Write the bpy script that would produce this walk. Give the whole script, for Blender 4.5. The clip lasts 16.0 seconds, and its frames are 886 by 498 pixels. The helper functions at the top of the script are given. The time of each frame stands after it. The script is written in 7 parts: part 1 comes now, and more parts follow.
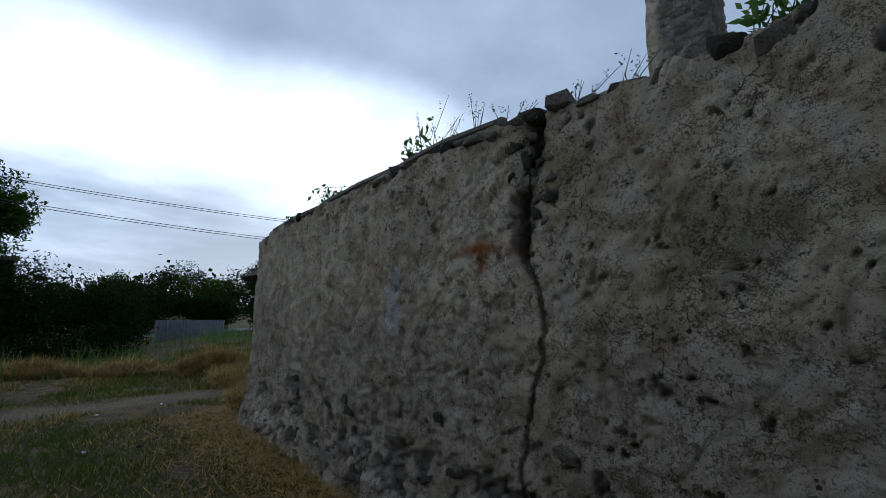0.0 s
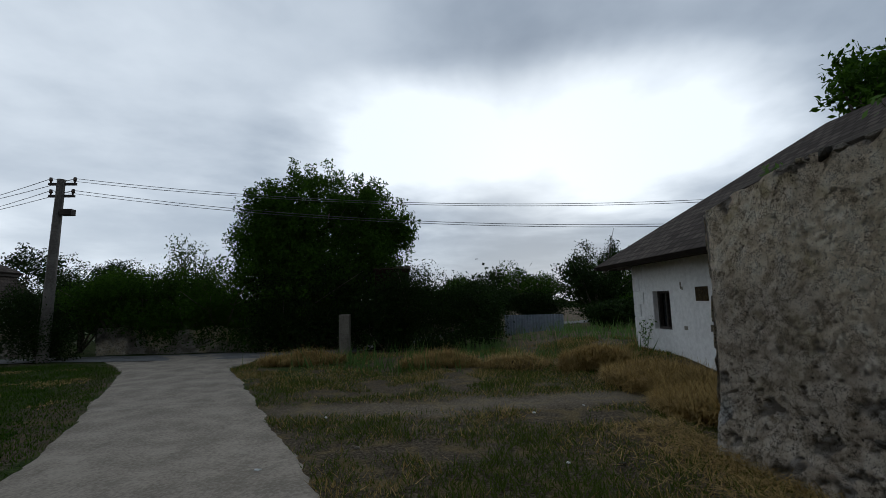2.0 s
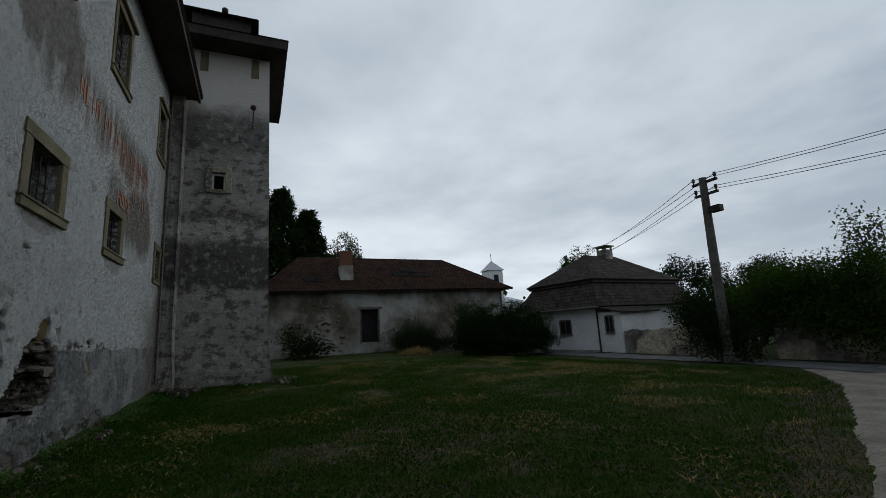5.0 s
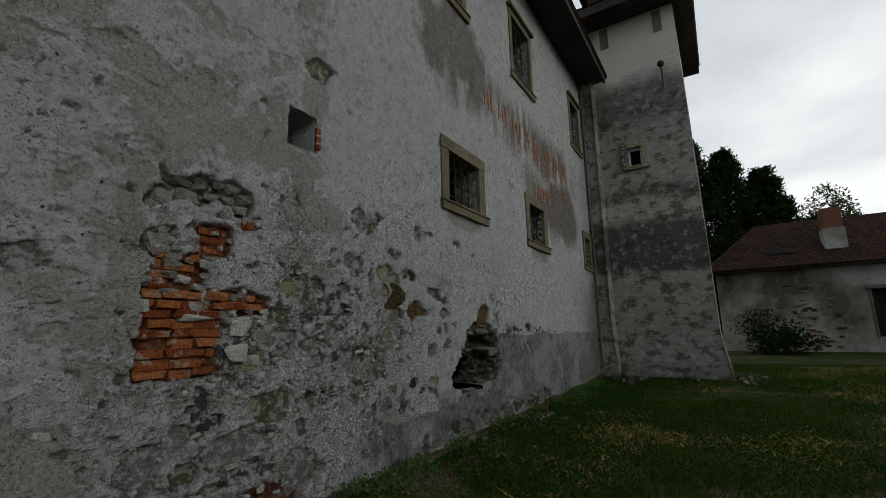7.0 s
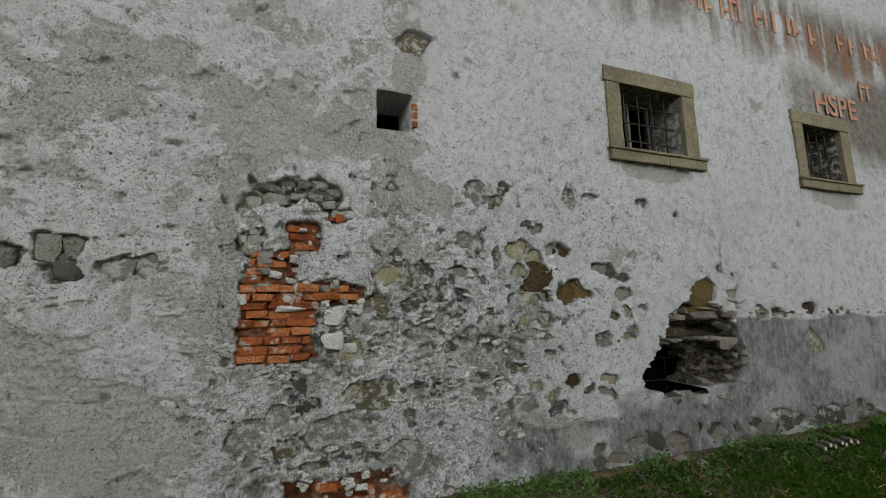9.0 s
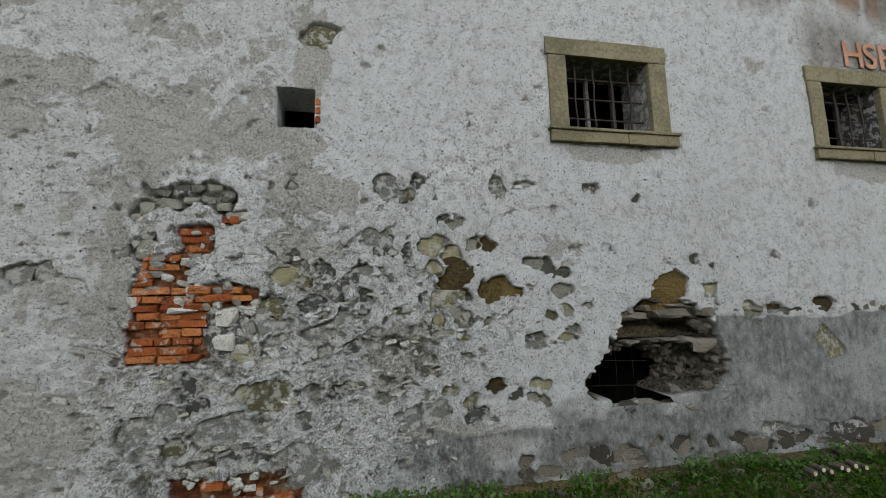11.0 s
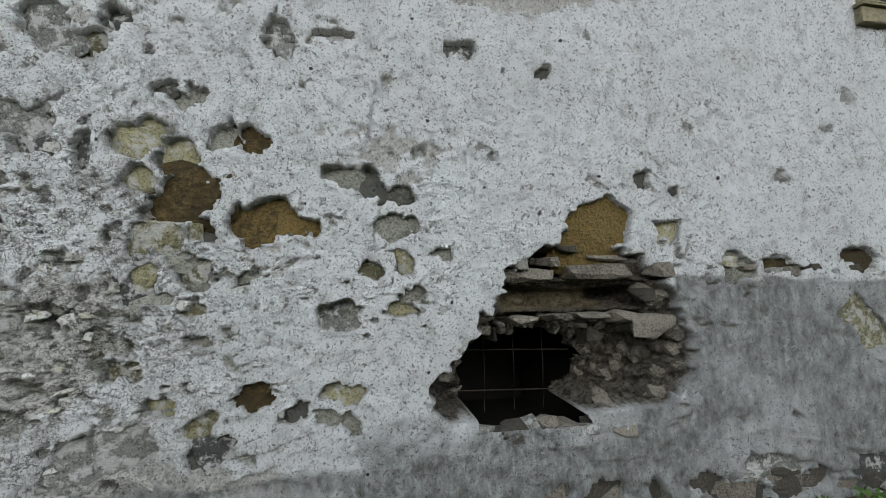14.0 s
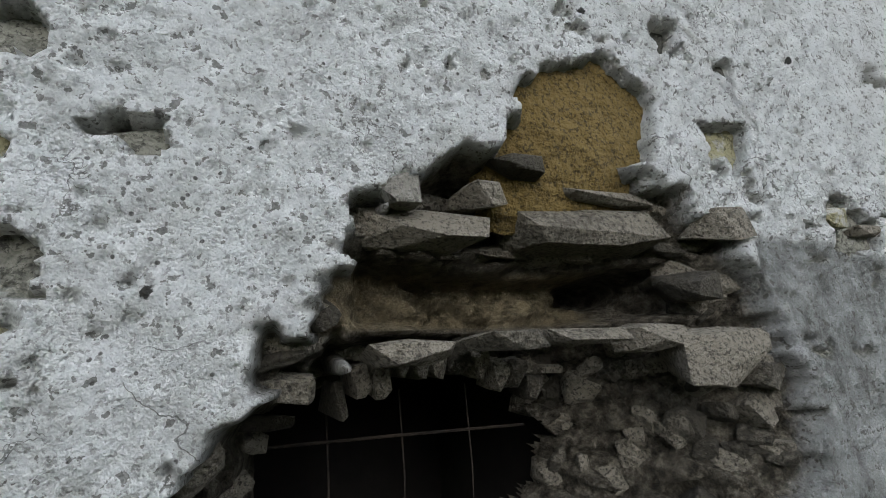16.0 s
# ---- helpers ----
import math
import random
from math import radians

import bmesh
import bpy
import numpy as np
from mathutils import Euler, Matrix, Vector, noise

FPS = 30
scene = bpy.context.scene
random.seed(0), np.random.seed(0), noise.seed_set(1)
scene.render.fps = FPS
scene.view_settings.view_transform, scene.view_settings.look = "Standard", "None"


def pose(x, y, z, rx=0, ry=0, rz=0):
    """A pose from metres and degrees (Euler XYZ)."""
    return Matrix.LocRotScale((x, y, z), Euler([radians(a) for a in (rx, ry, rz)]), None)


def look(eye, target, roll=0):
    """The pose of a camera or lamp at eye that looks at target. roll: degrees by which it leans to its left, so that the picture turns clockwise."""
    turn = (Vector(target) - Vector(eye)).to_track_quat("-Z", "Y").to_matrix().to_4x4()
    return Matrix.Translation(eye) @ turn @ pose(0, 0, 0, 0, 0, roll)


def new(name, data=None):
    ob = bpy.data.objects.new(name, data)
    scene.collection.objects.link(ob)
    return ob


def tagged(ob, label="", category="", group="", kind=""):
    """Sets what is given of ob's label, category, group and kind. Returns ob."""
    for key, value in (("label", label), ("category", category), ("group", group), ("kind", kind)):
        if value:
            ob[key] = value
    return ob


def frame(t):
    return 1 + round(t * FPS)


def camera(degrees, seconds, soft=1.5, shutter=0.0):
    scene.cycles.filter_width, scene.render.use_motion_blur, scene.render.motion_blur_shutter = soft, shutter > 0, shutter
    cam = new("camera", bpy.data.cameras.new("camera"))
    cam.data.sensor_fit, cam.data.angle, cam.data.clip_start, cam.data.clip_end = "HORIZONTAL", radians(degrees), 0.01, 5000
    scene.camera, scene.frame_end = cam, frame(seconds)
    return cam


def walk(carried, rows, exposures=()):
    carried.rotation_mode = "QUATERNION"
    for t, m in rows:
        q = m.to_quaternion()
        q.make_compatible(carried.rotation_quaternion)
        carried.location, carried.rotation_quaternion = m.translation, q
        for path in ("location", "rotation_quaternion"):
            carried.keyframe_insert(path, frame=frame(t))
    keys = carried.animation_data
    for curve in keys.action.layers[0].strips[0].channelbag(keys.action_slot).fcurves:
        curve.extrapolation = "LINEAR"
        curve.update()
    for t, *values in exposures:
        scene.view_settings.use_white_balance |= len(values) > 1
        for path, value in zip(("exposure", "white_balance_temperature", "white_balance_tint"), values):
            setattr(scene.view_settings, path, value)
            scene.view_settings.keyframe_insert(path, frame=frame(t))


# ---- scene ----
# ---- camera and its walk ----
cam = camera(90.8, 16.0, soft=0.7)
PATH = [
    (0, (-10.254, 0.638, 1.671), (-11.542, -0.869, 1.937), 0.6),
    (0.5, (-10.099, 0.115, 1.663), (-11.341, -1.432, 1.914), 0.3),
    (1, (-9.845, -0.388, 1.658), (-10.889, -2.076, 1.899), 0.1),
    (1.5, (-9.427, -0.911, 1.657), (-10.03, -2.803, 1.893), -0.5),
    (2, (-9.011, -1.383, 1.648), (-9.154, -3.363, 1.893), -1.5),
    (2.5, (-8.636, -1.781, 1.638), (-8.359, -3.744, 1.908), -2.3),
    (3, (-8.228, -2.073, 1.663), (-7.584, -3.945, 1.948), -2.8),
    (3.5, (-7.817, -2.32, 1.663), (-6.658, -3.92, 1.975), -3.1),
    (3.7, (-7.675, -2.452, 1.659), (-6.319, -3.886, 1.985), -3.4),
    (5.8, (-5.855, -3.183, 1.556), (-3.892, -3.215, 1.939), -2.1),
    (6, (-5.685, -3.268, 1.584), (-3.746, -2.97, 1.972), -1.7),
    (6.5, (-5.27, -3.396, 1.59), (-3.477, -2.603, 1.98), -1.5),
    (7, (-4.857, -3.477, 1.65), (-3.194, -2.431, 2.025), -1.1),
    (7.5, (-4.356, -3.533, 1.666), (-3.005, -2.104, 2.033), -0.6),
    (8, (-3.911, -3.701, 1.653), (-2.866, -2.033, 2.007), -0.8),
    (10.5, (-1.844, -4.207, 1.774), (-1.363, -2.287, 2.061), -1.4),
    (11, (-1.446, -4.232, 1.74), (-1.06, -2.29, 2.021), -1.4),
    (11.5, (-1.061, -4.1, 1.681), (-0.712, -2.148, 1.94), -1.4),
    (12, (-0.71, -3.881, 1.658), (-0.417, -1.917, 1.895), -1.5),
    (12.5, (-0.355, -3.555, 1.619), (-0.064, -1.589, 1.841), -1.5),
    (13, (-0.081, -3.184, 1.622), (0.156, -1.207, 1.808), -1.3),
    (13.5, (0.171, -2.832, 1.58), (0.491, -0.865, 1.751), -1.2),
    (14, (0.44, -2.513, 1.564), (0.816, -0.557, 1.743), -1.0),
    (14.5, (0.7, -2.122, 1.512), (1.084, -0.168, 1.694), -0.9),
    (15, (0.9, -1.76, 1.463), (1.329, 0.179, 1.705), -0.8),
    (15.5, (1.1, -1.317, 1.372), (1.64, 0.576, 1.723), -0.8),
    (16, (1.171, -0.845, 1.363), (1.864, 0.977, 1.808), -3.5),
]
EXPOSURES = [(0.0, 0.2, 5450, 6), (1.5, 0.05, 5750, 6), (2.5, -0.17, 6300, 6), (3.7, -0.27, 6450, 6), (5.8, -0.25, 5950, 5), (7.0, 0.1, 6700, 6), (8.2, 1.1, 6800, 7), (10.3, 1.58, 6700, 7), (14.0, 2.0, 6450, 7), (16.0, 2.15, 6450, 8)]
walk(cam, [(t, look(eye, target, roll)) for t, eye, target, roll in PATH], EXPOSURES)

# ---- sky and sun: overcast evening, bright break low in the south ----
SUN = Vector((-0.27, -0.90, 0.32)).normalized()
world = bpy.data.worlds.new("overcast_sky")
scene.world = world
world.use_nodes = True
wn, wl = world.node_tree.nodes, world.node_tree.links
wn.clear()


def wnode(kind, **kw):
    n = wn.new(kind)
    for k, v in kw.items():
        n.inputs[k].default_value = v
    return n


sky = wn.new("ShaderNodeTexSky")
sky.sky_type, sky.sun_disc = "NISHITA", False
sky.sun_elevation, sky.sun_rotation = math.asin(SUN.z), math.atan2(SUN.x, SUN.y)
coord = wn.new("ShaderNodeTexCoord")
sep = wn.new("ShaderNodeSeparateXYZ")
wl.new(coord.outputs["Generated"], sep.inputs[0])


def wmath(op, a, b=None, c=None):
    n = wn.new("ShaderNodeMath")
    n.operation = op
    for i, v in enumerate((a, b, c)):
        if v is None:
            continue
        if isinstance(v, (int, float)):
            n.inputs[i].default_value = v
        else:
            wl.new(v, n.inputs[i])
    return n.outputs[0]


def wrange(v, a, b, c=0.0, d=1.0):
    n = wn.new("ShaderNodeMapRange")
    n.interpolation_type = "SMOOTHSTEP"
    wl.new(v, n.inputs[0])
    for i, x in enumerate((a, b, c, d)):
        n.inputs[i + 1].default_value = x
    return n.outputs[0]


# clouds on a plane overhead: direction divided by its height
up = wmath("MAXIMUM", sep.outputs[2], 0.0)
lift = wmath("ADD", up, 0.16)
flat = wn.new("ShaderNodeCombineXYZ")
wl.new(wmath("DIVIDE", sep.outputs[0], lift), flat.inputs[0])
wl.new(wmath("DIVIDE", sep.outputs[1], lift), flat.inputs[1])
cloud = wnode("ShaderNodeTexNoise", Scale=0.55, Detail=6.0, Roughness=0.5, Distortion=0.25)
wl.new(flat.outputs[0], cloud.inputs["Vector"])
cloud2 = wnode("ShaderNodeTexNoise", Scale=1.7, Detail=5.0, Roughness=0.55)
wl.new(flat.outputs[0], cloud2.inputs["Vector"])
flat_len = wmath("SQRT", wmath("ADD", wmath("MULTIPLY", sep.outputs[0], sep.outputs[0]), wmath("MULTIPLY", sep.outputs[1], sep.outputs[1])))
side = math.hypot(SUN.x, SUN.y)
along = wmath("DIVIDE", wmath("ADD", wmath("MULTIPLY", sep.outputs[0], SUN.x / side), wmath("MULTIPLY", sep.outputs[1], SUN.y / side)), flat_len)
turned = wmath("DIVIDE", wmath("SUBTRACT", 1.0, along), 0.13)
risen = wmath("DIVIDE", wmath("SUBTRACT", sep.outputs[2], SUN.z), 0.165)
wide = wmath("ADD", turned, wmath("MULTIPLY", risen, risen))
glow = wrange(wmath("ADD", wide, wmath("MULTIPLY", wmath("SUBTRACT", cloud.outputs["Fac"], 0.5), -3.0)), 1.6, 0.1)
thin = wrange(wmath("ADD", cloud.outputs["Fac"], wmath("MULTIPLY", wmath("SUBTRACT", cloud2.outputs["Fac"], 0.5), 0.5)), 0.30, 0.75)
low = wmath("ADD", wrange(up, 0.0, 0.30, 0.22, 0.0), wrange(sep.outputs[0], -0.2, 0.9, 0.0, 0.46))
light = wmath("ADD", wmath("ADD", wmath("MULTIPLY", thin, 0.42), wmath("MULTIPLY", glow, 1.0)), low)
ramp = wn.new("ShaderNodeValToRGB")
wl.new(light, ramp.inputs[0])
e = ramp.color_ramp.elements
e[0].position, e[0].color = 0.0, (0.30, 0.345, 0.42, 1)
e[1].position, e[1].color = 1.0, (1.12, 1.14, 1.18, 1)
m = e.new(0.35)
m.color = (0.53, 0.575, 0.65, 1)
skyg = wn.new("ShaderNodeBackground")
wl.new(sky.outputs[0], skyg.inputs[0])
skyg.inputs[1].default_value = 0.05
cloudg = wn.new("ShaderNodeBackground")
wl.new(ramp.outputs[0], cloudg.inputs[0])
cloudg.inputs[1].default_value = 0.95
both = wn.new("ShaderNodeMixShader")
both.inputs[0].default_value = 0.93
wl.new(skyg.outputs[0], both.inputs[1])
wl.new(cloudg.outputs[0], both.inputs[2])
out = wn.new("ShaderNodeOutputWorld")
wl.new(both.outputs[0], out.inputs[0])
sun = new("sun", bpy.data.lights.new("sun", "SUN"))
sun.data.energy, sun.data.angle, sun.data.color = 0.4, radians(30), (1.0, 0.97, 0.92)
sun.matrix_world = look(SUN * 60, (0, 0, 0))

# ---- numpy noise ----
def hashed(ix, iy, s):
    h = (ix * 374761393 + iy * 668265263 + s * 974634517) & 0x7FFFFFFF
    h = ((h ^ (h >> 13)) * 1274126177) & 0x7FFFFFFF
    return ((h ^ (h >> 16)) & 0xFFFFFF) / float(0xFFFFFF)


def vnoise(x, y, s=0):
    ix, iy = np.floor(x).astype(np.int64), np.floor(y).astype(np.int64)
    fx, fy = x - ix, y - iy
    fx, fy = fx * fx * (3 - 2 * fx), fy * fy * (3 - 2 * fy)
    a, b = hashed(ix, iy, s), hashed(ix + 1, iy, s)
    c, d = hashed(ix, iy + 1, s), hashed(ix + 1, iy + 1, s)
    return (a + (b - a) * fx) * (1 - fy) + (c + (d - c) * fx) * fy


def fbm(x, y, octaves=3, s=0):
    """Layered noise between about -1 and 1."""
    total, amp = 0.0, 1.0
    for k in range(octaves):
        total = total + amp * (2 * vnoise(x * 2.03**k, y * 2.03**k, s + 17 * k) - 1)
        amp *= 0.5
    return total / 1.4


def cells(x, y, s=0):
    """Distance to the nearest and second nearest cell centre, and a random number per cell."""
    ix, iy = np.floor(x).astype(np.int64), np.floor(y).astype(np.int64)
    f1, f2, tone = np.full(x.shape, 9.0), np.full(x.shape, 9.0), np.zeros(x.shape)
    for dx in (-1, 0, 1):
        for dy in (-1, 0, 1):
            cx, cy = ix + dx, iy + dy
            d = np.hypot(cx + 0.15 + 0.7 * hashed(cx, cy, s) - x, cy + 0.15 + 0.7 * hashed(cx, cy, s + 5) - y)
            closer = d < f1
            f2 = np.where(closer, f1, np.minimum(f2, d))
            tone = np.where(closer, hashed(cx, cy, s + 9), tone)
            f1 = np.where(closer, d, f1)
    return f1, f2, tone


def smooth(v, a, b):
    t = np.clip((v - a) / (b - a), 0, 1)
    return t * t * (3 - 2 * t)


# ---- materials ----
class Nodes:
    """A node material with one Principled surface."""

    def __init__(self, name, rough=0.9, metal=0.0, spec=0.3):
        self.mat = bpy.data.materials.new(name)
        self.mat.use_nodes = True
        self.n, self.l = self.mat.node_tree.nodes, self.mat.node_tree.links
        self.b = self.n["Principled BSDF"]
        self.b.inputs["Roughness"].default_value = rough
        self.b.inputs["Metallic"].default_value = metal
        self.b.inputs["Specular IOR Level"].default_value = spec
        self.pos = self.n.new("ShaderNodeNewGeometry").outputs["Position"]
        self.last = None

    def noise(self, scale, detail=4.0, rough=0.55, stretch=None):
        n = self.n.new("ShaderNodeTexNoise")
        n.inputs["Scale"].default_value, n.inputs["Detail"].default_value, n.inputs["Roughness"].default_value = scale, detail, rough
        v = self.pos
        if stretch:
            m = self.n.new("ShaderNodeMapping")
            m.inputs["Scale"].default_value = stretch
            self.l.new(v, m.inputs[0])
            v = m.outputs[0]
        self.l.new(v, n.inputs["Vector"])
        return n.outputs["Fac"]

    def cell(self, scale, feature="F1", out="Distance", rand=1.0):
        n = self.n.new("ShaderNodeTexVoronoi")
        n.feature = feature
        n.inputs["Scale"].default_value, n.inputs["Randomness"].default_value = scale, rand
        self.l.new(self.pos, n.inputs["Vector"])
        return n.outputs[out]

    def cracks(self, scale, width, warp=0.25):
        """Fine irregular cracks: the edges of warped cells."""
        n = self.n.new("ShaderNodeTexNoise")
        n.inputs["Scale"].default_value, n.inputs["Detail"].default_value = scale * 2.2, 4.0
        self.l.new(self.pos, n.inputs["Vector"])
        m = self.n.new("ShaderNodeVectorMath")
        m.operation = "MULTIPLY_ADD"
        self.l.new(n.outputs["Color"], m.inputs[0])
        m.inputs[1].default_value = (warp, warp, warp)
        self.l.new(self.pos, m.inputs[2])
        v = self.n.new("ShaderNodeTexVoronoi")
        v.feature = "DISTANCE_TO_EDGE"
        v.inputs["Scale"].default_value = scale
        self.l.new(m.outputs[0], v.inputs["Vector"])
        return self.span(v.outputs["Distance"], width * 0.4, width, 1.0, 0.0)

    def attr(self, name):
        n = self.n.new("ShaderNodeAttribute")
        n.attribute_name = name
        return n.outputs["Fac"]

    def rnd(self, island=False):
        return self.n.new("ShaderNodeNewGeometry").outputs["Random Per Island"] if island else self.n.new("ShaderNodeObjectInfo").outputs["Random"]

    def span(self, v, a, b, c=0.0, d=1.0):
        n = self.n.new("ShaderNodeMapRange")
        n.interpolation_type = "SMOOTHSTEP"
        self.l.new(v, n.inputs[0])
        for i, x in enumerate((a, b, c, d)):
            n.inputs[i + 1].default_value = x
        return n.outputs[0]

    def math(self, op, a, b):
        n = self.n.new("ShaderNodeMath")
        n.operation = op
        for i, v in enumerate((a, b)):
            if isinstance(v, (int, float)):
                n.inputs[i].default_value = v
            else:
                self.l.new(v, n.inputs[i])
        return n.outputs[0]

    def mix(self, fac, a, b):
        n = self.n.new("ShaderNodeMix")
        n.data_type = "RGBA"
        for i, v in ((0, fac), (6, a), (7, b)):
            if isinstance(v, (int, float)):
                n.inputs[i].default_value = v
            elif isinstance(v, tuple):
                n.inputs[i].default_value = (*v, 1)
            else:
                self.l.new(v, n.inputs[i])
        return n.outputs[2]

    def ramp(self, fac, *stops):
        n = self.n.new("ShaderNodeValToRGB")
        self.l.new(fac, n.inputs[0])
        els = n.color_ramp.elements
        for i, (p, c) in enumerate(stops):
            el = els[i] if i < 2 else els.new(p)
            el.position, el.color = p, (*c, 1)
        return n.outputs[0]

    def colour(self, v):
        if isinstance(v, tuple):
            self.b.inputs["Base Color"].default_value = (*v, 1)
        else:
            self.l.new(v, self.b.inputs["Base Color"])
        return self

    def bump(self, v, strength=0.5, dist=0.01):
        n = self.n.new("ShaderNodeBump")
        n.inputs["Strength"].default_value, n.inputs["Distance"].default_value = strength, dist
        self.l.new(v, n.inputs["Height"])
        if self.last:
            self.l.new(self.last, n.inputs["Normal"])
        self.l.new(n.outputs[0], self.b.inputs["Normal"])
        self.last = n.outputs[0]
        return self


def plain(name, dark, pale, scale=6.0, rough=0.85, bump=0.4, dist=0.01, metal=0.0, stretch=None, random=0.0, smear=None):
    """A surface of two tones at two scales with a little relief."""
    k = Nodes(name, rough, metal)
    big, fine = k.noise(scale * 0.22, 3, stretch=stretch), k.noise(scale * 3.0, 5, 0.65, stretch=stretch)
    f = k.math("ADD", k.math("MULTIPLY", big, 0.45), k.math("MULTIPLY", fine, 0.55))
    if random:
        f = k.math("ADD", f, k.math("MULTIPLY", k.math("SUBTRACT", k.rnd(), 0.5), random))
    c = k.mix(k.span(f, 0.36, 0.64), dark, pale)
    if random:
        c = k.mix(k.span(k.noise(95.0, 4, 0.7), 0.39, 0.48, 0.7, 0.0), c, tuple(v * 0.45 for v in dark))
        c = k.mix(k.math("MULTIPLY", k.cracks(9.0, 0.022, 0.10), 0.3), c, tuple(v * 0.4 for v in dark))
    if smear:
        c = k.mix(k.math("MULTIPLY", k.span(k.noise(13.0, 6, 0.7), 0.48, 0.58), 0.85), c, smear)
    k.colour(c)
    k.bump(fine, bump, dist)
    return k.mat


def limewash():
    """Old white roughcast with bare mortar, grey cement, brown and orange stains."""
    k = Nodes("old_lime_plaster", 0.95, 0, 0.15)
    big, mid, fine = k.noise(0.9, 4), k.noise(9.0, 6, 0.65), k.noise(60.0, 4, 0.7)
    white = k.ramp(mid, (0.36, (0.62, 0.625, 0.612)), (0.46, (0.80, 0.807, 0.797)), (0.60, (0.86, 0.868, 0.866)))
    white = k.mix(k.span(big, 0.50, 0.68, 0, 0.18), white, (0.52, 0.51, 0.48))
    bed = k.ramp(k.noise(42.0, 5, 0.72), (0.36, (0.32, 0.305, 0.275)), (0.47, (0.52, 0.50, 0.46)), (0.60, (0.66, 0.64, 0.595)))
    c = k.mix(k.math("MULTIPLY", k.attr("mortar"), 0.9), white, bed)
    c = k.mix(k.math("MULTIPLY", k.attr("beige"), 0.32), c, (0.60, 0.575, 0.53))
    cement = k.ramp(k.noise(9.0, 9, 0.78, stretch=(1.3, 1, 0.7)), (0.38, (0.15, 0.152, 0.142)), (0.5, (0.30, 0.305, 0.296)), (0.61, (0.45, 0.458, 0.456)))
    c = k.mix(k.attr("cement"), c, cement)
    stone = k.ramp(k.attr("tone"), (0.0, (0.245, 0.243, 0.20)), (0.35, (0.44, 0.432, 0.37)), (0.7, (0.56, 0.55, 0.48)), (1.0, (0.32, 0.325, 0.30)))
    stone = k.mix(k.span(fine, 0.42, 0.52, 0.6, 0.0), stone, (0.16, 0.15, 0.125))
    c = k.mix(k.attr("bare"), c, stone)
    soot = k.ramp(mid, (0.36, (0.13, 0.10, 0.078)), (0.62, (0.29, 0.24, 0.195)))
    c = k.mix(k.attr("brown"), c, soot)
    c = k.mix(k.math("MULTIPLY", k.attr("rust"), 0.8), c, (0.44, 0.20, 0.095))
    # grain of the roughcast, pits, and crevices between the loose clods; recess shade painted dark
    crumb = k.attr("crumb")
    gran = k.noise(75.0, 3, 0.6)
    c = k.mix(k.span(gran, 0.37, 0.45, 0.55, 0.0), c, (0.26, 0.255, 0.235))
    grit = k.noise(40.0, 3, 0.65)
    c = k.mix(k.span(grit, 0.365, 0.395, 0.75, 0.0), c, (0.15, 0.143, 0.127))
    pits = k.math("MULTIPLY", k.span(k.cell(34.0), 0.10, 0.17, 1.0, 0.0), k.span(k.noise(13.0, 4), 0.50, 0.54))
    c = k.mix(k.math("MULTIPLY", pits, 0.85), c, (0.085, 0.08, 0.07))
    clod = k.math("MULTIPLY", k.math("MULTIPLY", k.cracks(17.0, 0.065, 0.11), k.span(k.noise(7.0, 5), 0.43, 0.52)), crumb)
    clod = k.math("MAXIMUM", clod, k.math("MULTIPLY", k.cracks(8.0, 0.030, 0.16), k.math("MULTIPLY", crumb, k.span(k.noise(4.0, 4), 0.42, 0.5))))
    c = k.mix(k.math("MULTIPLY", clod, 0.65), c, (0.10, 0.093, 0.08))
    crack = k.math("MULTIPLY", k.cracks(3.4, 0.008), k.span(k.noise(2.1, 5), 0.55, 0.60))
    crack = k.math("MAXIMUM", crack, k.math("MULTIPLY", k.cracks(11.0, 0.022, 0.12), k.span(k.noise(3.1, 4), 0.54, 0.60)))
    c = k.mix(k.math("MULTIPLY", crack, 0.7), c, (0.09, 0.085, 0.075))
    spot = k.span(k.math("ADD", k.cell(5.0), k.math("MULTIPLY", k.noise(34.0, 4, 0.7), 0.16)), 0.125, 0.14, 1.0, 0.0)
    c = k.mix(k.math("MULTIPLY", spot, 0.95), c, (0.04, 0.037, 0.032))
    c = k.mix(k.attr("crev_shade"), c, (0.07, 0.064, 0.054))
    dust = k.ramp(mid, (0.38, (0.10, 0.036, 0.016)), (0.5, (0.24, 0.085, 0.035)), (0.62, (0.36, 0.22, 0.14)))
    c = k.mix(k.attr("brick_dust"), c, dust)
    earth = k.ramp(k.noise(26.0, 7, 0.72), (0.37, (0.030, 0.026, 0.020)), (0.5, (0.115, 0.10, 0.078)), (0.63, (0.24, 0.215, 0.175)))
    earth = k.mix(k.attr("clay"), earth, k.ramp(k.noise(30.0, 6, 0.7), (0.38, (0.12, 0.095, 0.058)), (0.6, (0.30, 0.245, 0.155))))
    c = k.mix(k.attr("pit"), c, earth)
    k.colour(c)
    k.bump(k.noise(30.0, 8, 0.8), 1.0, 0.06).bump(gran, 1.0, 0.035).bump(k.span(grit, 0.34, 0.46), 1.0, 0.02).bump(k.noise(150.0, 4, 0.7), 1.0, 0.012).bump(clod, -1.0, 0.03).bump(pits, -1.0, 0.02).bump(crack, -0.8, 0.012).bump(spot, -1.0, 0.03)
    return k.mat


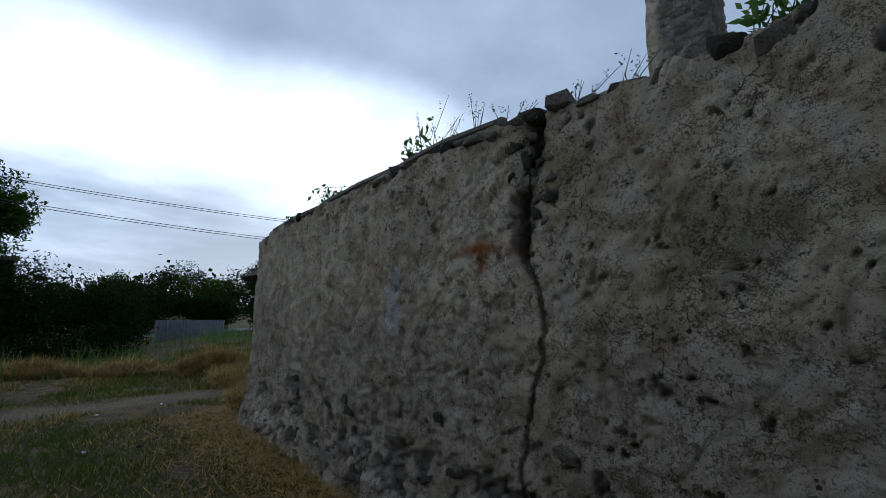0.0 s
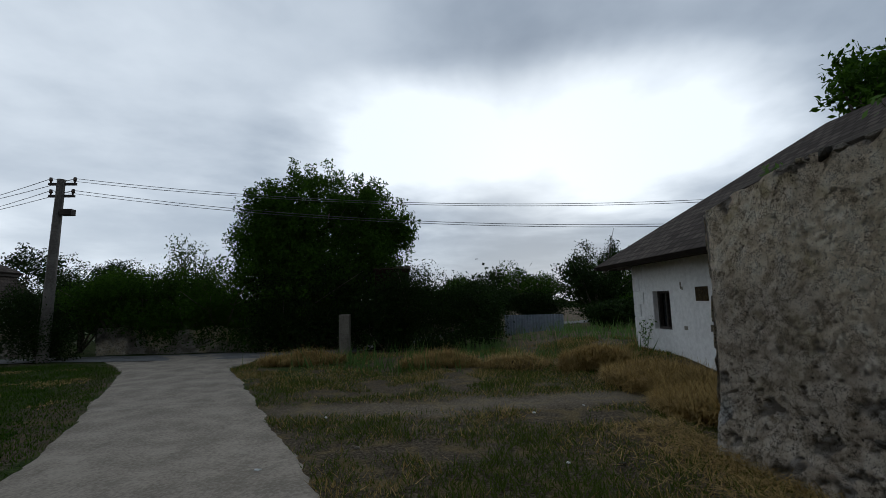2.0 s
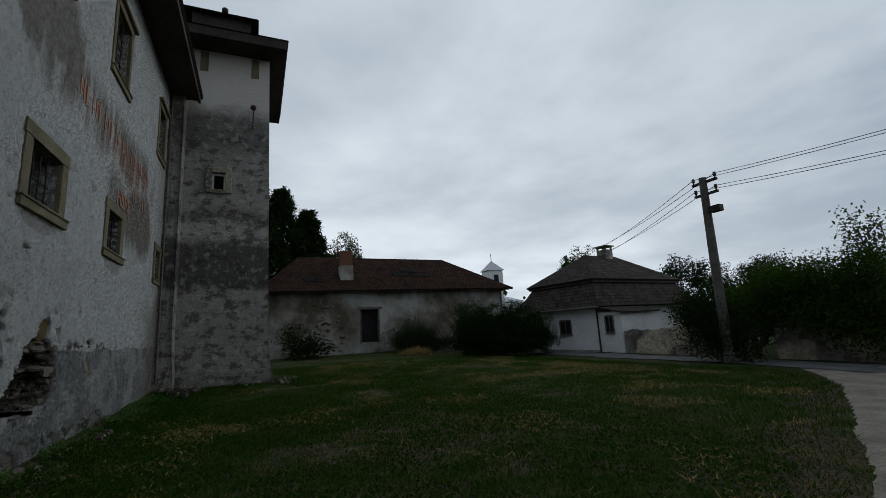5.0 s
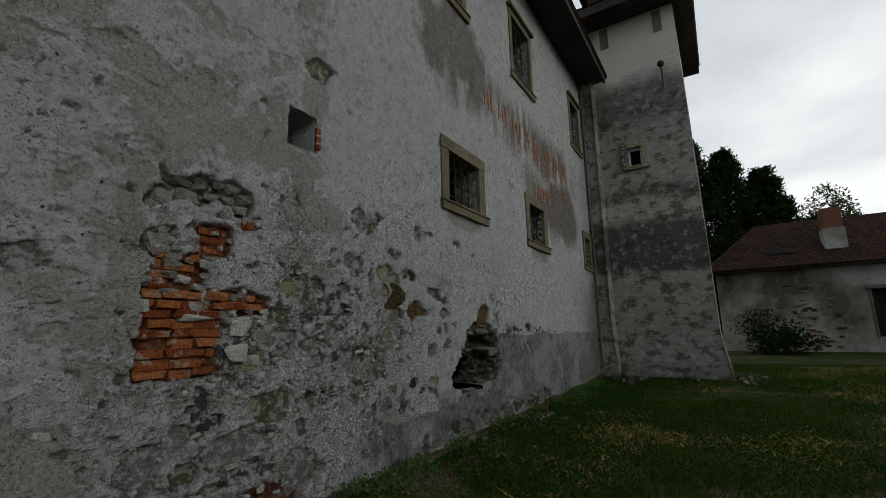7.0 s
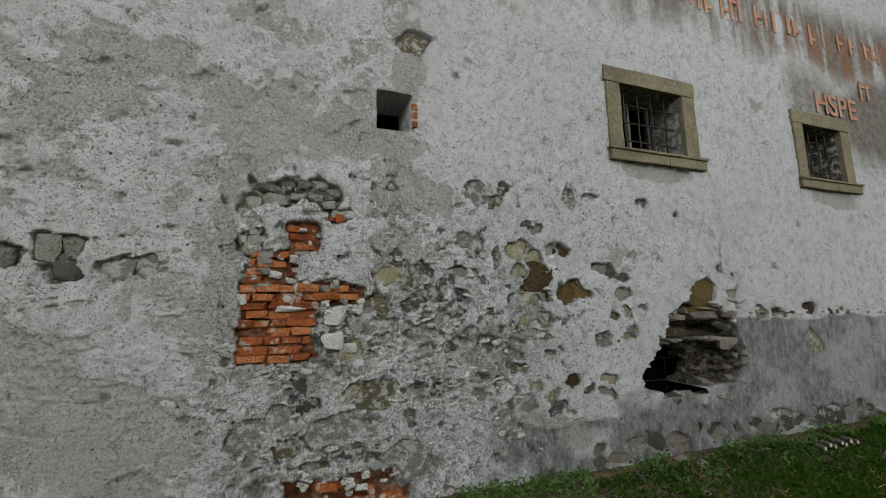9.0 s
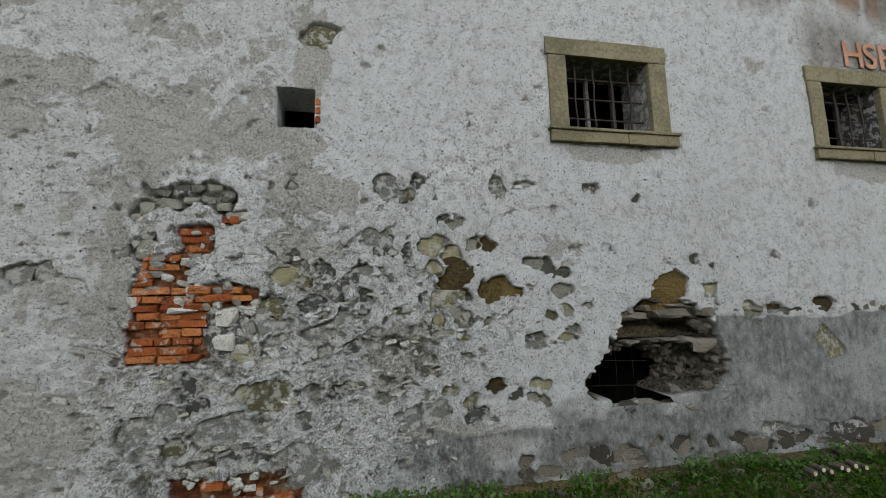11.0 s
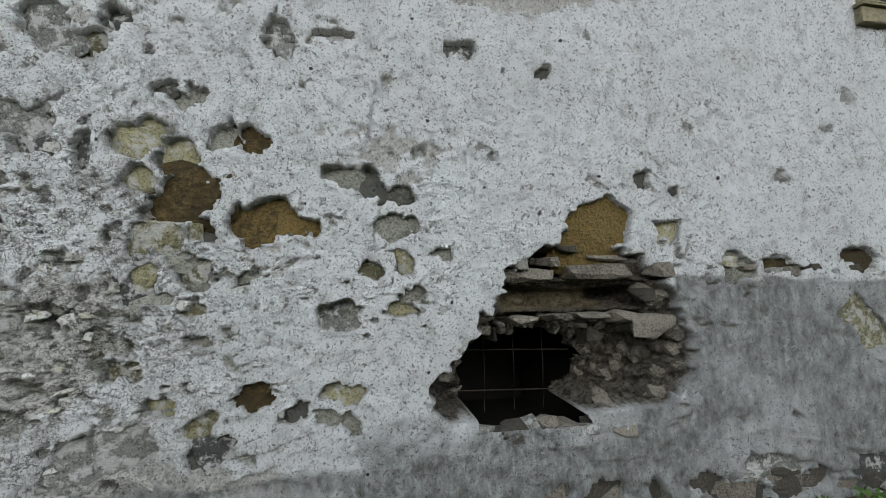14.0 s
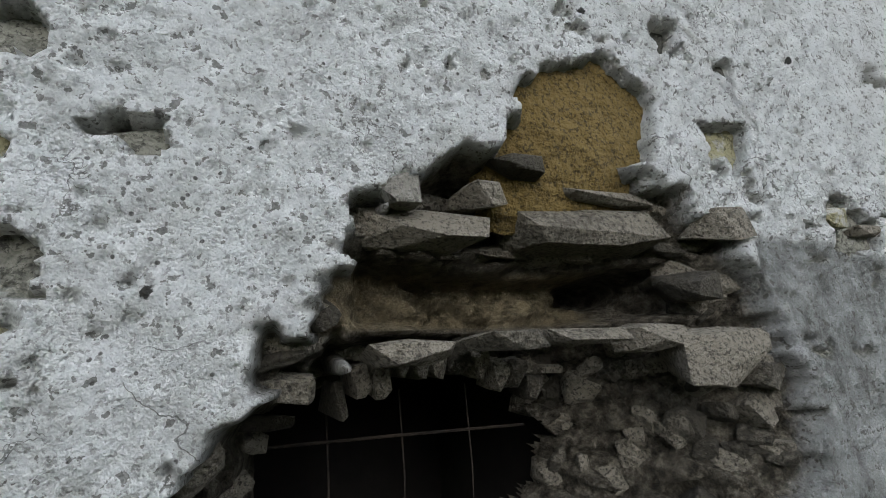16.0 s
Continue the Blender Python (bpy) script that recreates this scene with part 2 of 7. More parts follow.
def ruin_plaster():
    k = Nodes("weathered_beige_render", 0.95, 0, 0.15)
    big, mid, fine = k.noise(0.8, 4), k.noise(6.0, 5, 0.6), k.noise(48.0, 4, 0.7)
    c = k.ramp(mid, (0.37, (0.60, 0.49, 0.34)), (0.49, (0.86, 0.74, 0.56)), (0.63, (0.90, 0.82, 0.67)))
    c = k.mix(k.span(big, 0.42, 0.66, 0, 0.35), c, (0.38, 0.31, 0.25))
    c = k.mix(k.span(k.noise(1.7, 4), 0.53, 0.66, 0, 0.6), c, (0.50, 0.42, 0.22))
    # greyer brown over the lower part of the wall, ragged upper edge
    c = k.mix(k.math("MULTIPLY", k.attr("low_grey"), 0.52), c, k.ramp(mid, (0.38, (0.27, 0.225, 0.20)), (0.62, (0.56, 0.48, 0.42))))
    stone = k.ramp(k.attr("tone"), (0.0, (0.15, 0.13, 0.11)), (0.5, (0.32, 0.285, 0.245)), (1.0, (0.44, 0.40, 0.36)))
    c = k.mix(k.attr("bare"), c, stone)
    c = k.mix(k.attr("rust"), c, (0.50, 0.17, 0.04))
    c = k.mix(k.attr("cement"), c, k.ramp(mid, (0.38, (0.62, 0.61, 0.59)), (0.62, (0.84, 0.83, 0.81))))
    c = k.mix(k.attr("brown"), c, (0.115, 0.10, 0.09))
    # pits, flakes, strokes, hollows and cracks have their shade painted dark
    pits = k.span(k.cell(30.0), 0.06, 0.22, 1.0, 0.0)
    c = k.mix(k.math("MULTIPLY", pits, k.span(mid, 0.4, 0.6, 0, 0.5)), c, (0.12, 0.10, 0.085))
    c = k.mix(k.span(fine, 0.36, 0.41, 0.7, 0.0), c, (0.11, 0.093, 0.078))
    fibre = k.noise(110.0, 4, 0.75)
    flaky = k.math("MULTIPLY", k.cracks(17.0, 0.075, 0.11), k.span(k.noise(7.0, 4), 0.45, 0.54))
    c = k.mix(k.math("MULTIPLY", flaky, 0.7), c, (0.09, 0.075, 0.06))
    c = k.mix(k.span(fibre, 0.36, 0.43, 0.65, 0.0), c, (0.10, 0.085, 0.07))
    crack = k.math("MULTIPLY", k.cracks(5.0, 0.020, 0.22), k.span(k.noise(2.2, 4), 0.54, 0.62))
    stroke = k.noise(15.0, 8, 0.78, stretch=(1, 1, 2.0))
    c = k.mix(k.span(stroke, 0.372, 0.392, 0.8, 0.0), c, (0.09, 0.075, 0.062))
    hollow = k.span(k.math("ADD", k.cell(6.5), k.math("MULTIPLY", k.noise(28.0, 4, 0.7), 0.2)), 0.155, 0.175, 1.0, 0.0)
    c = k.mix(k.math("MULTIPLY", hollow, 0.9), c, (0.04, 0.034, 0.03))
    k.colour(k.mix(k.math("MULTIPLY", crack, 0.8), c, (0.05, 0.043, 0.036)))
    k.bump(stroke, 1.0, 0.07).bump(hollow, -1.0, 0.03).bump(flaky, -1.0, 0.03).bump(fine, 1.0, 0.035).bump(fibre, 1.0, 0.012).bump(pits, -0.9, 0.02).bump(crack, -0.9, 0.03)
    return k.mat


def soil():
    k = Nodes("meadow_soil", 1.0, 0, 0.1)
    mid, fine = k.noise(1.1, 5, 0.6), k.noise(30.0, 5, 0.7)
    green = k.ramp(fine, (0.36, (0.008, 0.016, 0.003)), (0.5, (0.024, 0.042, 0.006)), (0.64, (0.050, 0.072, 0.014)))
    earth = k.ramp(fine, (0.36, (0.028, 0.021, 0.013)), (0.5, (0.068, 0.052, 0.033)), (0.66, (0.16, 0.135, 0.095)))
    dry = k.ramp(fine, (0.3, (0.065, 0.048, 0.020)), (0.7, (0.19, 0.145, 0.068)))
    c = k.mix(k.span(k.math("ADD", mid, k.math("MULTIPLY", k.attr("dry"), 0.5)), 0.58, 0.80), green, earth)
    c = k.mix(k.math("MULTIPLY", k.span(k.noise(2.7, 4), 0.45, 0.65), k.attr("dry")), c, dry)
    c = k.mix(k.attr("track"), c, k.ramp(fine, (0.3, (0.13, 0.105, 0.075)), (0.7, (0.30, 0.255, 0.19))))
    k.colour(c)
    k.bump(fine, 0.9, 0.03).bump(k.noise(6.0, 4), 0.6, 0.06)
    return k.mat


def leafy(name, dark, pale, trans=0.25):
    k = Nodes(name, 0.85, 0, 0.08)
    k.colour(k.mix(k.rnd(True), dark, pale))
    k.b.inputs["Transmission Weight"].default_value = 0.0
    k.b.inputs["Subsurface Weight"].default_value = 0.0
    tr = k.n.new("ShaderNodeBsdfTranslucent")
    tr.inputs[0].default_value = (*[min(1, v * 1.3) for v in pale], 1)
    add = k.n.new("ShaderNodeMixShader")
    add.inputs[0].default_value = trans
    k.l.new(k.b.outputs[0], add.inputs[1])
    k.l.new(tr.outputs[0], add.inputs[2])
    k.l.new(add.outputs[0], k.n["Material Output"].inputs[0])
    return k.mat


def roofing(name, dark, pale, pitch):
    """Small roof slates or tiles: rows with joints in relief, patchy with age."""
    k = Nodes(name, 0.95, 0, 0.05)
    br = k.n.new("ShaderNodeTexBrick")
    br.inputs["Scale"].default_value, br.inputs["Mortar Size"].default_value = 1.0, pitch * 0.10
    br.inputs["Brick Width"].default_value, br.inputs["Row Height"].default_value = pitch * 1.1, pitch
    br.inputs["Color1"].default_value, br.inputs["Color2"].default_value = (0.25, 0.25, 0.25, 1), (0.9, 0.9, 0.9, 1)
    br.inputs["Mortar"].default_value = (0, 0, 0, 1)
    uv = k.n.new("ShaderNodeUVMap")
    k.l.new(uv.outputs[0], br.inputs["Vector"])
    f = k.math("ADD", k.math("MULTIPLY", br.outputs["Color"], 0.45), k.math("MULTIPLY", k.noise(0.9, 5, 0.65), 0.55))
    k.colour(k.mix(k.span(f, 0.2, 0.75), dark, pale))
    k.bump(br.outputs["Color"], 0.7, 0.03)
    return k.mat


M = {
    "lime": limewash(),
    "ruin": ruin_plaster(),
    "soil": soil(),
    "dirt_road": plain("packed_grey_dirt", (0.16, 0.135, 0.105), (0.31, 0.268, 0.215), 9, 0.95, 0.5, 0.006),
    "asphalt": plain("worn_asphalt", (0.075, 0.075, 0.075), (0.15, 0.15, 0.145), 6, 0.9, 0.4, 0.008),
    "sandstone": plain("olive_sandstone", (0.085, 0.074, 0.044), (0.172, 0.150, 0.092), 9, 0.9, 0.5, 0.006),
    "stone_olive": plain("olive_stone", (0.10, 0.092, 0.05), (0.32, 0.295, 0.175), 14, 0.9, 1.0, 0.05, random=0.5, smear=(0.40, 0.39, 0.36)),
    "stone_ochre": plain("ochre_stone", (0.030, 0.020, 0.006), (0.120, 0.082, 0.024), 7, 0.9, 1.0, 0.05, random=0.3),
    "stone_grey": plain("grey_stone", (0.06, 0.062, 0.056), (0.205, 0.206, 0.186), 14, 0.9, 1.0, 0.05, random=0.7, smear=(0.44, 0.43, 0.41)),
    "stone_dark": plain("bare_grey_stone", (0.085, 0.083, 0.07), (0.29, 0.284, 0.24), 14, 0.9, 1.0, 0.05, random=0.6),
    "rubble": plain("dusty_rubble_stone", (0.060, 0.053, 0.041), (0.215, 0.192, 0.155), 16, 0.95, 1.0, 0.05, random=0.7),
    "mortar": plain("pale_lime_mortar", (0.17, 0.16, 0.14), (0.42, 0.405, 0.37), 16, 0.95, 0.9, 0.02, random=0.4),
    "brick": None,
    "darkbrick": plain("sooty_brown_brick", (0.07, 0.032, 0.020), (0.17, 0.080, 0.048), 12, 0.95, 0.9, 0.03, random=0.5),
    # near-black colour stands in for the shade of unlit interiors and openings
    "dark": plain("unlit_black", (0.012, 0.011, 0.010), (0.02, 0.018, 0.016), 2),
    "iron": plain("rusty_iron", (0.014, 0.011, 0.010), (0.045, 0.033, 0.026), 20, 0.7, 0.4, 0.003, 0.4),
    "wood": plain("grey_weathered_wood", (0.06, 0.052, 0.045), (0.17, 0.15, 0.13), 5, 0.9, 0.7, 0.006, stretch=(1, 0.15, 6)),
    "darkwood": plain("dark_eave_boards", (0.022, 0.019, 0.017), (0.06, 0.05, 0.043), 4, 0.9, 0.6, 0.01),
    "white": plain("white_house_paint", (0.60, 0.60, 0.59), (0.78, 0.78, 0.77), 3, 0.9, 0.3, 0.008),
    "stained": None,
    "slate": roofing("grey_shingle_roof", (0.024, 0.020, 0.017), (0.085, 0.070, 0.060), 0.22),
    "tiles": roofing("old_brown_tile_roof", (0.014, 0.0085, 0.006), (0.050, 0.027, 0.018), 0.24),
    "bark": plain("rough_bark", (0.045, 0.036, 0.028), (0.12, 0.10, 0.08), 9, 0.95, 0.9, 0.02),
    "pole": plain("grey_pole", (0.07, 0.062, 0.055), (0.15, 0.135, 0.12), 6, 0.9, 0.5, 0.008),
    "ceramic": plain("brown_insulator", (0.05, 0.03, 0.02), (0.08, 0.05, 0.035), 6, 0.3, 0.1),
    "wire": plain("aluminium_wire", (0.06, 0.06, 0.065), (0.10, 0.10, 0.105), 6, 0.6, 0.1),
    "glass": Nodes("dusty_dark_glass", 0.15, 0, 0.5).colour((0.02, 0.022, 0.025)).mat,
    "leaf": leafy("walnut_leaves", (0.009, 0.024, 0.002), (0.042, 0.092, 0.006), 0.2),
    "leaf_dark": leafy("dark_shrub_leaves", (0.004, 0.010, 0.002), (0.019, 0.038, 0.006), 0.1),
    "leaf_pale": leafy("grey_green_leaves", (0.024, 0.042, 0.012), (0.068, 0.095, 0.030)),
    "leaf_weed": leafy("weed_leaves", (0.035, 0.075, 0.018), (0.10, 0.17, 0.045), 0.35),
    "leaf_clover": leafy("clover_leaves", (0.007, 0.022, 0.001), (0.034, 0.080, 0.006), 0.25),
    "blade": leafy("grass_blades", (0.008, 0.022, 0.001), (0.046, 0.094, 0.006), 0.25),
    "blade_pale": leafy("trodden_grass_blades", (0.020, 0.042, 0.004), (0.085, 0.115, 0.019), 0.25),
    "straw": leafy("dry_straw", (0.13, 0.088, 0.030), (0.44, 0.31, 0.118), 0.15),
    "fence": plain("grey_sheet_fence", (0.12, 0.14, 0.165), (0.20, 0.225, 0.255), 3, 0.6, 0.2, 0.01),
    "log": plain("cut_log_end", (0.28, 0.23, 0.155), (0.46, 0.39, 0.28), 20, 0.9, 0.4, 0.004),
    "zinc": plain("pale_metal_roof", (0.42, 0.43, 0.45), (0.58, 0.59, 0.61), 4, 0.5, 0.2, 0.01),
    "graffiti": plain("faded_red_paint", (0.25, 0.11, 0.06), (0.36, 0.22, 0.155), 14, 0.9, 0.3, 0.003),
}


def stained_wall():
    """Grey-white house render, brown towards patches, with bare spots."""
    k = Nodes("stained_house_render", 0.95, 0, 0.15)
    big, mid = k.noise(0.45, 5, 0.6), k.noise(3.2, 6, 0.65)
    c = k.ramp(big, (0.38, (0.10, 0.085, 0.062)), (0.48, (0.21, 0.19, 0.155)), (0.60, (0.37, 0.365, 0.34)))
    c = k.mix(k.span(mid, 0.52, 0.68, 0, 0.75), c, (0.23, 0.21, 0.18))
    c = k.mix(k.span(k.noise(1.6, 4, stretch=(1, 1, 0.2)), 0.60, 0.72, 0, 0.6), c, (0.14, 0.12, 0.10))
    k.colour(c)
    k.bump(k.noise(14.0, 5, 0.6), 0.7, 0.02)
    return k.mat


def crumbling_brick():
    """Soft orange-red brick, each of its own tone, dusted with pale mortar."""
    k = Nodes("crumbling_red_brick", 0.95, 0, 0.15)
    fine, mid = k.noise(45.0, 5, 0.7), k.noise(11.0, 4, 0.6)
    tone = k.math("ADD", k.math("MULTIPLY", k.rnd(), 0.6), k.math("MULTIPLY", mid, 0.4))
    c = k.ramp(tone, (0.1, (0.15, 0.038, 0.013)), (0.5, (0.31, 0.090, 0.027)), (0.85, (0.40, 0.16, 0.060)))
    c = k.mix(k.span(fine, 0.38, 0.48, 0.7, 0.0), c, (0.10, 0.030, 0.014))
    c = k.mix(k.span(k.noise(7.0, 5, 0.65), 0.56, 0.61, 0, 0.8), c, (0.34, 0.29, 0.24))
    k.colour(c)
    k.bump(fine, 1.0, 0.03).bump(mid, 0.8, 0.05)
    return k.mat


def lump_mat():
    k = Nodes("mortar_lumps", 0.95, 0, 0.15)
    fine = k.noise(50.0, 5, 0.7)
    c = k.ramp(k.rnd(True), (0.0, (0.20, 0.20, 0.175)), (0.3, (0.42, 0.415, 0.37)), (0.6, (0.54, 0.535, 0.50)), (0.9, (0.38, 0.37, 0.29)))
    c = k.mix(k.span(fine, 0.40, 0.49, 0.8, 0.0), c, (0.12, 0.115, 0.105))
    k.colour(c)
    k.bump(fine, 1.0, 0.03)
    return k.mat


M["lumps"] = lump_mat()
M["brick"] = crumbling_brick()
M["stained"] = stained_wall()


# ---- mesh helpers ----
def part(name, bm, material, parent=None, label=""):
    """Links a bmesh as one mesh object, under a thing or part where one is given."""
    me = bpy.data.meshes.new(name)
    bm.to_mesh(me)
    bm.free()
    me.materials.append(M[material] if isinstance(material, str) else material)
    ob = new(name, me)
    ob.parent = parent
    return tagged(ob, label)


def from_arrays(name, verts, faces, material, parent=None, attrs=None, shade=True):
    """A mesh object from arrays of vertices and of faces with equal counts of corners."""
    me = bpy.data.meshes.new(name)
    n, k = faces.shape
    me.vertices.add(len(verts))
    me.vertices.foreach_set("co", verts.astype(np.float32).ravel())
    me.loops.add(n * k)
    me.loops.foreach_set("vertex_index", faces.astype(np.int32).ravel())
    me.polygons.add(n)
    me.polygons.foreach_set("loop_start", np.arange(0, n * k, k, dtype=np.int32))
    me.update(calc_edges=True)
    for key, v in (attrs or {}).items():
        me.attributes.new(key, "FLOAT", "POINT").data.foreach_set("value", v.astype(np.float32).ravel())
    if shade:
        me.polygons.foreach_set("use_smooth", np.ones(n, bool))
    me.materials.append(M[material])
    ob = new(name, me)
    ob.parent = parent
    return ob


def sheet(name, P, material, keep=None, attrs=None, parent=None, flip=False):
    """A grid of points P[i, j] as one sheet; keep says which quads stay."""
    a, b = P.shape[:2]
    idx = np.arange(a * b).reshape(a, b)
    q = np.stack([idx[:-1, :-1], idx[1:, :-1], idx[1:, 1:], idx[:-1, 1:]], -1)
    if flip:
        q = q[..., ::-1]
    q = q[keep] if keep is not None else q.reshape(-1, 4)
    return from_arrays(name, P.reshape(-1, 3), q, material, parent, attrs)


def lines(*stretches):
    """Grid lines: (start, end, step) one after another."""
    got = [np.linspace(a, b, max(2, int(round((b - a) / s)) + 1))[:-1] for a, b, s in stretches]
    return np.concatenate(got + [[stretches[-1][1]]])


def box(bm, x0, x1, y0, y1, z0, z1, bevel=0.0):
    got = bmesh.ops.create_cube(bm, size=1.0)["verts"]
    bmesh.ops.transform(bm, matrix=Matrix.LocRotScale(((x0 + x1) / 2, (y0 + y1) / 2, (z0 + z1) / 2), None, (x1 - x0, y1 - y0, z1 - z0)), verts=got)
    if bevel:
        edges = {ed for v in got for ed in v.link_edges}
        bmesh.ops.bevel(bm, geom=list(edges), offset=bevel, segments=2, affect="EDGES", profile=0.6)
    return bm


def boxed(*a, **k):
    return box(bmesh.new(), *a, **k)


def tube(bm, pts, radii, sides=8):
    """A round bar along points with a radius at each."""
    rings = []
    for i, p in enumerate(pts):
        p = Vector(p)
        d = (Vector(pts[min(i + 1, len(pts) - 1)]) - Vector(pts[max(i - 1, 0)])).normalized()
        side = d.orthogonal().normalized()
        other = d.cross(side)
        r = radii[i] if hasattr(radii, "__len__") else radii
        rings.append([bm.verts.new(p + r * (math.cos(a) * side + math.sin(a) * other)) for a in np.linspace(0, 2 * math.pi, sides, endpoint=False)])
    for a, b in zip(rings, rings[1:]):
        best = min(range(sides), key=lambda s: (a[0].co - b[s].co).length)
        for i in range(sides):
            bm.faces.new((a[i], a[(i + 1) % sides], b[(i + 1 + best) % sides], b[(i + best) % sides]))
    bm.faces.new(rings[0][::-1])
    bm.faces.new(rings[-1])
    bmesh.ops.recalc_face_normals(bm, faces=bm.faces)
    return bm


def empty(name, at, label, category, group="", kind=""):
    ob = new(name)
    ob.location = at
    ob.empty_display_size = 0.2
    return tagged(ob, label, category, group, kind)


def under(parent, ob):
    """Puts a part built in world coordinates under its thing without moving it."""
    ob.parent = parent
    ob.matrix_parent_inverse = Matrix.Translation(-parent.location)
    return ob


def slope(name, corners, material, parent, thick=0.12):
    """A roof plane of three or four corners with thickness and a map in metres."""
    bm = bmesh.new()
    uv = bm.loops.layers.uv.new("map")
    v = [Vector(c) for c in corners]
    n = (v[1] - v[0]).cross(v[2] - v[0]).normalized()
    ax = (v[1] - v[0]).normalized()
    ay = n.cross(ax)
    top, low = [bm.verts.new(c) for c in v], [bm.verts.new(c - n * thick) for c in v]
    bm.faces.new(top)
    bm.faces.new(low[::-1])
    for i in range(len(v)):
        j = (i + 1) % len(v)
        bm.faces.new((top[i], low[i], low[j], top[j]))
    for f in bm.faces:
        for lp in f.loops:
            d = lp.vert.co - v[0]
            lp[uv].uv = (d.dot(ax), d.dot(ay))
    return under(parent, part(name, bm, material))

# ---- ground ----
def gate(v, a, b):
    return smooth(np.asarray(v, float), a, b)


def height(x, y):
    """The lie of the land: level, rising eastwards to the low house and a little at the castle's foot."""
    x, y = np.asarray(x, float), np.asarray(y, float)
    z = 0.55 * gate(x, 6.0, 19.0) * gate(y, -17.0, -10.0) + 0.12 * gate(y, -1.2, 0.0) * gate(x, -7.5, -6.0)
    z = z + 0.35 * gate(-x, 12.0, 15.0) * gate(-y, 8.5, 11.5) * gate(y, -24, -20)
    return z + 0.035 * fbm(x * 0.5, y * 0.5, 3, 3) + 0.012 * fbm(x * 3, y * 3, 2, 8)


def drive_mid(y):
    """Middle and half width of the dirt drive at y."""
    y = np.asarray(y, float)
    mid = np.interp(y, [-18, -14, -11, -7.3, -5.6, -2.5, 0, 8, 30], [-1.2, -2.6, -4.1, -5.9, -6.6, -8.0, -9.3, -10.6, -11.2])
    half = np.interp(y, [-18, -16, -14, -11, -7.3, -5.6, 0, 30], [3.6, 2.4, 1.55, 1.55, 1.5, 1.65, 1.7, 1.7])
    return mid, half


def street_near(x):
    return np.interp(x, [-60, -12, -7.5, -4, 2.4, 14, 60], [-60, -25, -17.2, -16.2, -16.9, -17.5, -20.5])


def street_far(x):
    return np.interp(x, [-60, -12, -7.5, -4, 5, 14, 60], [-63, -28, -19.6, -18.3, -18.6, -19.2, -22.5])


def on_drive(x, y, margin=0.0):
    mid, half = drive_mid(y)
    edge = 0.07 * fbm(x * 1.1, y * 1.1, 4, 21)
    return (np.abs(x - mid) < half + edge + margin) & (y > -17.4)


def on_street(x, y, margin=0.0):
    return (y < street_near(x) + margin) & (y > street_far(x) - margin)


gx = lines((-600, -60, 30), (-60, -16, 2), (-16, 14, 0.16), (14, 40, 1), (40, 600, 30))
gy = lines((-600, -60, 30), (-60, -20, 2), (-20, 1.5, 0.16), (1.5, 40, 2), (40, 600, 30))
GX, GY = np.meshgrid(gx, gy, indexing="ij")
GZ = height(GX, GY) - 0.05 * (on_drive(GX, GY, -0.25) | on_street(GX, GY, -0.25))
west = gate(-GX, 5.5, 8.0)
dry = 0.20 + 0.65 * west + 0.35 * np.exp(-((GX - 1) ** 2 + (GY + 5.5) ** 2) / 6) + 0.5 * gate(-np.abs(np.abs(GX - drive_mid(GY)[0]) - 1.9), -0.7, 0) * (GY > -17)
track = gate(-np.abs(GY + 8.75 + 0.15 * np.sin(GX * 0.9)) + 0.22 * fbm(GX * 2, GY * 2, 3, 4), -0.75, -0.25) * gate(-GX, 6.2, 7.5) * gate(GX, -14.5, -13)
soilp = gate(GY + 0.5 * fbm(GX * 3, GY * 3, 2, 6), -0.9, -0.1) * gate(GX, -7, -6) * 0.6
ground = sheet("ground", np.stack([GX, GY, GZ], -1), "soil", attrs={"dry": np.clip(dry + soilp, 0, 1), "track": track * 0.35})
tagged(ground, "uneven meadow with short grass, bare earth and dry patches", "ground", kind="structure")

ty = lines((-18.0, 20, 0.12))
tu = np.linspace(-1, 1, 25)
DY, DU = np.meshgrid(ty, tu, indexing="ij")
mid, half = drive_mid(DY)
DX = mid + DU * (half + 0.07 * fbm((mid + DU * half) * 1.1, DY * 1.1, 4, 21) + 0.05 * fbm(DY * 3.5, 3 * np.sign(DU), 3, 24))
DZ = height(DX, DY) + 0.012 - 0.05 * gate(np.abs(DU), 0.88, 1.0) + 0.02 * (1 - DU**2) - 0.015 * np.exp(-((np.abs(DU) - 0.5) ** 2) / 0.02)
drive = sheet("road", np.stack([DX, DY, DZ], -1), "dirt_road", flip=True)
tagged(drive, "packed grey dirt drive with ragged grassy edges", "road", kind="structure")
sx = lines((-60, 60, 1.0))
SX, SU = np.meshgrid(sx, np.linspace(0, 1, 7), indexing="ij")
SY = street_near(SX) * (1 - SU) + street_far(SX) * SU
street = sheet("road", np.stack([SX, SY, height(SX, SY) + 0.03], -1), "asphalt", flip=True)
tagged(street, "narrow worn asphalt village street", "road", kind="structure")

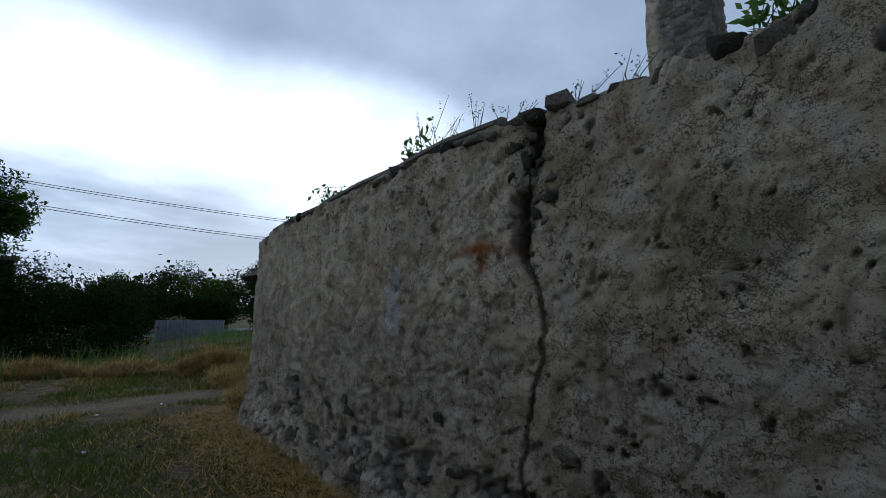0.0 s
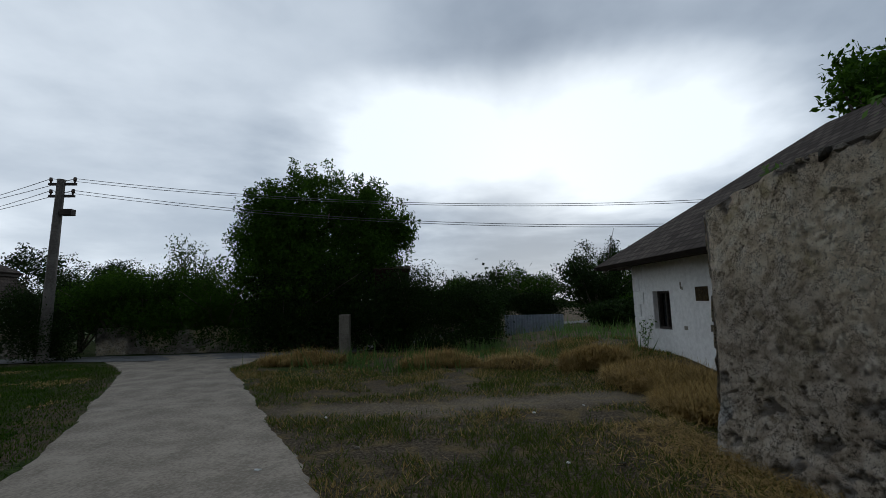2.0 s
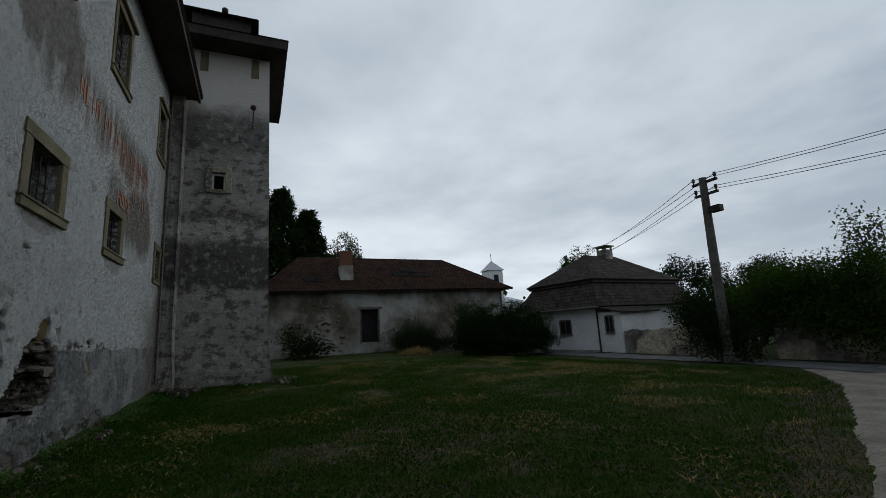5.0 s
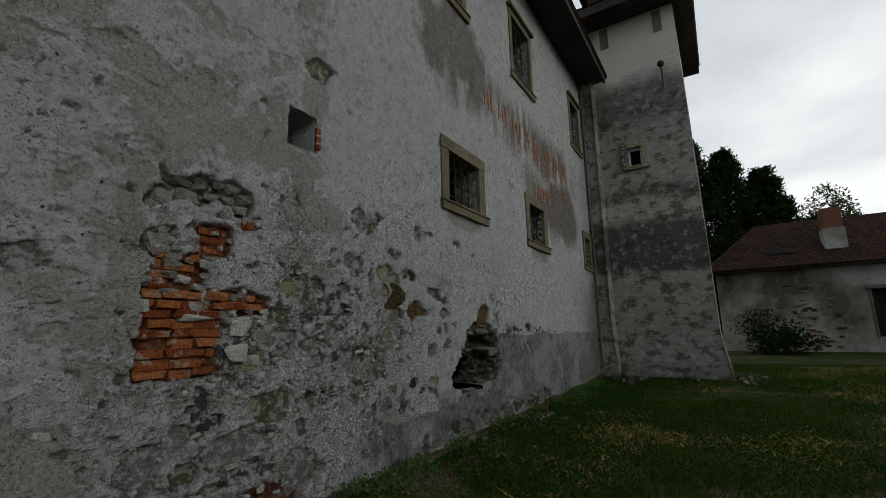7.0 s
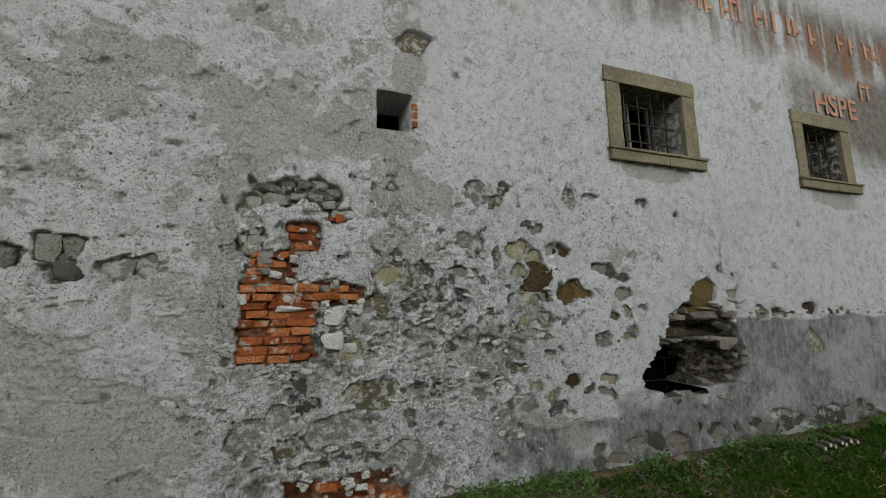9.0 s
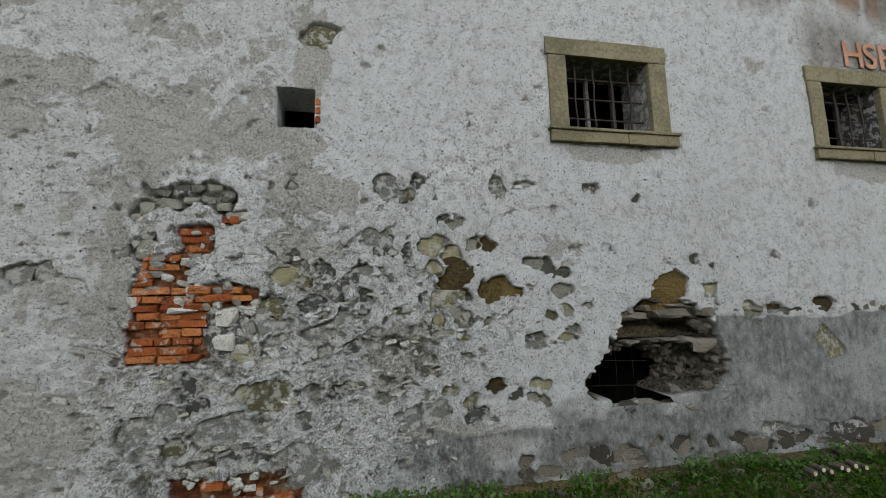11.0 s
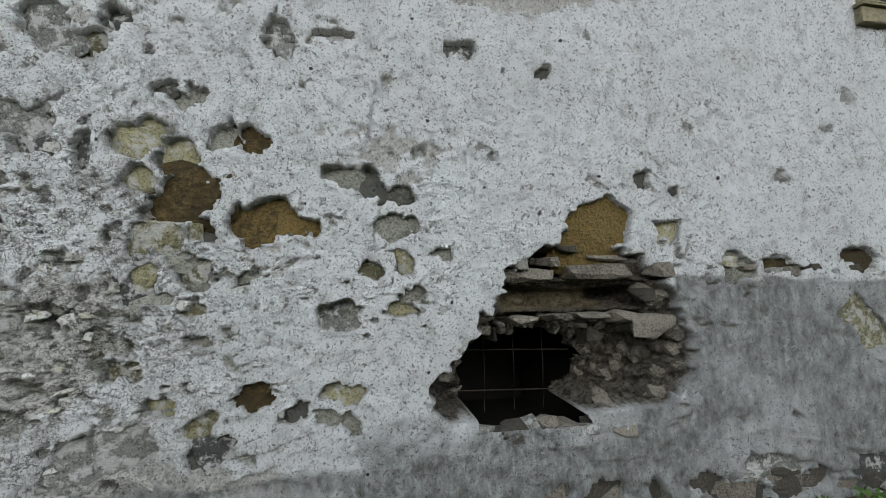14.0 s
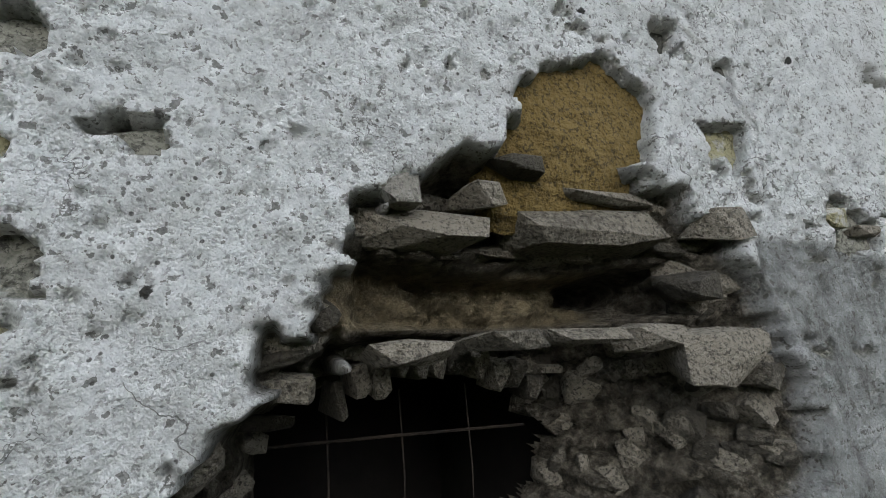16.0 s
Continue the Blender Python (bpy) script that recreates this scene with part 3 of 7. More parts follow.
# ---- castle: the long plastered front ----
# stones where the plaster has fallen: x, z, width, height
OLIVE = [(-2.22, 1.81, 0.15, 0.13), (-2.04, 2.09, 0.3, 0.13), (-2.44, 1.44, 0.14, 0.17), (-0.72, 1.16, 0.14, 0.09), (-0.96, 2.88, 0.14, 0.1), (-1.83, 4.54, 0.25, 0.25), (-2.98, 0.63, 0.17, 0.11), (3.97, 1.26, 0.24, 0.32), (-0.42, 1.66, 0.11, 0.08), (-2.21, 1.01, 0.28, 0.24), (-2.42, 1.08, 0.12, 0.1), (-0.73, 2.38, 0.19, 0.18)]
OLIVE2 = [(-0.52, 2.3, 0.13, 0.15), (-0.72, 2.17, 0.12, 0.1), (-0.6, 1.84, 0.23, 0.11), (-0.68, 1.64, 0.1, 0.09), (-0.41, 1.48, 0.11, 0.05), (0.69, 1.46, 0.12, 0.07), (0.37, 1.0, 0.17, 0.08), (-0.56, 0.99, 0.1, 0.09), (-0.36, 0.89, 0.15, 0.11), (2.43, 1.91, 0.15, 0.14), (0.52, 1.65, 0.09, 0.05), (0.69, 1.73, 0.08, 0.11)]
OCHRE = [(-0.49, 2.06, 0.3, 0.24), (-0.07, 1.95, 0.26, 0.2), (0.12, 1.92, 0.14, 0.10), (1.92, 1.93, 0.37, 0.30), (-0.14, 2.4, 0.13, 0.11), (-0.12, 0.99, 0.12, 0.12), (3.28, 1.68, 0.30, 0.09), (3.95, 1.72, 0.26, 0.10)]
GREY = [(-1.16, 2.95, 0.22, 0.17), (-1.24, 2.47, 0.24, 0.14), (-1.19, 2.33, 0.12, 0.1), (-1.4, 1.44, 0.26, 0.11), (-1.56, 1.69, 0.13, 0.13), (-1.89, 1.83, 0.2, 0.13), (-1.35, 1.89, 0.13, 0.08), (-1.97, 2.21, 0.15, 0.1), (-0.8, 0.78, 0.38, 0.18), (-2.57, 0.76, 0.36, 0.21), (-1.86, 0.4, 0.26, 0.21), (-3.29, 0.79, 0.19, 0.16), (-0.97, 2.3, 0.07, 0.14), (-0.84, 3.02, 0.11, 0.09), (1.02, 3.02, 0.15, 0.1), (-0.01, 3.08, 0.12, 0.09), (-0.01, 2.96, 0.15, 0.07), (0.27, 3.04, 0.16, 0.05), (-1.6, 1.05, 0.15, 0.1), (-1.9, 0.8, 0.12, 0.12), (0.34, 1.41, 0.18, 0.11), (-4.16, 2.13, 0.3, 0.14), (-2.88, 1.12, 0.09, 0.19)]
GREY2 = [(-2.58, 1.67, 0.21, 0.17), (-2.63, 1.50, 0.23, 0.17), (-2.04, 2.95, 0.09, 0.08), (-0.7, 1.59, 0.14, 0.08), (-1.81, 1.57, 0.2, 0.1), (-1.76, 1.39, 0.15, 0.1), (-2.11, 1.65, 0.2, 0.09), (-2.15, 1.53, 0.15, 0.07), (-1.66, 1.93, 0.15, 0.12), (-1.51, 2.03, 0.16, 0.09), (-2.3, 1.68, 0.12, 0.15), (-3.06, 0.91, 0.17, 0.16), (-2.27, 0.53, 0.55, 0.08), (-1.93, 0.56, 0.24, 0.09), (-3.19, 0.62, 0.13, 0.1), (-2.78, 0.98, 0.18, 0.12), (-1.4, 2.14, 0.16, 0.08), (-1.74, 2.14, 0.15, 0.11), (-0.28, 0.72, 0.17, 0.1), (3.12, 0.37, 0.37, 0.12), (4.03, 0.3, 0.47, 0.11)]
GREY3 = [(0.44, 2.18, 0.34, 0.12), (0.65, 1.94, 0.24, 0.12), (-0.3, 2.4, 0.1, 0.08), (0.69, 2.13, 0.11, 0.1), (-0.37, 1.87, 0.13, 0.1), (0.74, 1.53, 0.12, 0.06), (0.39, 1.39, 0.11, 0.08), (-0.42, 1.60, 0.13, 0.05), (-0.16, 1.65, 0.09, 0.04), (0.08, 0.92, 0.14, 0.07), (0.41, 0.86, 0.07, 0.07), (-0.5, 1.73, 0.1, 0.05), (2.93, 1.68, 0.19, 0.13), (2.5, 2.2, 0.06, 0.06), (-0.39, 1.3, 0.08, 0.04), (0.92, 1.77, 0.11, 0.03), (-0.48, 2.63, 0.13, 0.08), (-0.61, 2.67, 0.08, 0.07), (-0.32, 0.75, 0.16, 0.12), (0.28, 0.87, 0.12, 0.06), (-0.62, 1.52, 0.18, 0.06), (2.25, 2.25, 0.11, 0.07), (1.59, 2.91, 0.09, 0.05)]
LEFT = [(-5.6, 2.16, 0.5, 0.2), (-5.05, 2.2, 0.4, 0.16), (-4.6, 2.28, 0.3, 0.2), (-4.55, 2.1, 0.22, 0.14), (-5.9, 3.75, 0.55, 0.12), (-4.75, 4.55, 0.3, 0.08), (-5.4, 4.7, 0.2, 0.08)]
ARCH = [(-3.20, 2.86, 0.2, 0.09), (-3.02, 2.91, 0.13, 0.10), (-2.88, 2.90, 0.12, 0.08), (-2.74, 2.92, 0.15, 0.08), (-3.12, 2.77, 0.24, 0.10), (-2.93, 2.80, 0.14, 0.07), (-2.79, 2.81, 0.13, 0.07), (-3.30, 2.70, 0.15, 0.16), (-2.62, 2.84, 0.14, 0.11), (-2.66, 2.74, 0.14, 0.09), (-2.55, 2.64, 0.16, 0.10), (-3.30, 2.36, 0.17, 0.18)]

# stones laid bare along the foot
foot_rng = random.Random(15)
FOOT = [(foot_rng.uniform(0.1, 5.5), foot_rng.uniform(0.12, 0.34), foot_rng.uniform(0.08, 0.24), foot_rng.uniform(0.05, 0.12)) for _ in range(46)]

# openings in the front: x0, x1, z0, z1
W1, W2, W3 = (0.84, 1.88, 3.70, 4.55), (4.36, 5.30, 3.66, 4.52), (9.15, 9.75, 3.66, 4.55)
U0, U1, U2 = (0.45, 1.45, 7.55, 9.05), (3.85, 4.95, 7.55, 9.05), (8.55, 9.45, 7.55, 9.05)
PORT = (-2.22, -1.86, 3.54, 3.94)
OPEN = (W1, W2, W3, U0, U1, U2, PORT)

fx = lines((-7.4, -5.6, 0.035), (-5.6, -3.6, 0.020), (-3.6, 0.2, 0.0135), (0.2, 3.1, 0.0095), (3.1, 6.0, 0.022), (6.0, 10.0, 0.05))
fz = lines((-0.4, 0.5, 0.022), (0.5, 2.4, 0.0100), (2.4, 5.0, 0.017), (5.0, 10.6, 0.07))
X, Z = np.meshgrid(fx, fz, indexing="ij")
wx, wz = X + 0.05 * fbm(X * 8, Z * 8, 3, 31) + 0.022 * fbm(X * 30, Z * 30, 2, 32), Z + 0.05 * fbm(X * 8, Z * 8, 3, 47) + 0.022 * fbm(X * 30, Z * 30, 2, 48)
bare, sock = np.zeros(X.shape), np.zeros(X.shape)
rs = random.Random(61)
for some in (OLIVE, OLIVE2, OCHRE, GREY, GREY2, GREY3, LEFT, ARCH, FOOT):
    for cx, cz, w, h in some:
        i0, i1 = np.searchsorted(fx, (cx - w - 0.1, cx + w + 0.1))
        j0, j1 = np.searchsorted(fz, (cz - h - 0.1, cz + h + 0.1))
        a, p, lean = rs.uniform(-0.3, 0.3), rs.uniform(2.0, 3.6), rs.uniform(-0.5, 0.5)
        dx, dz = wx[i0:i1, j0:j1] - cx, wz[i0:i1, j0:j1] - cz
        u = np.abs(dx * math.cos(a) + dz * math.sin(a) + lean * dz) / (0.56 * w + 0.008)
        v = np.abs(dz * math.cos(a) - dx * math.sin(a)) / (0.56 * h + 0.008)
        d = (u**p + v**p) ** (1 / p)
        sock[i0:i1, j0:j1] = np.maximum(sock[i0:i1, j0:j1], smooth(d, 1.07, 0.97))
# loose, half-fallen field between the brick patch and the hole
field = np.exp(-(((X + 1.7) / 1.5) ** 2 + ((Z - 1.45) / 0.95) ** 2) ** 2)
field = np.maximum(field, 0.9 * np.exp(-(((X + 2.6) / 1.3) ** 2 + ((Z - 0.45) / 0.65) ** 2) ** 2))
field = np.maximum(field, 0.22 * np.exp(-(((X - 0.2) / 1.0) ** 2 + ((Z - 1.4) / 0.8) ** 2) ** 2))
patchy = fbm(wx * 5.0, wz * 7.5, 4, 77)
bare = smooth(patchy + 0.50 * field, 0.88, 0.93) * (field > 0.05) * (1 - sock)
# brick patch
brickmask = np.maximum.reduce([
    smooth(np.maximum(np.abs(wx + 3.04) - 0.31, np.abs(wz - 1.69) - 0.34), 0.02, 0.0),
    smooth(np.maximum(np.abs(wx + 3.12) - 0.20, np.abs(wz - 2.13) - 0.16), 0.02, 0.0),
    smooth(np.maximum(np.abs(wx + 2.87) - 0.13, np.abs(wz - 2.42) - 0.13), 0.02, 0.0),
    smooth(np.maximum(np.abs(wx + 2.62) - 0.28, np.abs(wz - 1.93) - 0.09), 0.02, 0.0),
    smooth(np.maximum(np.abs(wx + 2.45) - 0.52, np.abs(wz - 0.26) - 0.12), 0.02, 0.0)])
# the fallen-in hole
hole = np.minimum.reduce([np.hypot((X - 1.78) / 0.66, (Z - 1.20) / 0.46), np.hypot((X - 1.10) / 0.23, (Z - 0.95) / 0.20),
                          np.hypot((X - 2.20) / 0.37, (Z - 1.22) / 0.44), np.hypot((X - 1.80) / 0.50, (Z - 1.58) / 0.27)])
hole = hole + 0.20 * fbm(X * 6, Z * 6, 3, 5) + 0.10 * fbm(X * 20, Z * 24, 2, 6) + 0.8 * smooth(Z, 0.84, 0.68)
inside = smooth(hole, 1.03, 0.97)
deep = smooth(hole, 1.0, 0.55) * smooth(X, 2.60, 1.98)
void = np.maximum(np.maximum(1.12 - X, X - 1.97 - 0.02 * np.sin(Z * 37) + 0.17 * smooth(Z, 0.98, 0.80)), np.maximum(0.73 - Z, Z - 1.33 + 1.2 * np.maximum(0, np.abs(X - 1.55) - 0.2) ** 1.5 - 0.01 * np.sin(X * 80)))
deep = np.maximum(deep, smooth(void, 0.14, 0.0) * smooth(hole, 1.02, 0.9))
deep = deep * (1 - 0.72 * smooth(np.abs(Z - 1.51), 0.15, 0.10) * smooth(void, 0.0, 0.05))
ledge, _, rock = cells(X * 7 + 0.6 * fbm(X * 6, Z * 6, 2, 3), Z * 15 + 0.9 * fbm(X * 5, Z * 5, 2, 9), 12)
small1, small2, tone = cells(wx * 9, wz * 14, 3)
crumble = np.abs(fbm(X * 13, Z * 15, 3, 55))
roughcast = 0.008 * fbm(X * 4, Z * 4, 3, 1) + 0.006 * fbm(X * 17, Z * 17, 3, 2) + 0.008 * fbm(X * 38, Z * 38, 2, 4) - 0.012 * field * smooth(crumble, 0.10, 0.0)
pit1, _, pitid = cells(X * 13, Z * 13, 40)
pits = smooth(pit1, 0.20, 0.08) * (pitid > 0.72)
chips = smooth(fbm(X * 19, Z * 23, 3, 120) + 0.20 * field + 0.12 * fbm(X * 1.3, Z * 1.3, 2, 8), 0.72, 0.76) * (Z < 5.2)
chips = chips * smooth(fbm(X * 1.8, Z * 1.8, 3, 121) + 0.8 * field + 0.25 * smooth(-X, 1.5, 3.0), -0.05, 0.25)
bare = np.maximum(bare, 0.85 * chips * (1 - sock))
# the last coat of limewash, flaked away in ragged islands
flake = fbm(wx * 1.5, wz * 1.7, 5, 200) + 0.42 * fbm(X * 13, Z * 15, 4, 201)
mortar = smooth(flake + 0.02 * smooth(-X, 1.4, 2.2) + 0.10 * smooth(Z, 1.0, 0.4) - 0.60 * smooth(X, -2.3, -1.2) - 0.20, 0.0, 0.05)
for cx, cz, rx, rz in ((-1.78, 2.85, 0.42, 0.20), (-1.05, 1.36, 0.30, 0.34), (-2.6, 3.45, 0.75, 0.28), (-3.5, 2.1, 0.13, 0.75), (-2.05, 3.35, 0.28, 0.25), (1.36, 3.44, 0.62, 0.10), (4.9, 3.38, 0.7, 0.16), (-4.3, 3.9, 0.5, 0.25), (-0.78, 0.62, 0.34, 0.14), (-1.9, 4.3, 0.18, 0.5), (-0.25, 0.45, 0.35, 0.2), (-4.2, 0.9, 0.7, 0.35), (-1.75, 1.9, 0.2, 0.12)):
    mortar = np.maximum(mortar, smooth(np.hypot((wx - cx) / rx, (wz - cz) / rz) + 0.42 * fbm(X * 5, Z * 5, 4, 88), 1.0, 0.92))
coat = 1 - mortar
# loose clods, crevice shade painted dark; some have dropped out, dark as well
crumb = np.clip(smooth(X, 0.5, -0.9) * smooth(X, -3.75, -3.2) * smooth(Z + 0.25 * flake, 3.2, 2.75) * (0.55 + 0.6 * field) + 0.10 + 0.22 * smooth(-X, 1.2, 2.4), 0, 1)
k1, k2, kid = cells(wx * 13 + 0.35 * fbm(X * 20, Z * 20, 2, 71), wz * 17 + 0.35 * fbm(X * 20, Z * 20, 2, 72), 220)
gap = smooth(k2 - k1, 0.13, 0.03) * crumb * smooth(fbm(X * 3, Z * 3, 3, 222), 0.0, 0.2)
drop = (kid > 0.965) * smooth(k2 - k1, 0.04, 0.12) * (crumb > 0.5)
n1, _, nid = cells(wx * 5.5, wz * 8.0, 210)
nicks = smooth(n1 + 0.22 * fbm(X * 22, Z * 26, 3, 211), 0.22, 0.14) * (nid > 0.95 - 0.5 * smooth(Z, 0.50, 0.30) * smooth(X, -1.0, 0.0)) * (Z < 5.2) * (1 - sock)
H = 0.012 + roughcast - 0.018 * pits * (1 - bare) + 0.012 * (coat - 0.6) - 0.03 * nicks - 0.018 * gap - 0.03 * drop + 0.012 * crumb * (kid - 0.5)
H = H - bare * (0.045 - 0.030 * smooth(small2 - small1, 0.0, 0.35) * (0.4 + tone))
H = H - brickmask * 0.062 - sock * 0.085
# cement render at the foot and to the east, lying a little lower
edge = 0.06 * fbm(X * 5, Z * 5, 4, 60)
foot = smooth(Z + edge, 0.62, 0.56) * smooth(X, -1.5, -1.1) + smooth(Z + edge, 0.85, 0.80) * smooth(X + edge * 2, 0.45, 0.5) * smooth(X, 2.6, 2.4)
east = smooth(Z + edge * 0.6 - 0.02 * np.sin(X * 3), 1.61, 1.58) * smooth(X + edge, 2.40, 2.46)
mottle = smooth(fbm(X * 2.2, Z * 2.6, 5, 61), -0.35, 0.30)
cement = np.clip(np.maximum(foot * (0.25 + 0.75 * mottle), east * (0.62 + 0.38 * mottle)), 0, 1) * (1 - bare)
H = H - 0.012 * cement * smooth(X, -1.2, -1.0) * (Z < 1.7) + 0.004 * cement
lowedge = smooth(np.abs(Z + 1.6 * edge - 0.30), 0.035, 0.0) * smooth(X, 2.2, 2.6)
H = H - 0.04 * lowedge + 0.014 * np.clip(foot, 0, 1) * fbm(X * 9, Z * 11, 4, 62)
# hairline cracks
for sx0, s0 in ((0.55, 8), (2.45, 11), (6.9, 14)):
    line = np.abs(X - sx0 - 0.22 * fbm(Z * 1.6, Z * 0 + s0, 3, s0) - 0.05 * fbm(Z * 9, Z * 0, 2, s0))
    H = H - 0.02 * smooth(line, 0.012, 0.0) * smooth(np.abs(Z - 2.4), 1.0, 0.7)
rub1, rub2, rub = cells(X * 8.5 + 2.5 * Z + 0.7 * fbm(X * 7, Z * 7, 2, 3), Z * 10 - 1.5 * X + 0.7 * fbm(X * 6, Z * 6, 2, 9), 19)
chunk = 0.10 * (rub - 0.5) - 0.05 * smooth(rub2 - rub1, 0.22, 0.0) + 0.05 * (0.4 - rub1) + 0.025 * fbm(X * 30, Z * 30, 3, 16)
strata = 0.030 * fbm(X * 26, Z * 34, 3, 16) + 0.10 * (rock - 0.5) + 0.05 * fbm(X * 7, Z * 20, 3, 15) - 0.05 * smooth(ledge, 0.2, 0.6)
side = smooth(Z + 0.05 * fbm(X * 5, Z * 5, 2, 33), 1.45, 1.38)
strata = strata * (1 - side) + 1.3 * chunk * side
H = H * (1 - inside) + inside * (-0.075 - 0.43 * deep + strata * (0.45 + 0.55 * deep) * smooth(hole, 1.0, 0.86))
H = H - inside * 0.15 * smooth(np.abs(Z - 1.485 - 0.015 * np.sin(X * 6)), 0.085, 0.055) * smooth(X, 1.28, 1.36) * smooth(X, 2.36, 2.25)
H = H - inside * 0.22 * smooth(np.hypot((X - 2.14) / 0.14, (Z - 1.51) / 0.06), 1.0, 0.6)
beige = np.clip(0.40 * smooth(-X + 0.5 * fbm(X, Z, 3, 22), 2.0, 3.2) + 0.10 * field + 0.30 * fbm(X * 1.2, Z * 1.2, 4, 91) + 0.25 * smooth(Z, 1.8, 1.0), 0, 1)
run = fbm(X * 0.9, Z * 0.35, 4, 33)
streak = fbm(X * 5.5, Z * 0.7, 3, 52)
wet = smooth(X + 0.4 * run, 0.2, 1.4) * smooth(X, 9.0, 7.2)
band = smooth(np.abs(Z - 6.15 + 0.25 * run), 0.85, 0.25) * wet
brown = 0.85 * band * smooth(streak + 0.5 * run, -0.7, 0.2)
brown = np.maximum(brown, 0.88 * smooth(np.hypot((X - 6.6) / 2.6, (Z - 4.9) / 1.0) + 0.45 * run, 1.0, 0.45))
brown = np.maximum(brown, 0.75 * smooth(np.hypot((X - 1.2) / 1.6, (Z - 6.6) / 1.1) + 0.5 * fbm(X * 2, Z * 2, 4, 90), 1.0, 0.6))
brown = np.maximum(brown, 0.45 * smooth(Z + 0.9 * run, 3.4, 2.4) * smooth(X, 7.2, 9.4) + 0.35 * smooth(X, 8.2, 9.9))
brown = np.clip(brown, 0, 0.85)
rust = 0.85 * smooth(np.abs(Z - 6.0 + 0.2 * run), 0.55, 0.2) * smooth(X + 0.4 * run, 1.6, 3.2) * smooth(X, 8.2, 6.8) * smooth(streak, -0.35, 0.45)
tint = tone
dark = void < 0.0
gone = dark.copy()
for x0, x1, z0, z1 in OPEN:
    gone |= (X > x0) & (X < x1) & (Z > z0) & (Z < z1)
keep = ~(gone[:-1, :-1] | gone[1:, :-1] | gone[1:, 1:] | gone[:-1, 1:])
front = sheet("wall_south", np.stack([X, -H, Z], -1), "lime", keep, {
    "bare": np.maximum(np.maximum(bare, 0.8 * nicks), sock), "cement": cement * (1 - inside), "beige": beige * (1 - inside), "mortar": mortar * (1 - inside) * (1 - sock), "crumb": crumb * (1 - inside) * (1 - sock), "crev_shade": np.clip(0.45 * gap + 0.7 * drop, 0, 1) * (1 - inside), "brick_dust": brickmask, "pit": inside,
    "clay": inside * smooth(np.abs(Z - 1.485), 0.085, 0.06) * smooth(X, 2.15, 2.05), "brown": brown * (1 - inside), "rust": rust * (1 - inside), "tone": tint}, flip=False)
tagged(front, "long castle wall of crumbling white lime plaster over rubble", "wall", kind="structure")

# the castle's other outer walls, never seen close
bm = bmesh.new()
box(bm, -7.4, -7.0, 0.05, 14, -0.4, 10.6)
box(bm, -7.0, 15.0, 13.6, 14, -0.4, 10.6)
shell = tagged(part("wall_rear", bm, "stained"), "plain rendered castle side and rear walls", "wall", kind="structure")


def room(name, x0, x1, z0, z1, y0=0.0, depth=0.5, far=1.8, material="lime"):
    """The reveal of an opening, and a black-painted box as its unlit room."""
    bm = bmesh.new()
    t = 0.25
    box(bm, x0 - t, x0 + 0.003, y0 + 0.03, y0 + depth, z0 - t, z1 + t)
    box(bm, x1 - 0.003, x1 + t, y0 + 0.03, y0 + depth, z0 - t, z1 + t)
    box(bm, x0, x1, y0 + 0.03, y0 + depth, z1 - 0.003, z1 + t)
    box(bm, x0, x1, y0 + 0.03, y0 + depth, z0 - t, z0 + 0.003)
    tagged(part(name, bm, material), "plastered reveal of a castle window", "wall", kind="structure")
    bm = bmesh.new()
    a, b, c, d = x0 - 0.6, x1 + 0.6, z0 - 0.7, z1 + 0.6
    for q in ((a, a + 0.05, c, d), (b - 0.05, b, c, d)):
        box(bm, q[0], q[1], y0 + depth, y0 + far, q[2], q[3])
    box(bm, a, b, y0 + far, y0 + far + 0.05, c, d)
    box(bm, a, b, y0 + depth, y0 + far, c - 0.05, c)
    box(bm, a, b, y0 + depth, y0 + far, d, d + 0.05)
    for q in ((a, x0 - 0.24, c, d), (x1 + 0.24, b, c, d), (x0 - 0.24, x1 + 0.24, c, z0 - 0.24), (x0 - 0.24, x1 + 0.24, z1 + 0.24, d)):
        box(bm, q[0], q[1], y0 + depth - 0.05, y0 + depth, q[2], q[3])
    tagged(part("wall_inner", bm, "dark"), "black-painted box for the unlit room behind a castle opening", "wall", kind="structure")


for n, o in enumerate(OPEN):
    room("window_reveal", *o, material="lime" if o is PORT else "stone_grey")


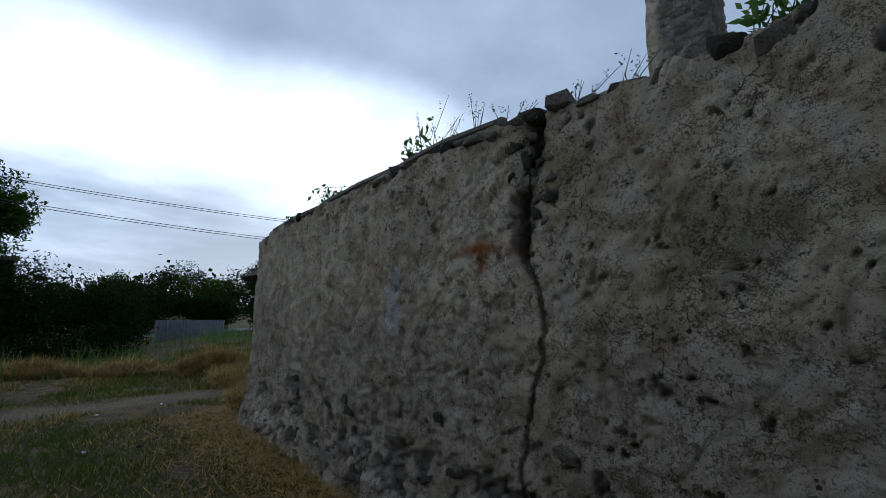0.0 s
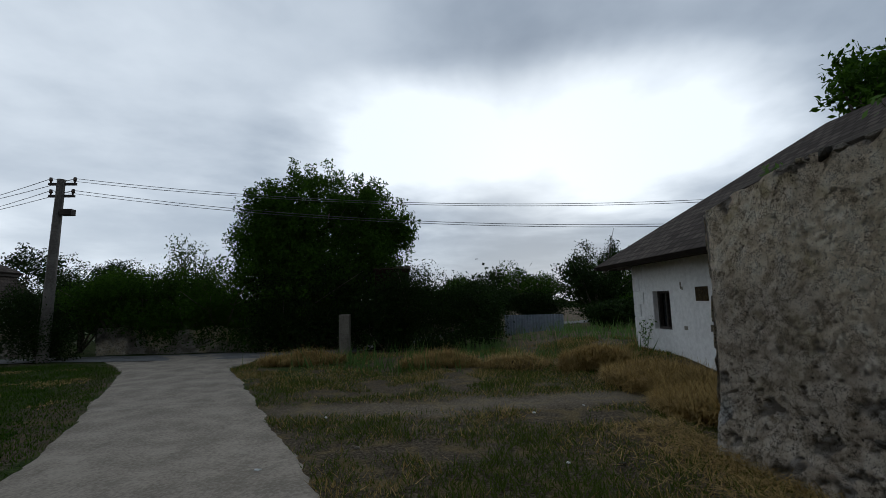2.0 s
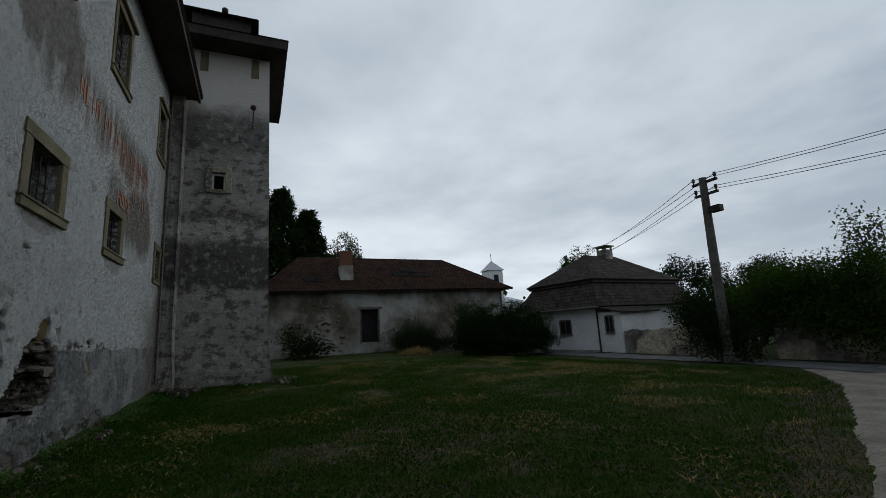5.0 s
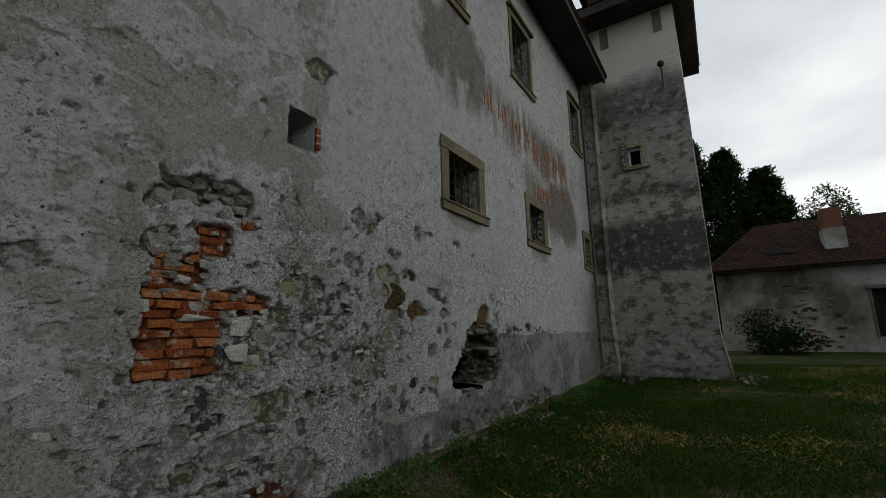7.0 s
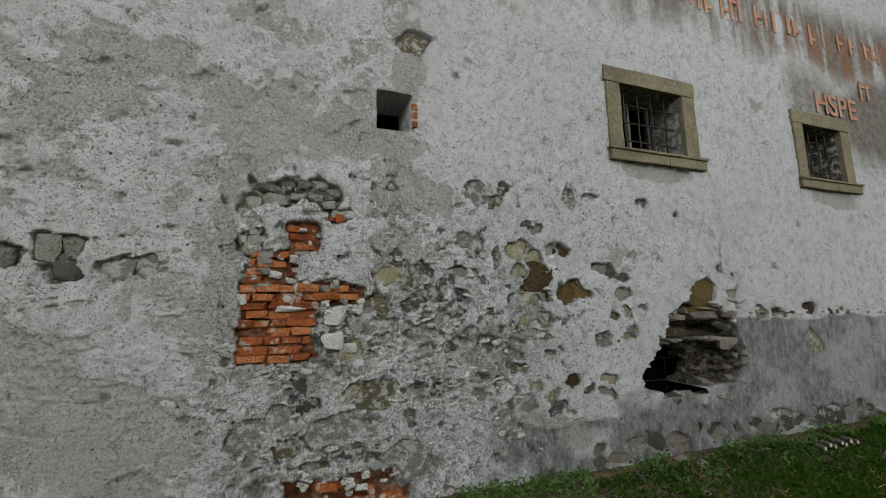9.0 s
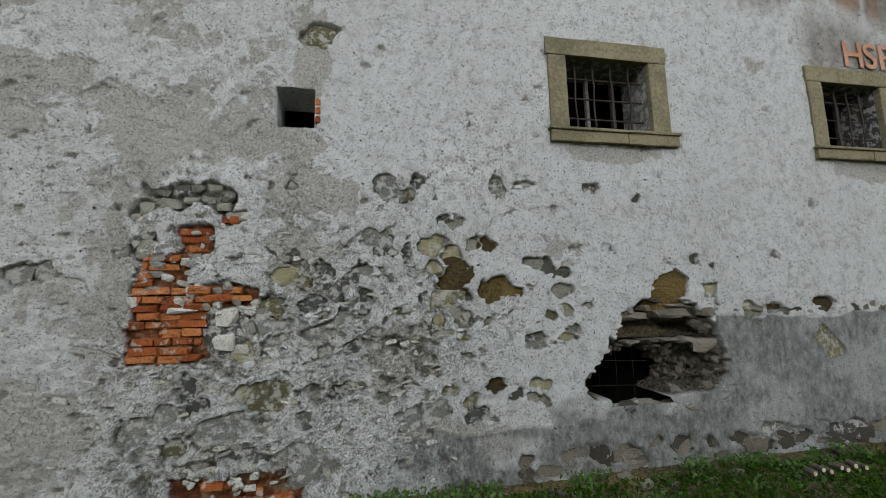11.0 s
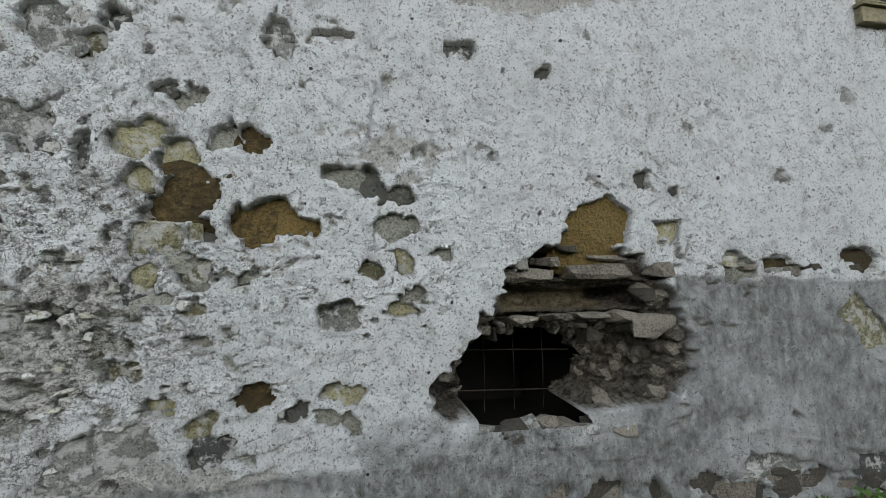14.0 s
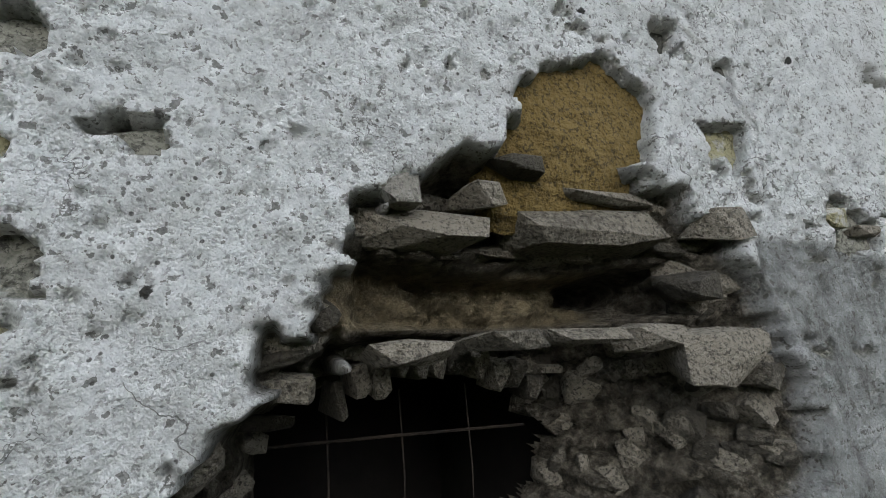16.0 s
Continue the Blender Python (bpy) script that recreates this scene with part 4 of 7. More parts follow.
def stone_window(o, upper=False):
    """Sandstone surround with lintel, jambs and moulded sill, an iron grille and an old casement."""
    x0, x1, z0, z1 = o
    top = empty("window", ((x0 + x1) / 2, -0.03, z0), "barred castle window with a worn olive sandstone surround", "window", "castle windows", "structure")
    w = 0.235 if not upper else 0.16
    rng = random.Random(int(x0 * 100))

    def stone(name, *a, label=""):
        bm = boxed(*a, bevel=0.012)
        bmesh.ops.subdivide_edges(bm, edges=[ed for ed in bm.edges if ed.calc_length() > 0.25], cuts=5)
        for v in bm.verts:
            v.co += Vector([rng.uniform(-0.003, 0.003) for _ in range(3)])
        under(top, part(name, bm, "sandstone", None, label))

    stone("jamb", x0 - w + 0.02, x0, -0.045, 0.22, z0 - 0.01, z1)
    stone("jamb", x1, x1 + w - 0.01, -0.045, 0.22, z0 - 0.01, z1)
    stone("lintel", x0 - w, x1 + w, -0.05, 0.22, z1 + 0.002, z1 + (0.21 if not upper else 0.16))
    s = x0 + (x1 - x0) * 0.66
    stone("sill", x0 - w - 0.0, s - 0.004, -0.075, 0.22, z0 - 0.17, z0 - 0.045)
    stone("sill", s + 0.004, x1 + w + 0.06, -0.075, 0.22, z0 - 0.17, z0 - 0.04)
    stone("sill_edge", x0 - w - 0.02, x1 + w + 0.08, -0.10, 0.2, z0 - 0.045, z0 - 0.012)
    if upper:
        stone("cornice", x0 - w - 0.06, x1 + w + 0.06, -0.13, 0.1, z1 + 0.163, z1 + 0.25)
    bars_v, bars_h = (4, 3) if not upper else (3, 4)
    for i in range(bars_v):
        x = x0 + (x1 - x0) * (i + 0.75) / (bars_v + 0.5)
        pts = [(x + 0.008 * math.sin(k * 1.7 + i), 0.10, z0 - 0.02 + (z1 - z0 + 0.04) * k / 6) for k in range(7)]
        under(top, part("grille_bar", tube(bmesh.new(), pts, 0.011, 6), "iron"))
    for i in range(bars_h):
        z = z0 + (z1 - z0) * (i + 0.75) / (bars_h + 0.5)
        under(top, part("grille_bar", tube(bmesh.new(), [(x0 - 0.02, 0.122, z), (x1 + 0.03, 0.122, z)], 0.011, 6), "iron"))
    m = x0 + (x1 - x0) * 0.40
    under(top, part("casement_post", boxed(m, m + 0.04, 0.30, 0.35, z0, z1), "wood", None, "grey weathered window post"))
    under(top, part("casement_post", boxed(x1 - 0.28, x1 - 0.24, 0.30, 0.35, z0, z1), "darkwood"))
    return top


for o in (W1, W2, W3):
    stone_window(o)
for o in (U0, U1, U2):
    stone_window(o, True)

# hole: black-painted box behind it for the unlit space, with a bent wire grille
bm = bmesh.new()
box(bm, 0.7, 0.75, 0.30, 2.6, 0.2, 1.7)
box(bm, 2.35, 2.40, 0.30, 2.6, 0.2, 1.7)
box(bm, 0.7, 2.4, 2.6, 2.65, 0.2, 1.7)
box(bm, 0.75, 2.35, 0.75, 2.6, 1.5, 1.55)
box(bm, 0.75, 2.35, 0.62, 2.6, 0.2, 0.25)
tagged(part("wall_cellar", bm, "dark"), "black-painted box for the unlit space behind the broken wall", "wall", kind="structure")
grille = empty("wire_grille", (1.5, 0.52, 0.75), "thin rusty wire grille across the black hole", "grille")
for z, x0, x1 in ((0.84, 1.05, 1.95), (1.12, 1.05, 1.95)):
    under(grille, part("bar", tube(bmesh.new(), [(x0, 0.53, z + 0.012), ((x0 + x1) / 2, 0.52, z), (x1, 0.54, z - 0.02)], 0.005, 6), "iron"))
for x in (1.30, 1.52, 1.74):
    under(grille, part("bar", tube(bmesh.new(), [(x, 0.53, 0.70), (x + 0.01, 0.535, 1.0), (x, 0.53, 1.25)], 0.003, 6), "iron"))

# eaves and roof of the front
eave = empty("castle_roof", (2, 0, 10.6), "dark tiled castle roof with deep boarded eaves", "roof", kind="structure")
under(eave, part("soffit", boxed(-8.2, 10.2, -0.85, 0.3, 10.28, 10.36), "darkwood"))
under(eave, part("fascia", boxed(-8.2, 10.2, -0.93, -0.86, 10.20, 10.55), "darkwood"))
slope("roof_plane", [(-8.3, -1.0, 10.5), (10.3, -1.0, 10.5), (10.3, 7.0, 15.0), (-8.3, 7.0, 15.0)], "tiles", eave)
slope("roof_plane", [(10.3, 15.0, 10.5), (-8.3, 15.0, 10.5), (-8.3, 7.0, 15.0), (10.3, 7.0, 15.0)], "tiles", eave)

# ---- corner tower ----
def tower_face():
    """Its west face: white above, streaked bare masonry with dark bands below."""
    k = Nodes("tower_render", 0.95, 0, 0.15)
    s = k.n.new("ShaderNodeSeparateXYZ")
    k.l.new(k.pos, s.inputs[0])
    z = k.math("ADD", s.outputs[2], k.math("MULTIPLY", k.math("SUBTRACT", k.noise(0.9, 5, 0.65), 0.5), 1.1))
    mid, fine = k.noise(4.0, 6, 0.65), k.noise(2.4, 6, 0.7, stretch=(1, 1, 2.5))
    pale = k.ramp(mid, (0.35, (0.40, 0.39, 0.36)), (0.62, (0.60, 0.60, 0.59)))
    worn = k.ramp(fine, (0.40, (0.055, 0.046, 0.037)), (0.5, (0.17, 0.15, 0.125)), (0.60, (0.40, 0.375, 0.33)))
    grey = k.ramp(mid, (0.36, (0.15, 0.14, 0.125)), (0.62, (0.34, 0.33, 0.30)))
    bands = ((0.0, 0.16), (1.2, 0.24), (3.45, 0.25), (3.6, 0.075), (5.0, 0.085), (5.3, 0.32), (5.75, 0.30), (5.95, 0.11), (6.5, 0.27), (8.2, 0.24), (9.0, 0.12), (9.9, 0.15), (10.5, 0.46), (13.0, 0.52))
    c = k.ramp(k.math("DIVIDE", z, 13.0), *[(zz / 13.0, (v * 1.04, v * 0.98, v * 0.89)) for zz, v in bands])
    torn = k.math("MULTIPLY", k.span(k.noise(2.4, 7, 0.72, stretch=(1, 1, 1.5)), 0.50, 0.58), k.span(z, 10.3, 9.6))
    c = k.mix(k.math("MULTIPLY", torn, 0.75), c, (0.055, 0.047, 0.038))
    c = k.mix(k.math("MULTIPLY", k.span(mid, 0.53, 0.62), 0.35), c, (0.46, 0.44, 0.40))
    k.colour(c)
    k.bump(fine, 0.8, 0.05).bump(k.noise(16, 5, 0.6), 0.7, 0.02)
    return k.mat


TOWER = tower_face()
tower = empty("corner_tower", (12.7, -1.5, 0.2), "square castle corner tower with stained peeling render", "tower", kind="structure")
tv, tz = np.linspace(0, 1, 70), np.linspace(0, 1, 220)
for nm, a, b in (("wall_west", (10.58, 0.6), (10.58, -3.24)), ("wall_front", (10.58, -3.24), (15.0, -3.24)), ("wall_east", (15.0, -3.24), (15.0, 0.6))):
    U, V = np.meshgrid(tv, tz, indexing="ij")
    px, py, pz = a[0] + (b[0] - a[0]) * U, a[1] + (b[1] - a[1]) * U, -0.3 + 13.0 * V
    flare = 0.22 * smooth(pz, 1.6, -0.1) + 0.012 * (12.7 - pz)
    bump = 0.025 * fbm(U * 22, V * 60, 4, 101) * smooth(pz, 10.2, 9.6) + flare * 0.8
    if nm == "wall_west":
        px, py = px - bump * 0.6, py - flare * 0.9 * U
        keepw = ~((py[:-1, :-1] < -1.36) & (py[:-1, :-1] > -1.80) & (pz[:-1, :-1] > 7.05) & (pz[:-1, :-1] < 7.72))
    elif nm == "wall_front":
        px, py, keepw = px - flare * 0.6 * (1 - U), py - bump * 0.9 * 0 - flare * 0.9, None
    else:
        py, keepw = py - flare * 0.9 * (1 - U), None
    w = sheet(nm, np.stack([px, py, pz], -1), "lime", keepw)
    w.data.materials.clear()
    w.data.materials.append(TOWER)
    under(tower, w)
twin = empty("window", (10.5, -1.58, 7.0), "small square tower window with a stone surround", "window", kind="structure")
for nm, q in (("jamb", (-1.37, -1.16, 6.95, 7.9)), ("jamb", (-2.02, -1.80, 6.95, 7.9)), ("lintel", (-1.80, -1.37, 7.70, 7.9)), ("sill", (-1.80, -1.37, 6.93, 7.07))):
    under(twin, part(nm, boxed(10.42, 10.75, q[0], q[1], q[2], q[3], bevel=0.012), "stone_olive"))
under(twin, part("inner_frame", boxed(10.62, 10.66, -1.80, -1.74, 7.07, 7.7), "white"))
under(twin, part("inner_frame", boxed(10.62, 10.66, -1.43, -1.37, 7.07, 7.7), "white"))
under(twin, part("inner_frame", boxed(10.62, 10.66, -1.74, -1.43, 7.64, 7.7), "white"))
# black panel painted for the shade inside the tower window
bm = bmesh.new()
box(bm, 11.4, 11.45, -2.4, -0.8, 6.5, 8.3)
tagged(part("wall_inner", bm, "dark"), "black-painted panel for the unlit tower room behind its window", "wall", kind="structure")
hook = empty("wall_lamp", (10.5, -2.69, 10.35), "small dark iron wall lamp on a stem", "lamp")
under(hook, part("stem", tube(bmesh.new(), [(10.5, -2.69, 9.6), (10.44, -2.69, 10.35)], 0.02, 6), "iron"))
bm = bmesh.new()
bmesh.ops.create_uvsphere(bm, u_segments=10, v_segments=8, radius=0.11, matrix=pose(10.40, -2.69, 10.42))
under(hook, part("head", bm, "iron"))
for y in (-0.95, -2.72):
    tagged(part("wall_patch", boxed(10.55, 10.60, y - 0.14, y + 0.14, 11.75, 12.55), "sandstone"), "narrow brown patch under the tower eaves", "wall", kind="structure")
troof = empty("tower_roof", (12.8, -1.4, 12.6), "dark stepped tower roof with broad eaves and a finial", "roof", kind="structure")
bm = boxed(9.6, 16.0, -3.85, 1.4, 12.62, 13.0, bevel=0.03)
under(troof, part("eaves", bm, "darkwood"))
for nm, x0, x1, y0, y1, z0, tx0, tx1, ty0, ty1, z1 in (("lower_roof", 9.55, 16.05, -3.9, 1.5, 13.0, 11.1, 14.5, -2.8, 0.0, 13.75), ("lantern", 11.6, 14.0, -2.5, -0.3, 13.75, 11.6, 14.0, -2.5, -0.3, 14.95), ("upper_roof", 11.3, 14.3, -2.8, 0.0, 14.95, 12.75, 12.85, -1.45, -1.35, 16.0)):
    bm = bmesh.new()
    lo = [bm.verts.new(c) for c in ((x0, y0, z0), (x1, y0, z0), (x1, y1, z0), (x0, y1, z0))]
    hi = [bm.verts.new(c) for c in ((tx0, ty0, z1), (tx1, ty0, z1), (tx1, ty1, z1), (tx0, ty1, z1))]
    bm.faces.new(lo[::-1])
    bm.faces.new(hi)
    for i in range(4):
        bm.faces.new((lo[i], lo[(i + 1) % 4], hi[(i + 1) % 4], hi[i]))
    under(troof, part(nm, bm, "darkwood"))
under(troof, part("finial", tube(bmesh.new(), [(12.8, -1.4, 15.4), (12.8, -1.4, 16.0), (12.8, -1.4, 16.1), (12.8, -1.4, 16.25), (12.8, -1.4, 16.33)], [0.04, 0.03, 0.13, 0.13, 0.03], 8), "iron"))
# pier where the front meets the tower, with its downpipe
pv = np.linspace(0, 1, 24)
PU, PV = np.meshgrid(pv, np.linspace(0, 1, 160), indexing="ij")
PZ = -0.3 + 10.6 * PV
PXX = 9.98 + 0.012 * fbm(PU * 8, PV * 50, 3, 5) - 0.1 * smooth(PZ, 2.0, 0.0)
pier = sheet("wall_pier", np.stack([PXX, 0.05 - PU * (0.52 + 0.1 * smooth(PZ, 2.0, 0)), PZ], -1), "lime")
pier.data.materials.clear()
pier.data.materials.append(TOWER)
tagged(pier, "narrow stained pier between castle front and tower", "wall", kind="structure")
PXX2, PZ2 = np.meshgrid(np.linspace(9.9, 10.7, 8), np.linspace(-0.3, 10.3, 60), indexing="ij")
pier2 = sheet("wall_pier", np.stack([PXX2, -0.47 - 0.1 * smooth(PZ2, 2.0, 0), PZ2], -1), "lime")
pier2.data.materials.clear()
pier2.data.materials.append(TOWER)
tagged(pier2, "narrow stained pier between castle front and tower", "wall", kind="structure")
pipe = empty("downpipe", (9.93, -0.12, 0.3), "thin grey downpipe in the castle corner", "pipe")
under(pipe, part("pipe", tube(bmesh.new(), [(9.90, -0.10, 0.5), (9.92, -0.10, 5), (9.93, -0.10, 10.2)], 0.03, 8), "wood"))

# ---- ruined wall beside the drive ----
ry = lines((-6.35, -5.0, 0.02), (-5.0, 1.6, 0.017), (1.6, 6.0, 0.06))
rv = np.linspace(0, 1, 150)
RY, RV = np.meshgrid(ry, rv, indexing="ij")
topz = np.interp(ry, [-6.35, -5.6, -5.2, -2.4, -1.3, 0.5, 6], [2.60, 2.70, 2.76, 2.88, 2.86, 2.80, 2.8])
topz = topz + 0.05 * fbm(ry * 3.0, ry * 0, 3, 4) + 0.05 * smooth(ry, -1.4, -1.0) * fbm(ry * 8, ry * 0 + 3, 2, 6)
RZ = -0.15 + RV * (topz[:, None] + 0.15)
wy, wzz = RY + 0.04 * fbm(RY * 9, RZ * 9, 3, 12), RZ + 0.04 * fbm(RY * 9, RZ * 9, 3, 14)
c1, c2, ctone = cells(wy * 7, wzz * 11, 66)
crackline = np.interp(RZ, [0.7, 1.02, 1.4, 1.72, 1.98, 2.3, 2.65], [-1.06, -1.03, -0.91, -0.93, -1.05, -1.06, -0.95]) + 0.022 * fbm(RZ * 9, RZ * 0, 3, 7)
cwide = np.interp(RZ, [0, 0.9, 1.8, 1.95, 2.3, 2.8], [0.004, 0.007, 0.009, 0.024, 0.020, 0.04])
crack = smooth(np.abs(RY - crackline), cwide * 1.5, cwide * 0.7)
fallen = fbm(wy * 3.5, wzz * 5, 4, 18)
rbare = smooth(fallen + 0.95 * smooth(RZ, 1.3, 0.2) + 0.55 * smooth(RZ, topz[:, None] - 0.45, topz[:, None]), 0.92, 1.0)
rbare = np.maximum(rbare, smooth(np.abs(RY - crackline) + 0.04 * fbm(RY * 9, RZ * 9, 2, 1), 0.10, 0.06) * smooth(RZ, 1.8, 2.1))
q1, _, qid = cells(RY * 8, RZ * 10, 41)
rp = smooth(q1, 0.22, 0.12) * (qid > 0.94 - 0.12 * smooth(RZ, 1.4, 0.4))
streak = smooth(fbm(RY * 13 + RZ * 3, RZ * 5, 3, 30), 0.35, 0.6)
RH = 0.014 * fbm(RY * 3, RZ * 3, 3, 71) + 0.016 * fbm(RY * 13, RZ * 15, 3, 72) + 0.009 * fbm(RY * 40, RZ * 40, 2, 73)
rchip = smooth(fbm(RY * 15, RZ * 24, 3, 130) + 0.22 * smooth(RZ, 1.5, 0.5), 0.72, 0.78)
rbare = np.maximum(rbare, 0.8 * rchip)
RH = RH - 0.028 * rchip - 0.03 * rp - 0.010 * streak - rbare * (0.04 - 0.035 * smooth(c2 - c1, 0, 0.4) * (0.3 + ctone)) - 0.16 * crack
RH = RH + 0.03 * (2.8 - RZ) * 0.6 + 0.10 * smooth(RZ, 0.6, 0.0)
# the corner is rounded
turn = smooth(RY, -6.0, -6.35)
RX = -12.36 + RH - 0.22 * turn
rustr = 1.0 * np.clip(np.exp(-((RY + 1.44) / 0.24) ** 2 - ((RZ - 2.07 + 0.5 * (RY + 1.44) ** 2) / 0.04) ** 2) + np.exp(-((RY + 1.42) / 0.05) ** 2 - ((RZ - 1.97) / 0.08) ** 2), 0, 1) * smooth(fbm(RY * 14, RZ * 14, 3, 2), -0.6, 0.1)
rustr = np.maximum(rustr, 0.35 * np.exp(-((RY + 3.1) / 0.5) ** 2 - ((RZ - 1.95) / 0.2) ** 2) * smooth(fallen, 0, 0.5))
pale = 0.8 * smooth(np.maximum(np.abs(RY + 2.44) - 0.085, np.abs(RZ - 1.72) - 0.27) + 0.03 * fbm(RY * 12, RZ * 12, 3, 9), 0.01, -0.01)
pale = np.maximum(pale, 0.7 * smooth(np.abs(RY + 6.15) + 0.15 * fbm(RY * 4, RZ * 4, 3, 9), 0.25, 0.1) * smooth(RZ, 0.7, 0.4))
soot_and_crack = 0.35 * smooth(np.hypot((RY - 0.05) / 0.35, (RZ - 2.0) / 0.28) + 0.5 * fbm(RY * 5, RZ * 5, 3, 3), 1.0, 0.6)
# shade within the crack, painted dark along with the blotch
soot_and_crack = np.maximum(soot_and_crack, 0.9 * crack)
ruin = sheet("wall_ruin", np.stack([RX, RY - 0.0 * turn, RZ], -1), "ruin", attrs={"bare": rbare, "tone": ctone, "rust": rustr, "cement": pale, "brown": soot_and_crack, "low_grey": smooth(RZ + 0.55 * fbm(RY * 1.1, RZ * 1.6, 4, 140), 1.95, 1.25)}, flip=False)
tagged(ruin, "cracked ruin wall of rough beige render with pitted stone", "wall", kind="structure")
# its end, back and broken top
bv = np.linspace(0, 1, 40)
EU, EZ = np.meshgrid(bv, np.linspace(-0.1, 2.62, 110), indexing="ij")
EX = -12.55 - EU * 0.6
e1, e2, etone = cells(EU * 4 + 0.3 * fbm(EU * 5, EZ * 5, 2, 7), EZ * 9, 15)
ebare = smooth(fbm(EU * 4, EZ * 4, 4, 19), -0.1, 0.1)
EY = -6.35 - 0.10 * np.sin(EU * math.pi) + 0.025 * fbm(EU * 8, EZ * 12, 4, 6) + 0.05 * ebare * (1 - smooth(e2 - e1, 0.0, 0.4) * (0.4 + 0.6 * etone))
end = sheet("wall_end", np.stack([EX + 0.05 * (2.6 - EZ) * (1 - EU) * 0.5, EY, EZ], -1), "ruin", flip=True, attrs={"tone": etone, "bare": ebare})
tagged(end, "rounded end of the ruin wall", "wall", kind="structure")
tagged(part("wall_core", boxed(-13.1, -12.52, -6.3, 6, -0.2, 2.6), "rubble"), "rubble core of the ruin wall", "wall", kind="structure")
cap = empty("coping_boards", (-12.5, -3.4, 2.8), "dark rotten boards and tiles along the ruin's top", "boards")
for a, b, z0, z1 in ((-5.6, -3.9, 2.73, 2.83), (-4.0, -2.3, 2.84, 2.92), (-2.4, -1.35, 2.93, 2.95)):
    bm = bmesh.new()
    tube(bm, [(-12.42, a, z0), (-12.40, (a + b) / 2, (z0 + z1) / 2 + 0.012), (-12.43, b, z1)], 0.035, 6)
    tube(bm, [(-12.55, a - 0.05, z0 + 0.03), (-12.52, b, z1 + 0.04)], 0.05, 5)
    under(cap, part("board", bm, "wood"))


def rock_mesh(name, seed):
    """A rough broken stone, one metre across, to be scaled."""
    rng = random.Random(seed)
    bm = bmesh.new()
    for k in range(28):
        p = Vector([rng.uniform(-1, 1) for _ in range(3)])
        p = p / max(abs(c) for c in p) * rng.uniform(0.82, 1.0)
        bm.verts.new(p.lerp(p.normalized(), 0.18) * 0.5)
    got = bmesh.ops.convex_hull(bm, input=bm.verts)
    bmesh.ops.delete(bm, geom=list({g for g in got["geom_interior"] if isinstance(g, bmesh.types.BMVert)}), context="VERTS")
    me = bpy.data.meshes.new(name)
    bm.to_mesh(me)
    bm.free()
    return me


ROCKS = {}


def stone(kind, at, size, parent, tilt=0.0, rng=random):
    """One stone as a piece of a wall or heap."""
    shape = rng.randrange(7)
    key = (kind, shape)
    if key not in ROCKS:
        ROCKS[key] = rock_mesh("stone", shape * 7 + 3)
        ROCKS[key].materials.append(M[kind])
    ob = new("stone", ROCKS[key])
    ob.parent = parent
    ob.matrix_basis = Matrix.LocRotScale(at, Euler((rng.uniform(-tilt, tilt), rng.uniform(-tilt, tilt), rng.uniform(-tilt, tilt))), size)
    return ob


rng = random.Random(5)
y = -5.3
while y < 1.2:
    w = rng.uniform(0.10, 0.26)
    if y > -1.3 or rng.random() < 0.5:
        z = float(np.interp(y, [-5.6, -2.4, -1.3, 0.5], [2.70, 2.84, 2.84, 2.78]))
        stone("rubble", (-12.44 + rng.uniform(-0.04, 0.03), y + w / 2, z + rng.uniform(-0.02, 0.06)), (0.22, w, rng.uniform(0.06, 0.14)), ruin, 0.25, rng)
    y += w + 0.01
for k in range(22):
    z = rng.uniform(2.15, 2.75)
    stone("rubble", (-12.375, -1.0 + rng.uniform(-0.16, 0.16), z), (0.08, rng.uniform(0.05, 0.13), rng.uniform(0.04, 0.09)), ruin, 0.3, rng)
for k in range(40):
    yy, zz = rng.uniform(-4.5, 1.2), rng.uniform(0.15, 0.95)
    stone("rubble", (-12.355 + 0.018 * (2.8 - zz), yy, zz), (0.06, rng.uniform(0.06, 0.2), rng.uniform(0.04, 0.09)), ruin, 0.25, rng)
# ---- low house with sagging tile roof, east of the meadow ----
lowh = empty("low_house", (19.5, -11, 0.5), "derelict low house with stained render and a holed brown tile roof", "house")
for q in ((-18.4, -9.76, 0.2, 4.15), (-8.66, -3.4, 0.2, 4.15), (-9.76, -8.66, 3.08, 4.15), (-9.76, -8.66, 0.2, 1.15)):
    under(lowh, part("wall", boxed(19.5, 19.95, q[0], q[1], q[2], q[3]), "stained"))
under(lowh, part("wall", boxed(19.95, 26.0, -18.4, -18.0, 0.2, 4.15), "stained"))
# black panel painted for the shade inside the empty window
under(lowh, part("window_opening", boxed(19.9, 20.0, -9.9, -8.5, 1.0, 3.3), "dark", None, "black panel painted for the shade in an empty window opening"))
for y0, y1 in ((-9.80, -9.72), (-8.70, -8.62)):
    under(lowh, part("window_frame", boxed(19.46, 19.6, y0, y1, 1.1, 3.12), "wood"))
under(lowh, part("lintel", boxed(19.44, 19.6, -9.95, -8.5, 3.08, 3.22), "wood"))
under(lowh, part("fascia", boxed(18.95, 19.1, -19.0, -3.0, 4.10, 4.26), "darkwood"))
slope("roof", [(18.9, -19.0, 4.2), (23, -15.6, 6.75), (23, -5.4, 6.85), (18.9, -2.9, 4.2)], "tiles", lowh)
slope("roof", [(18.9, -19.0, 4.2), (27, -19.0, 4.2), (23, -15.6, 6.75)], "tiles", lowh)
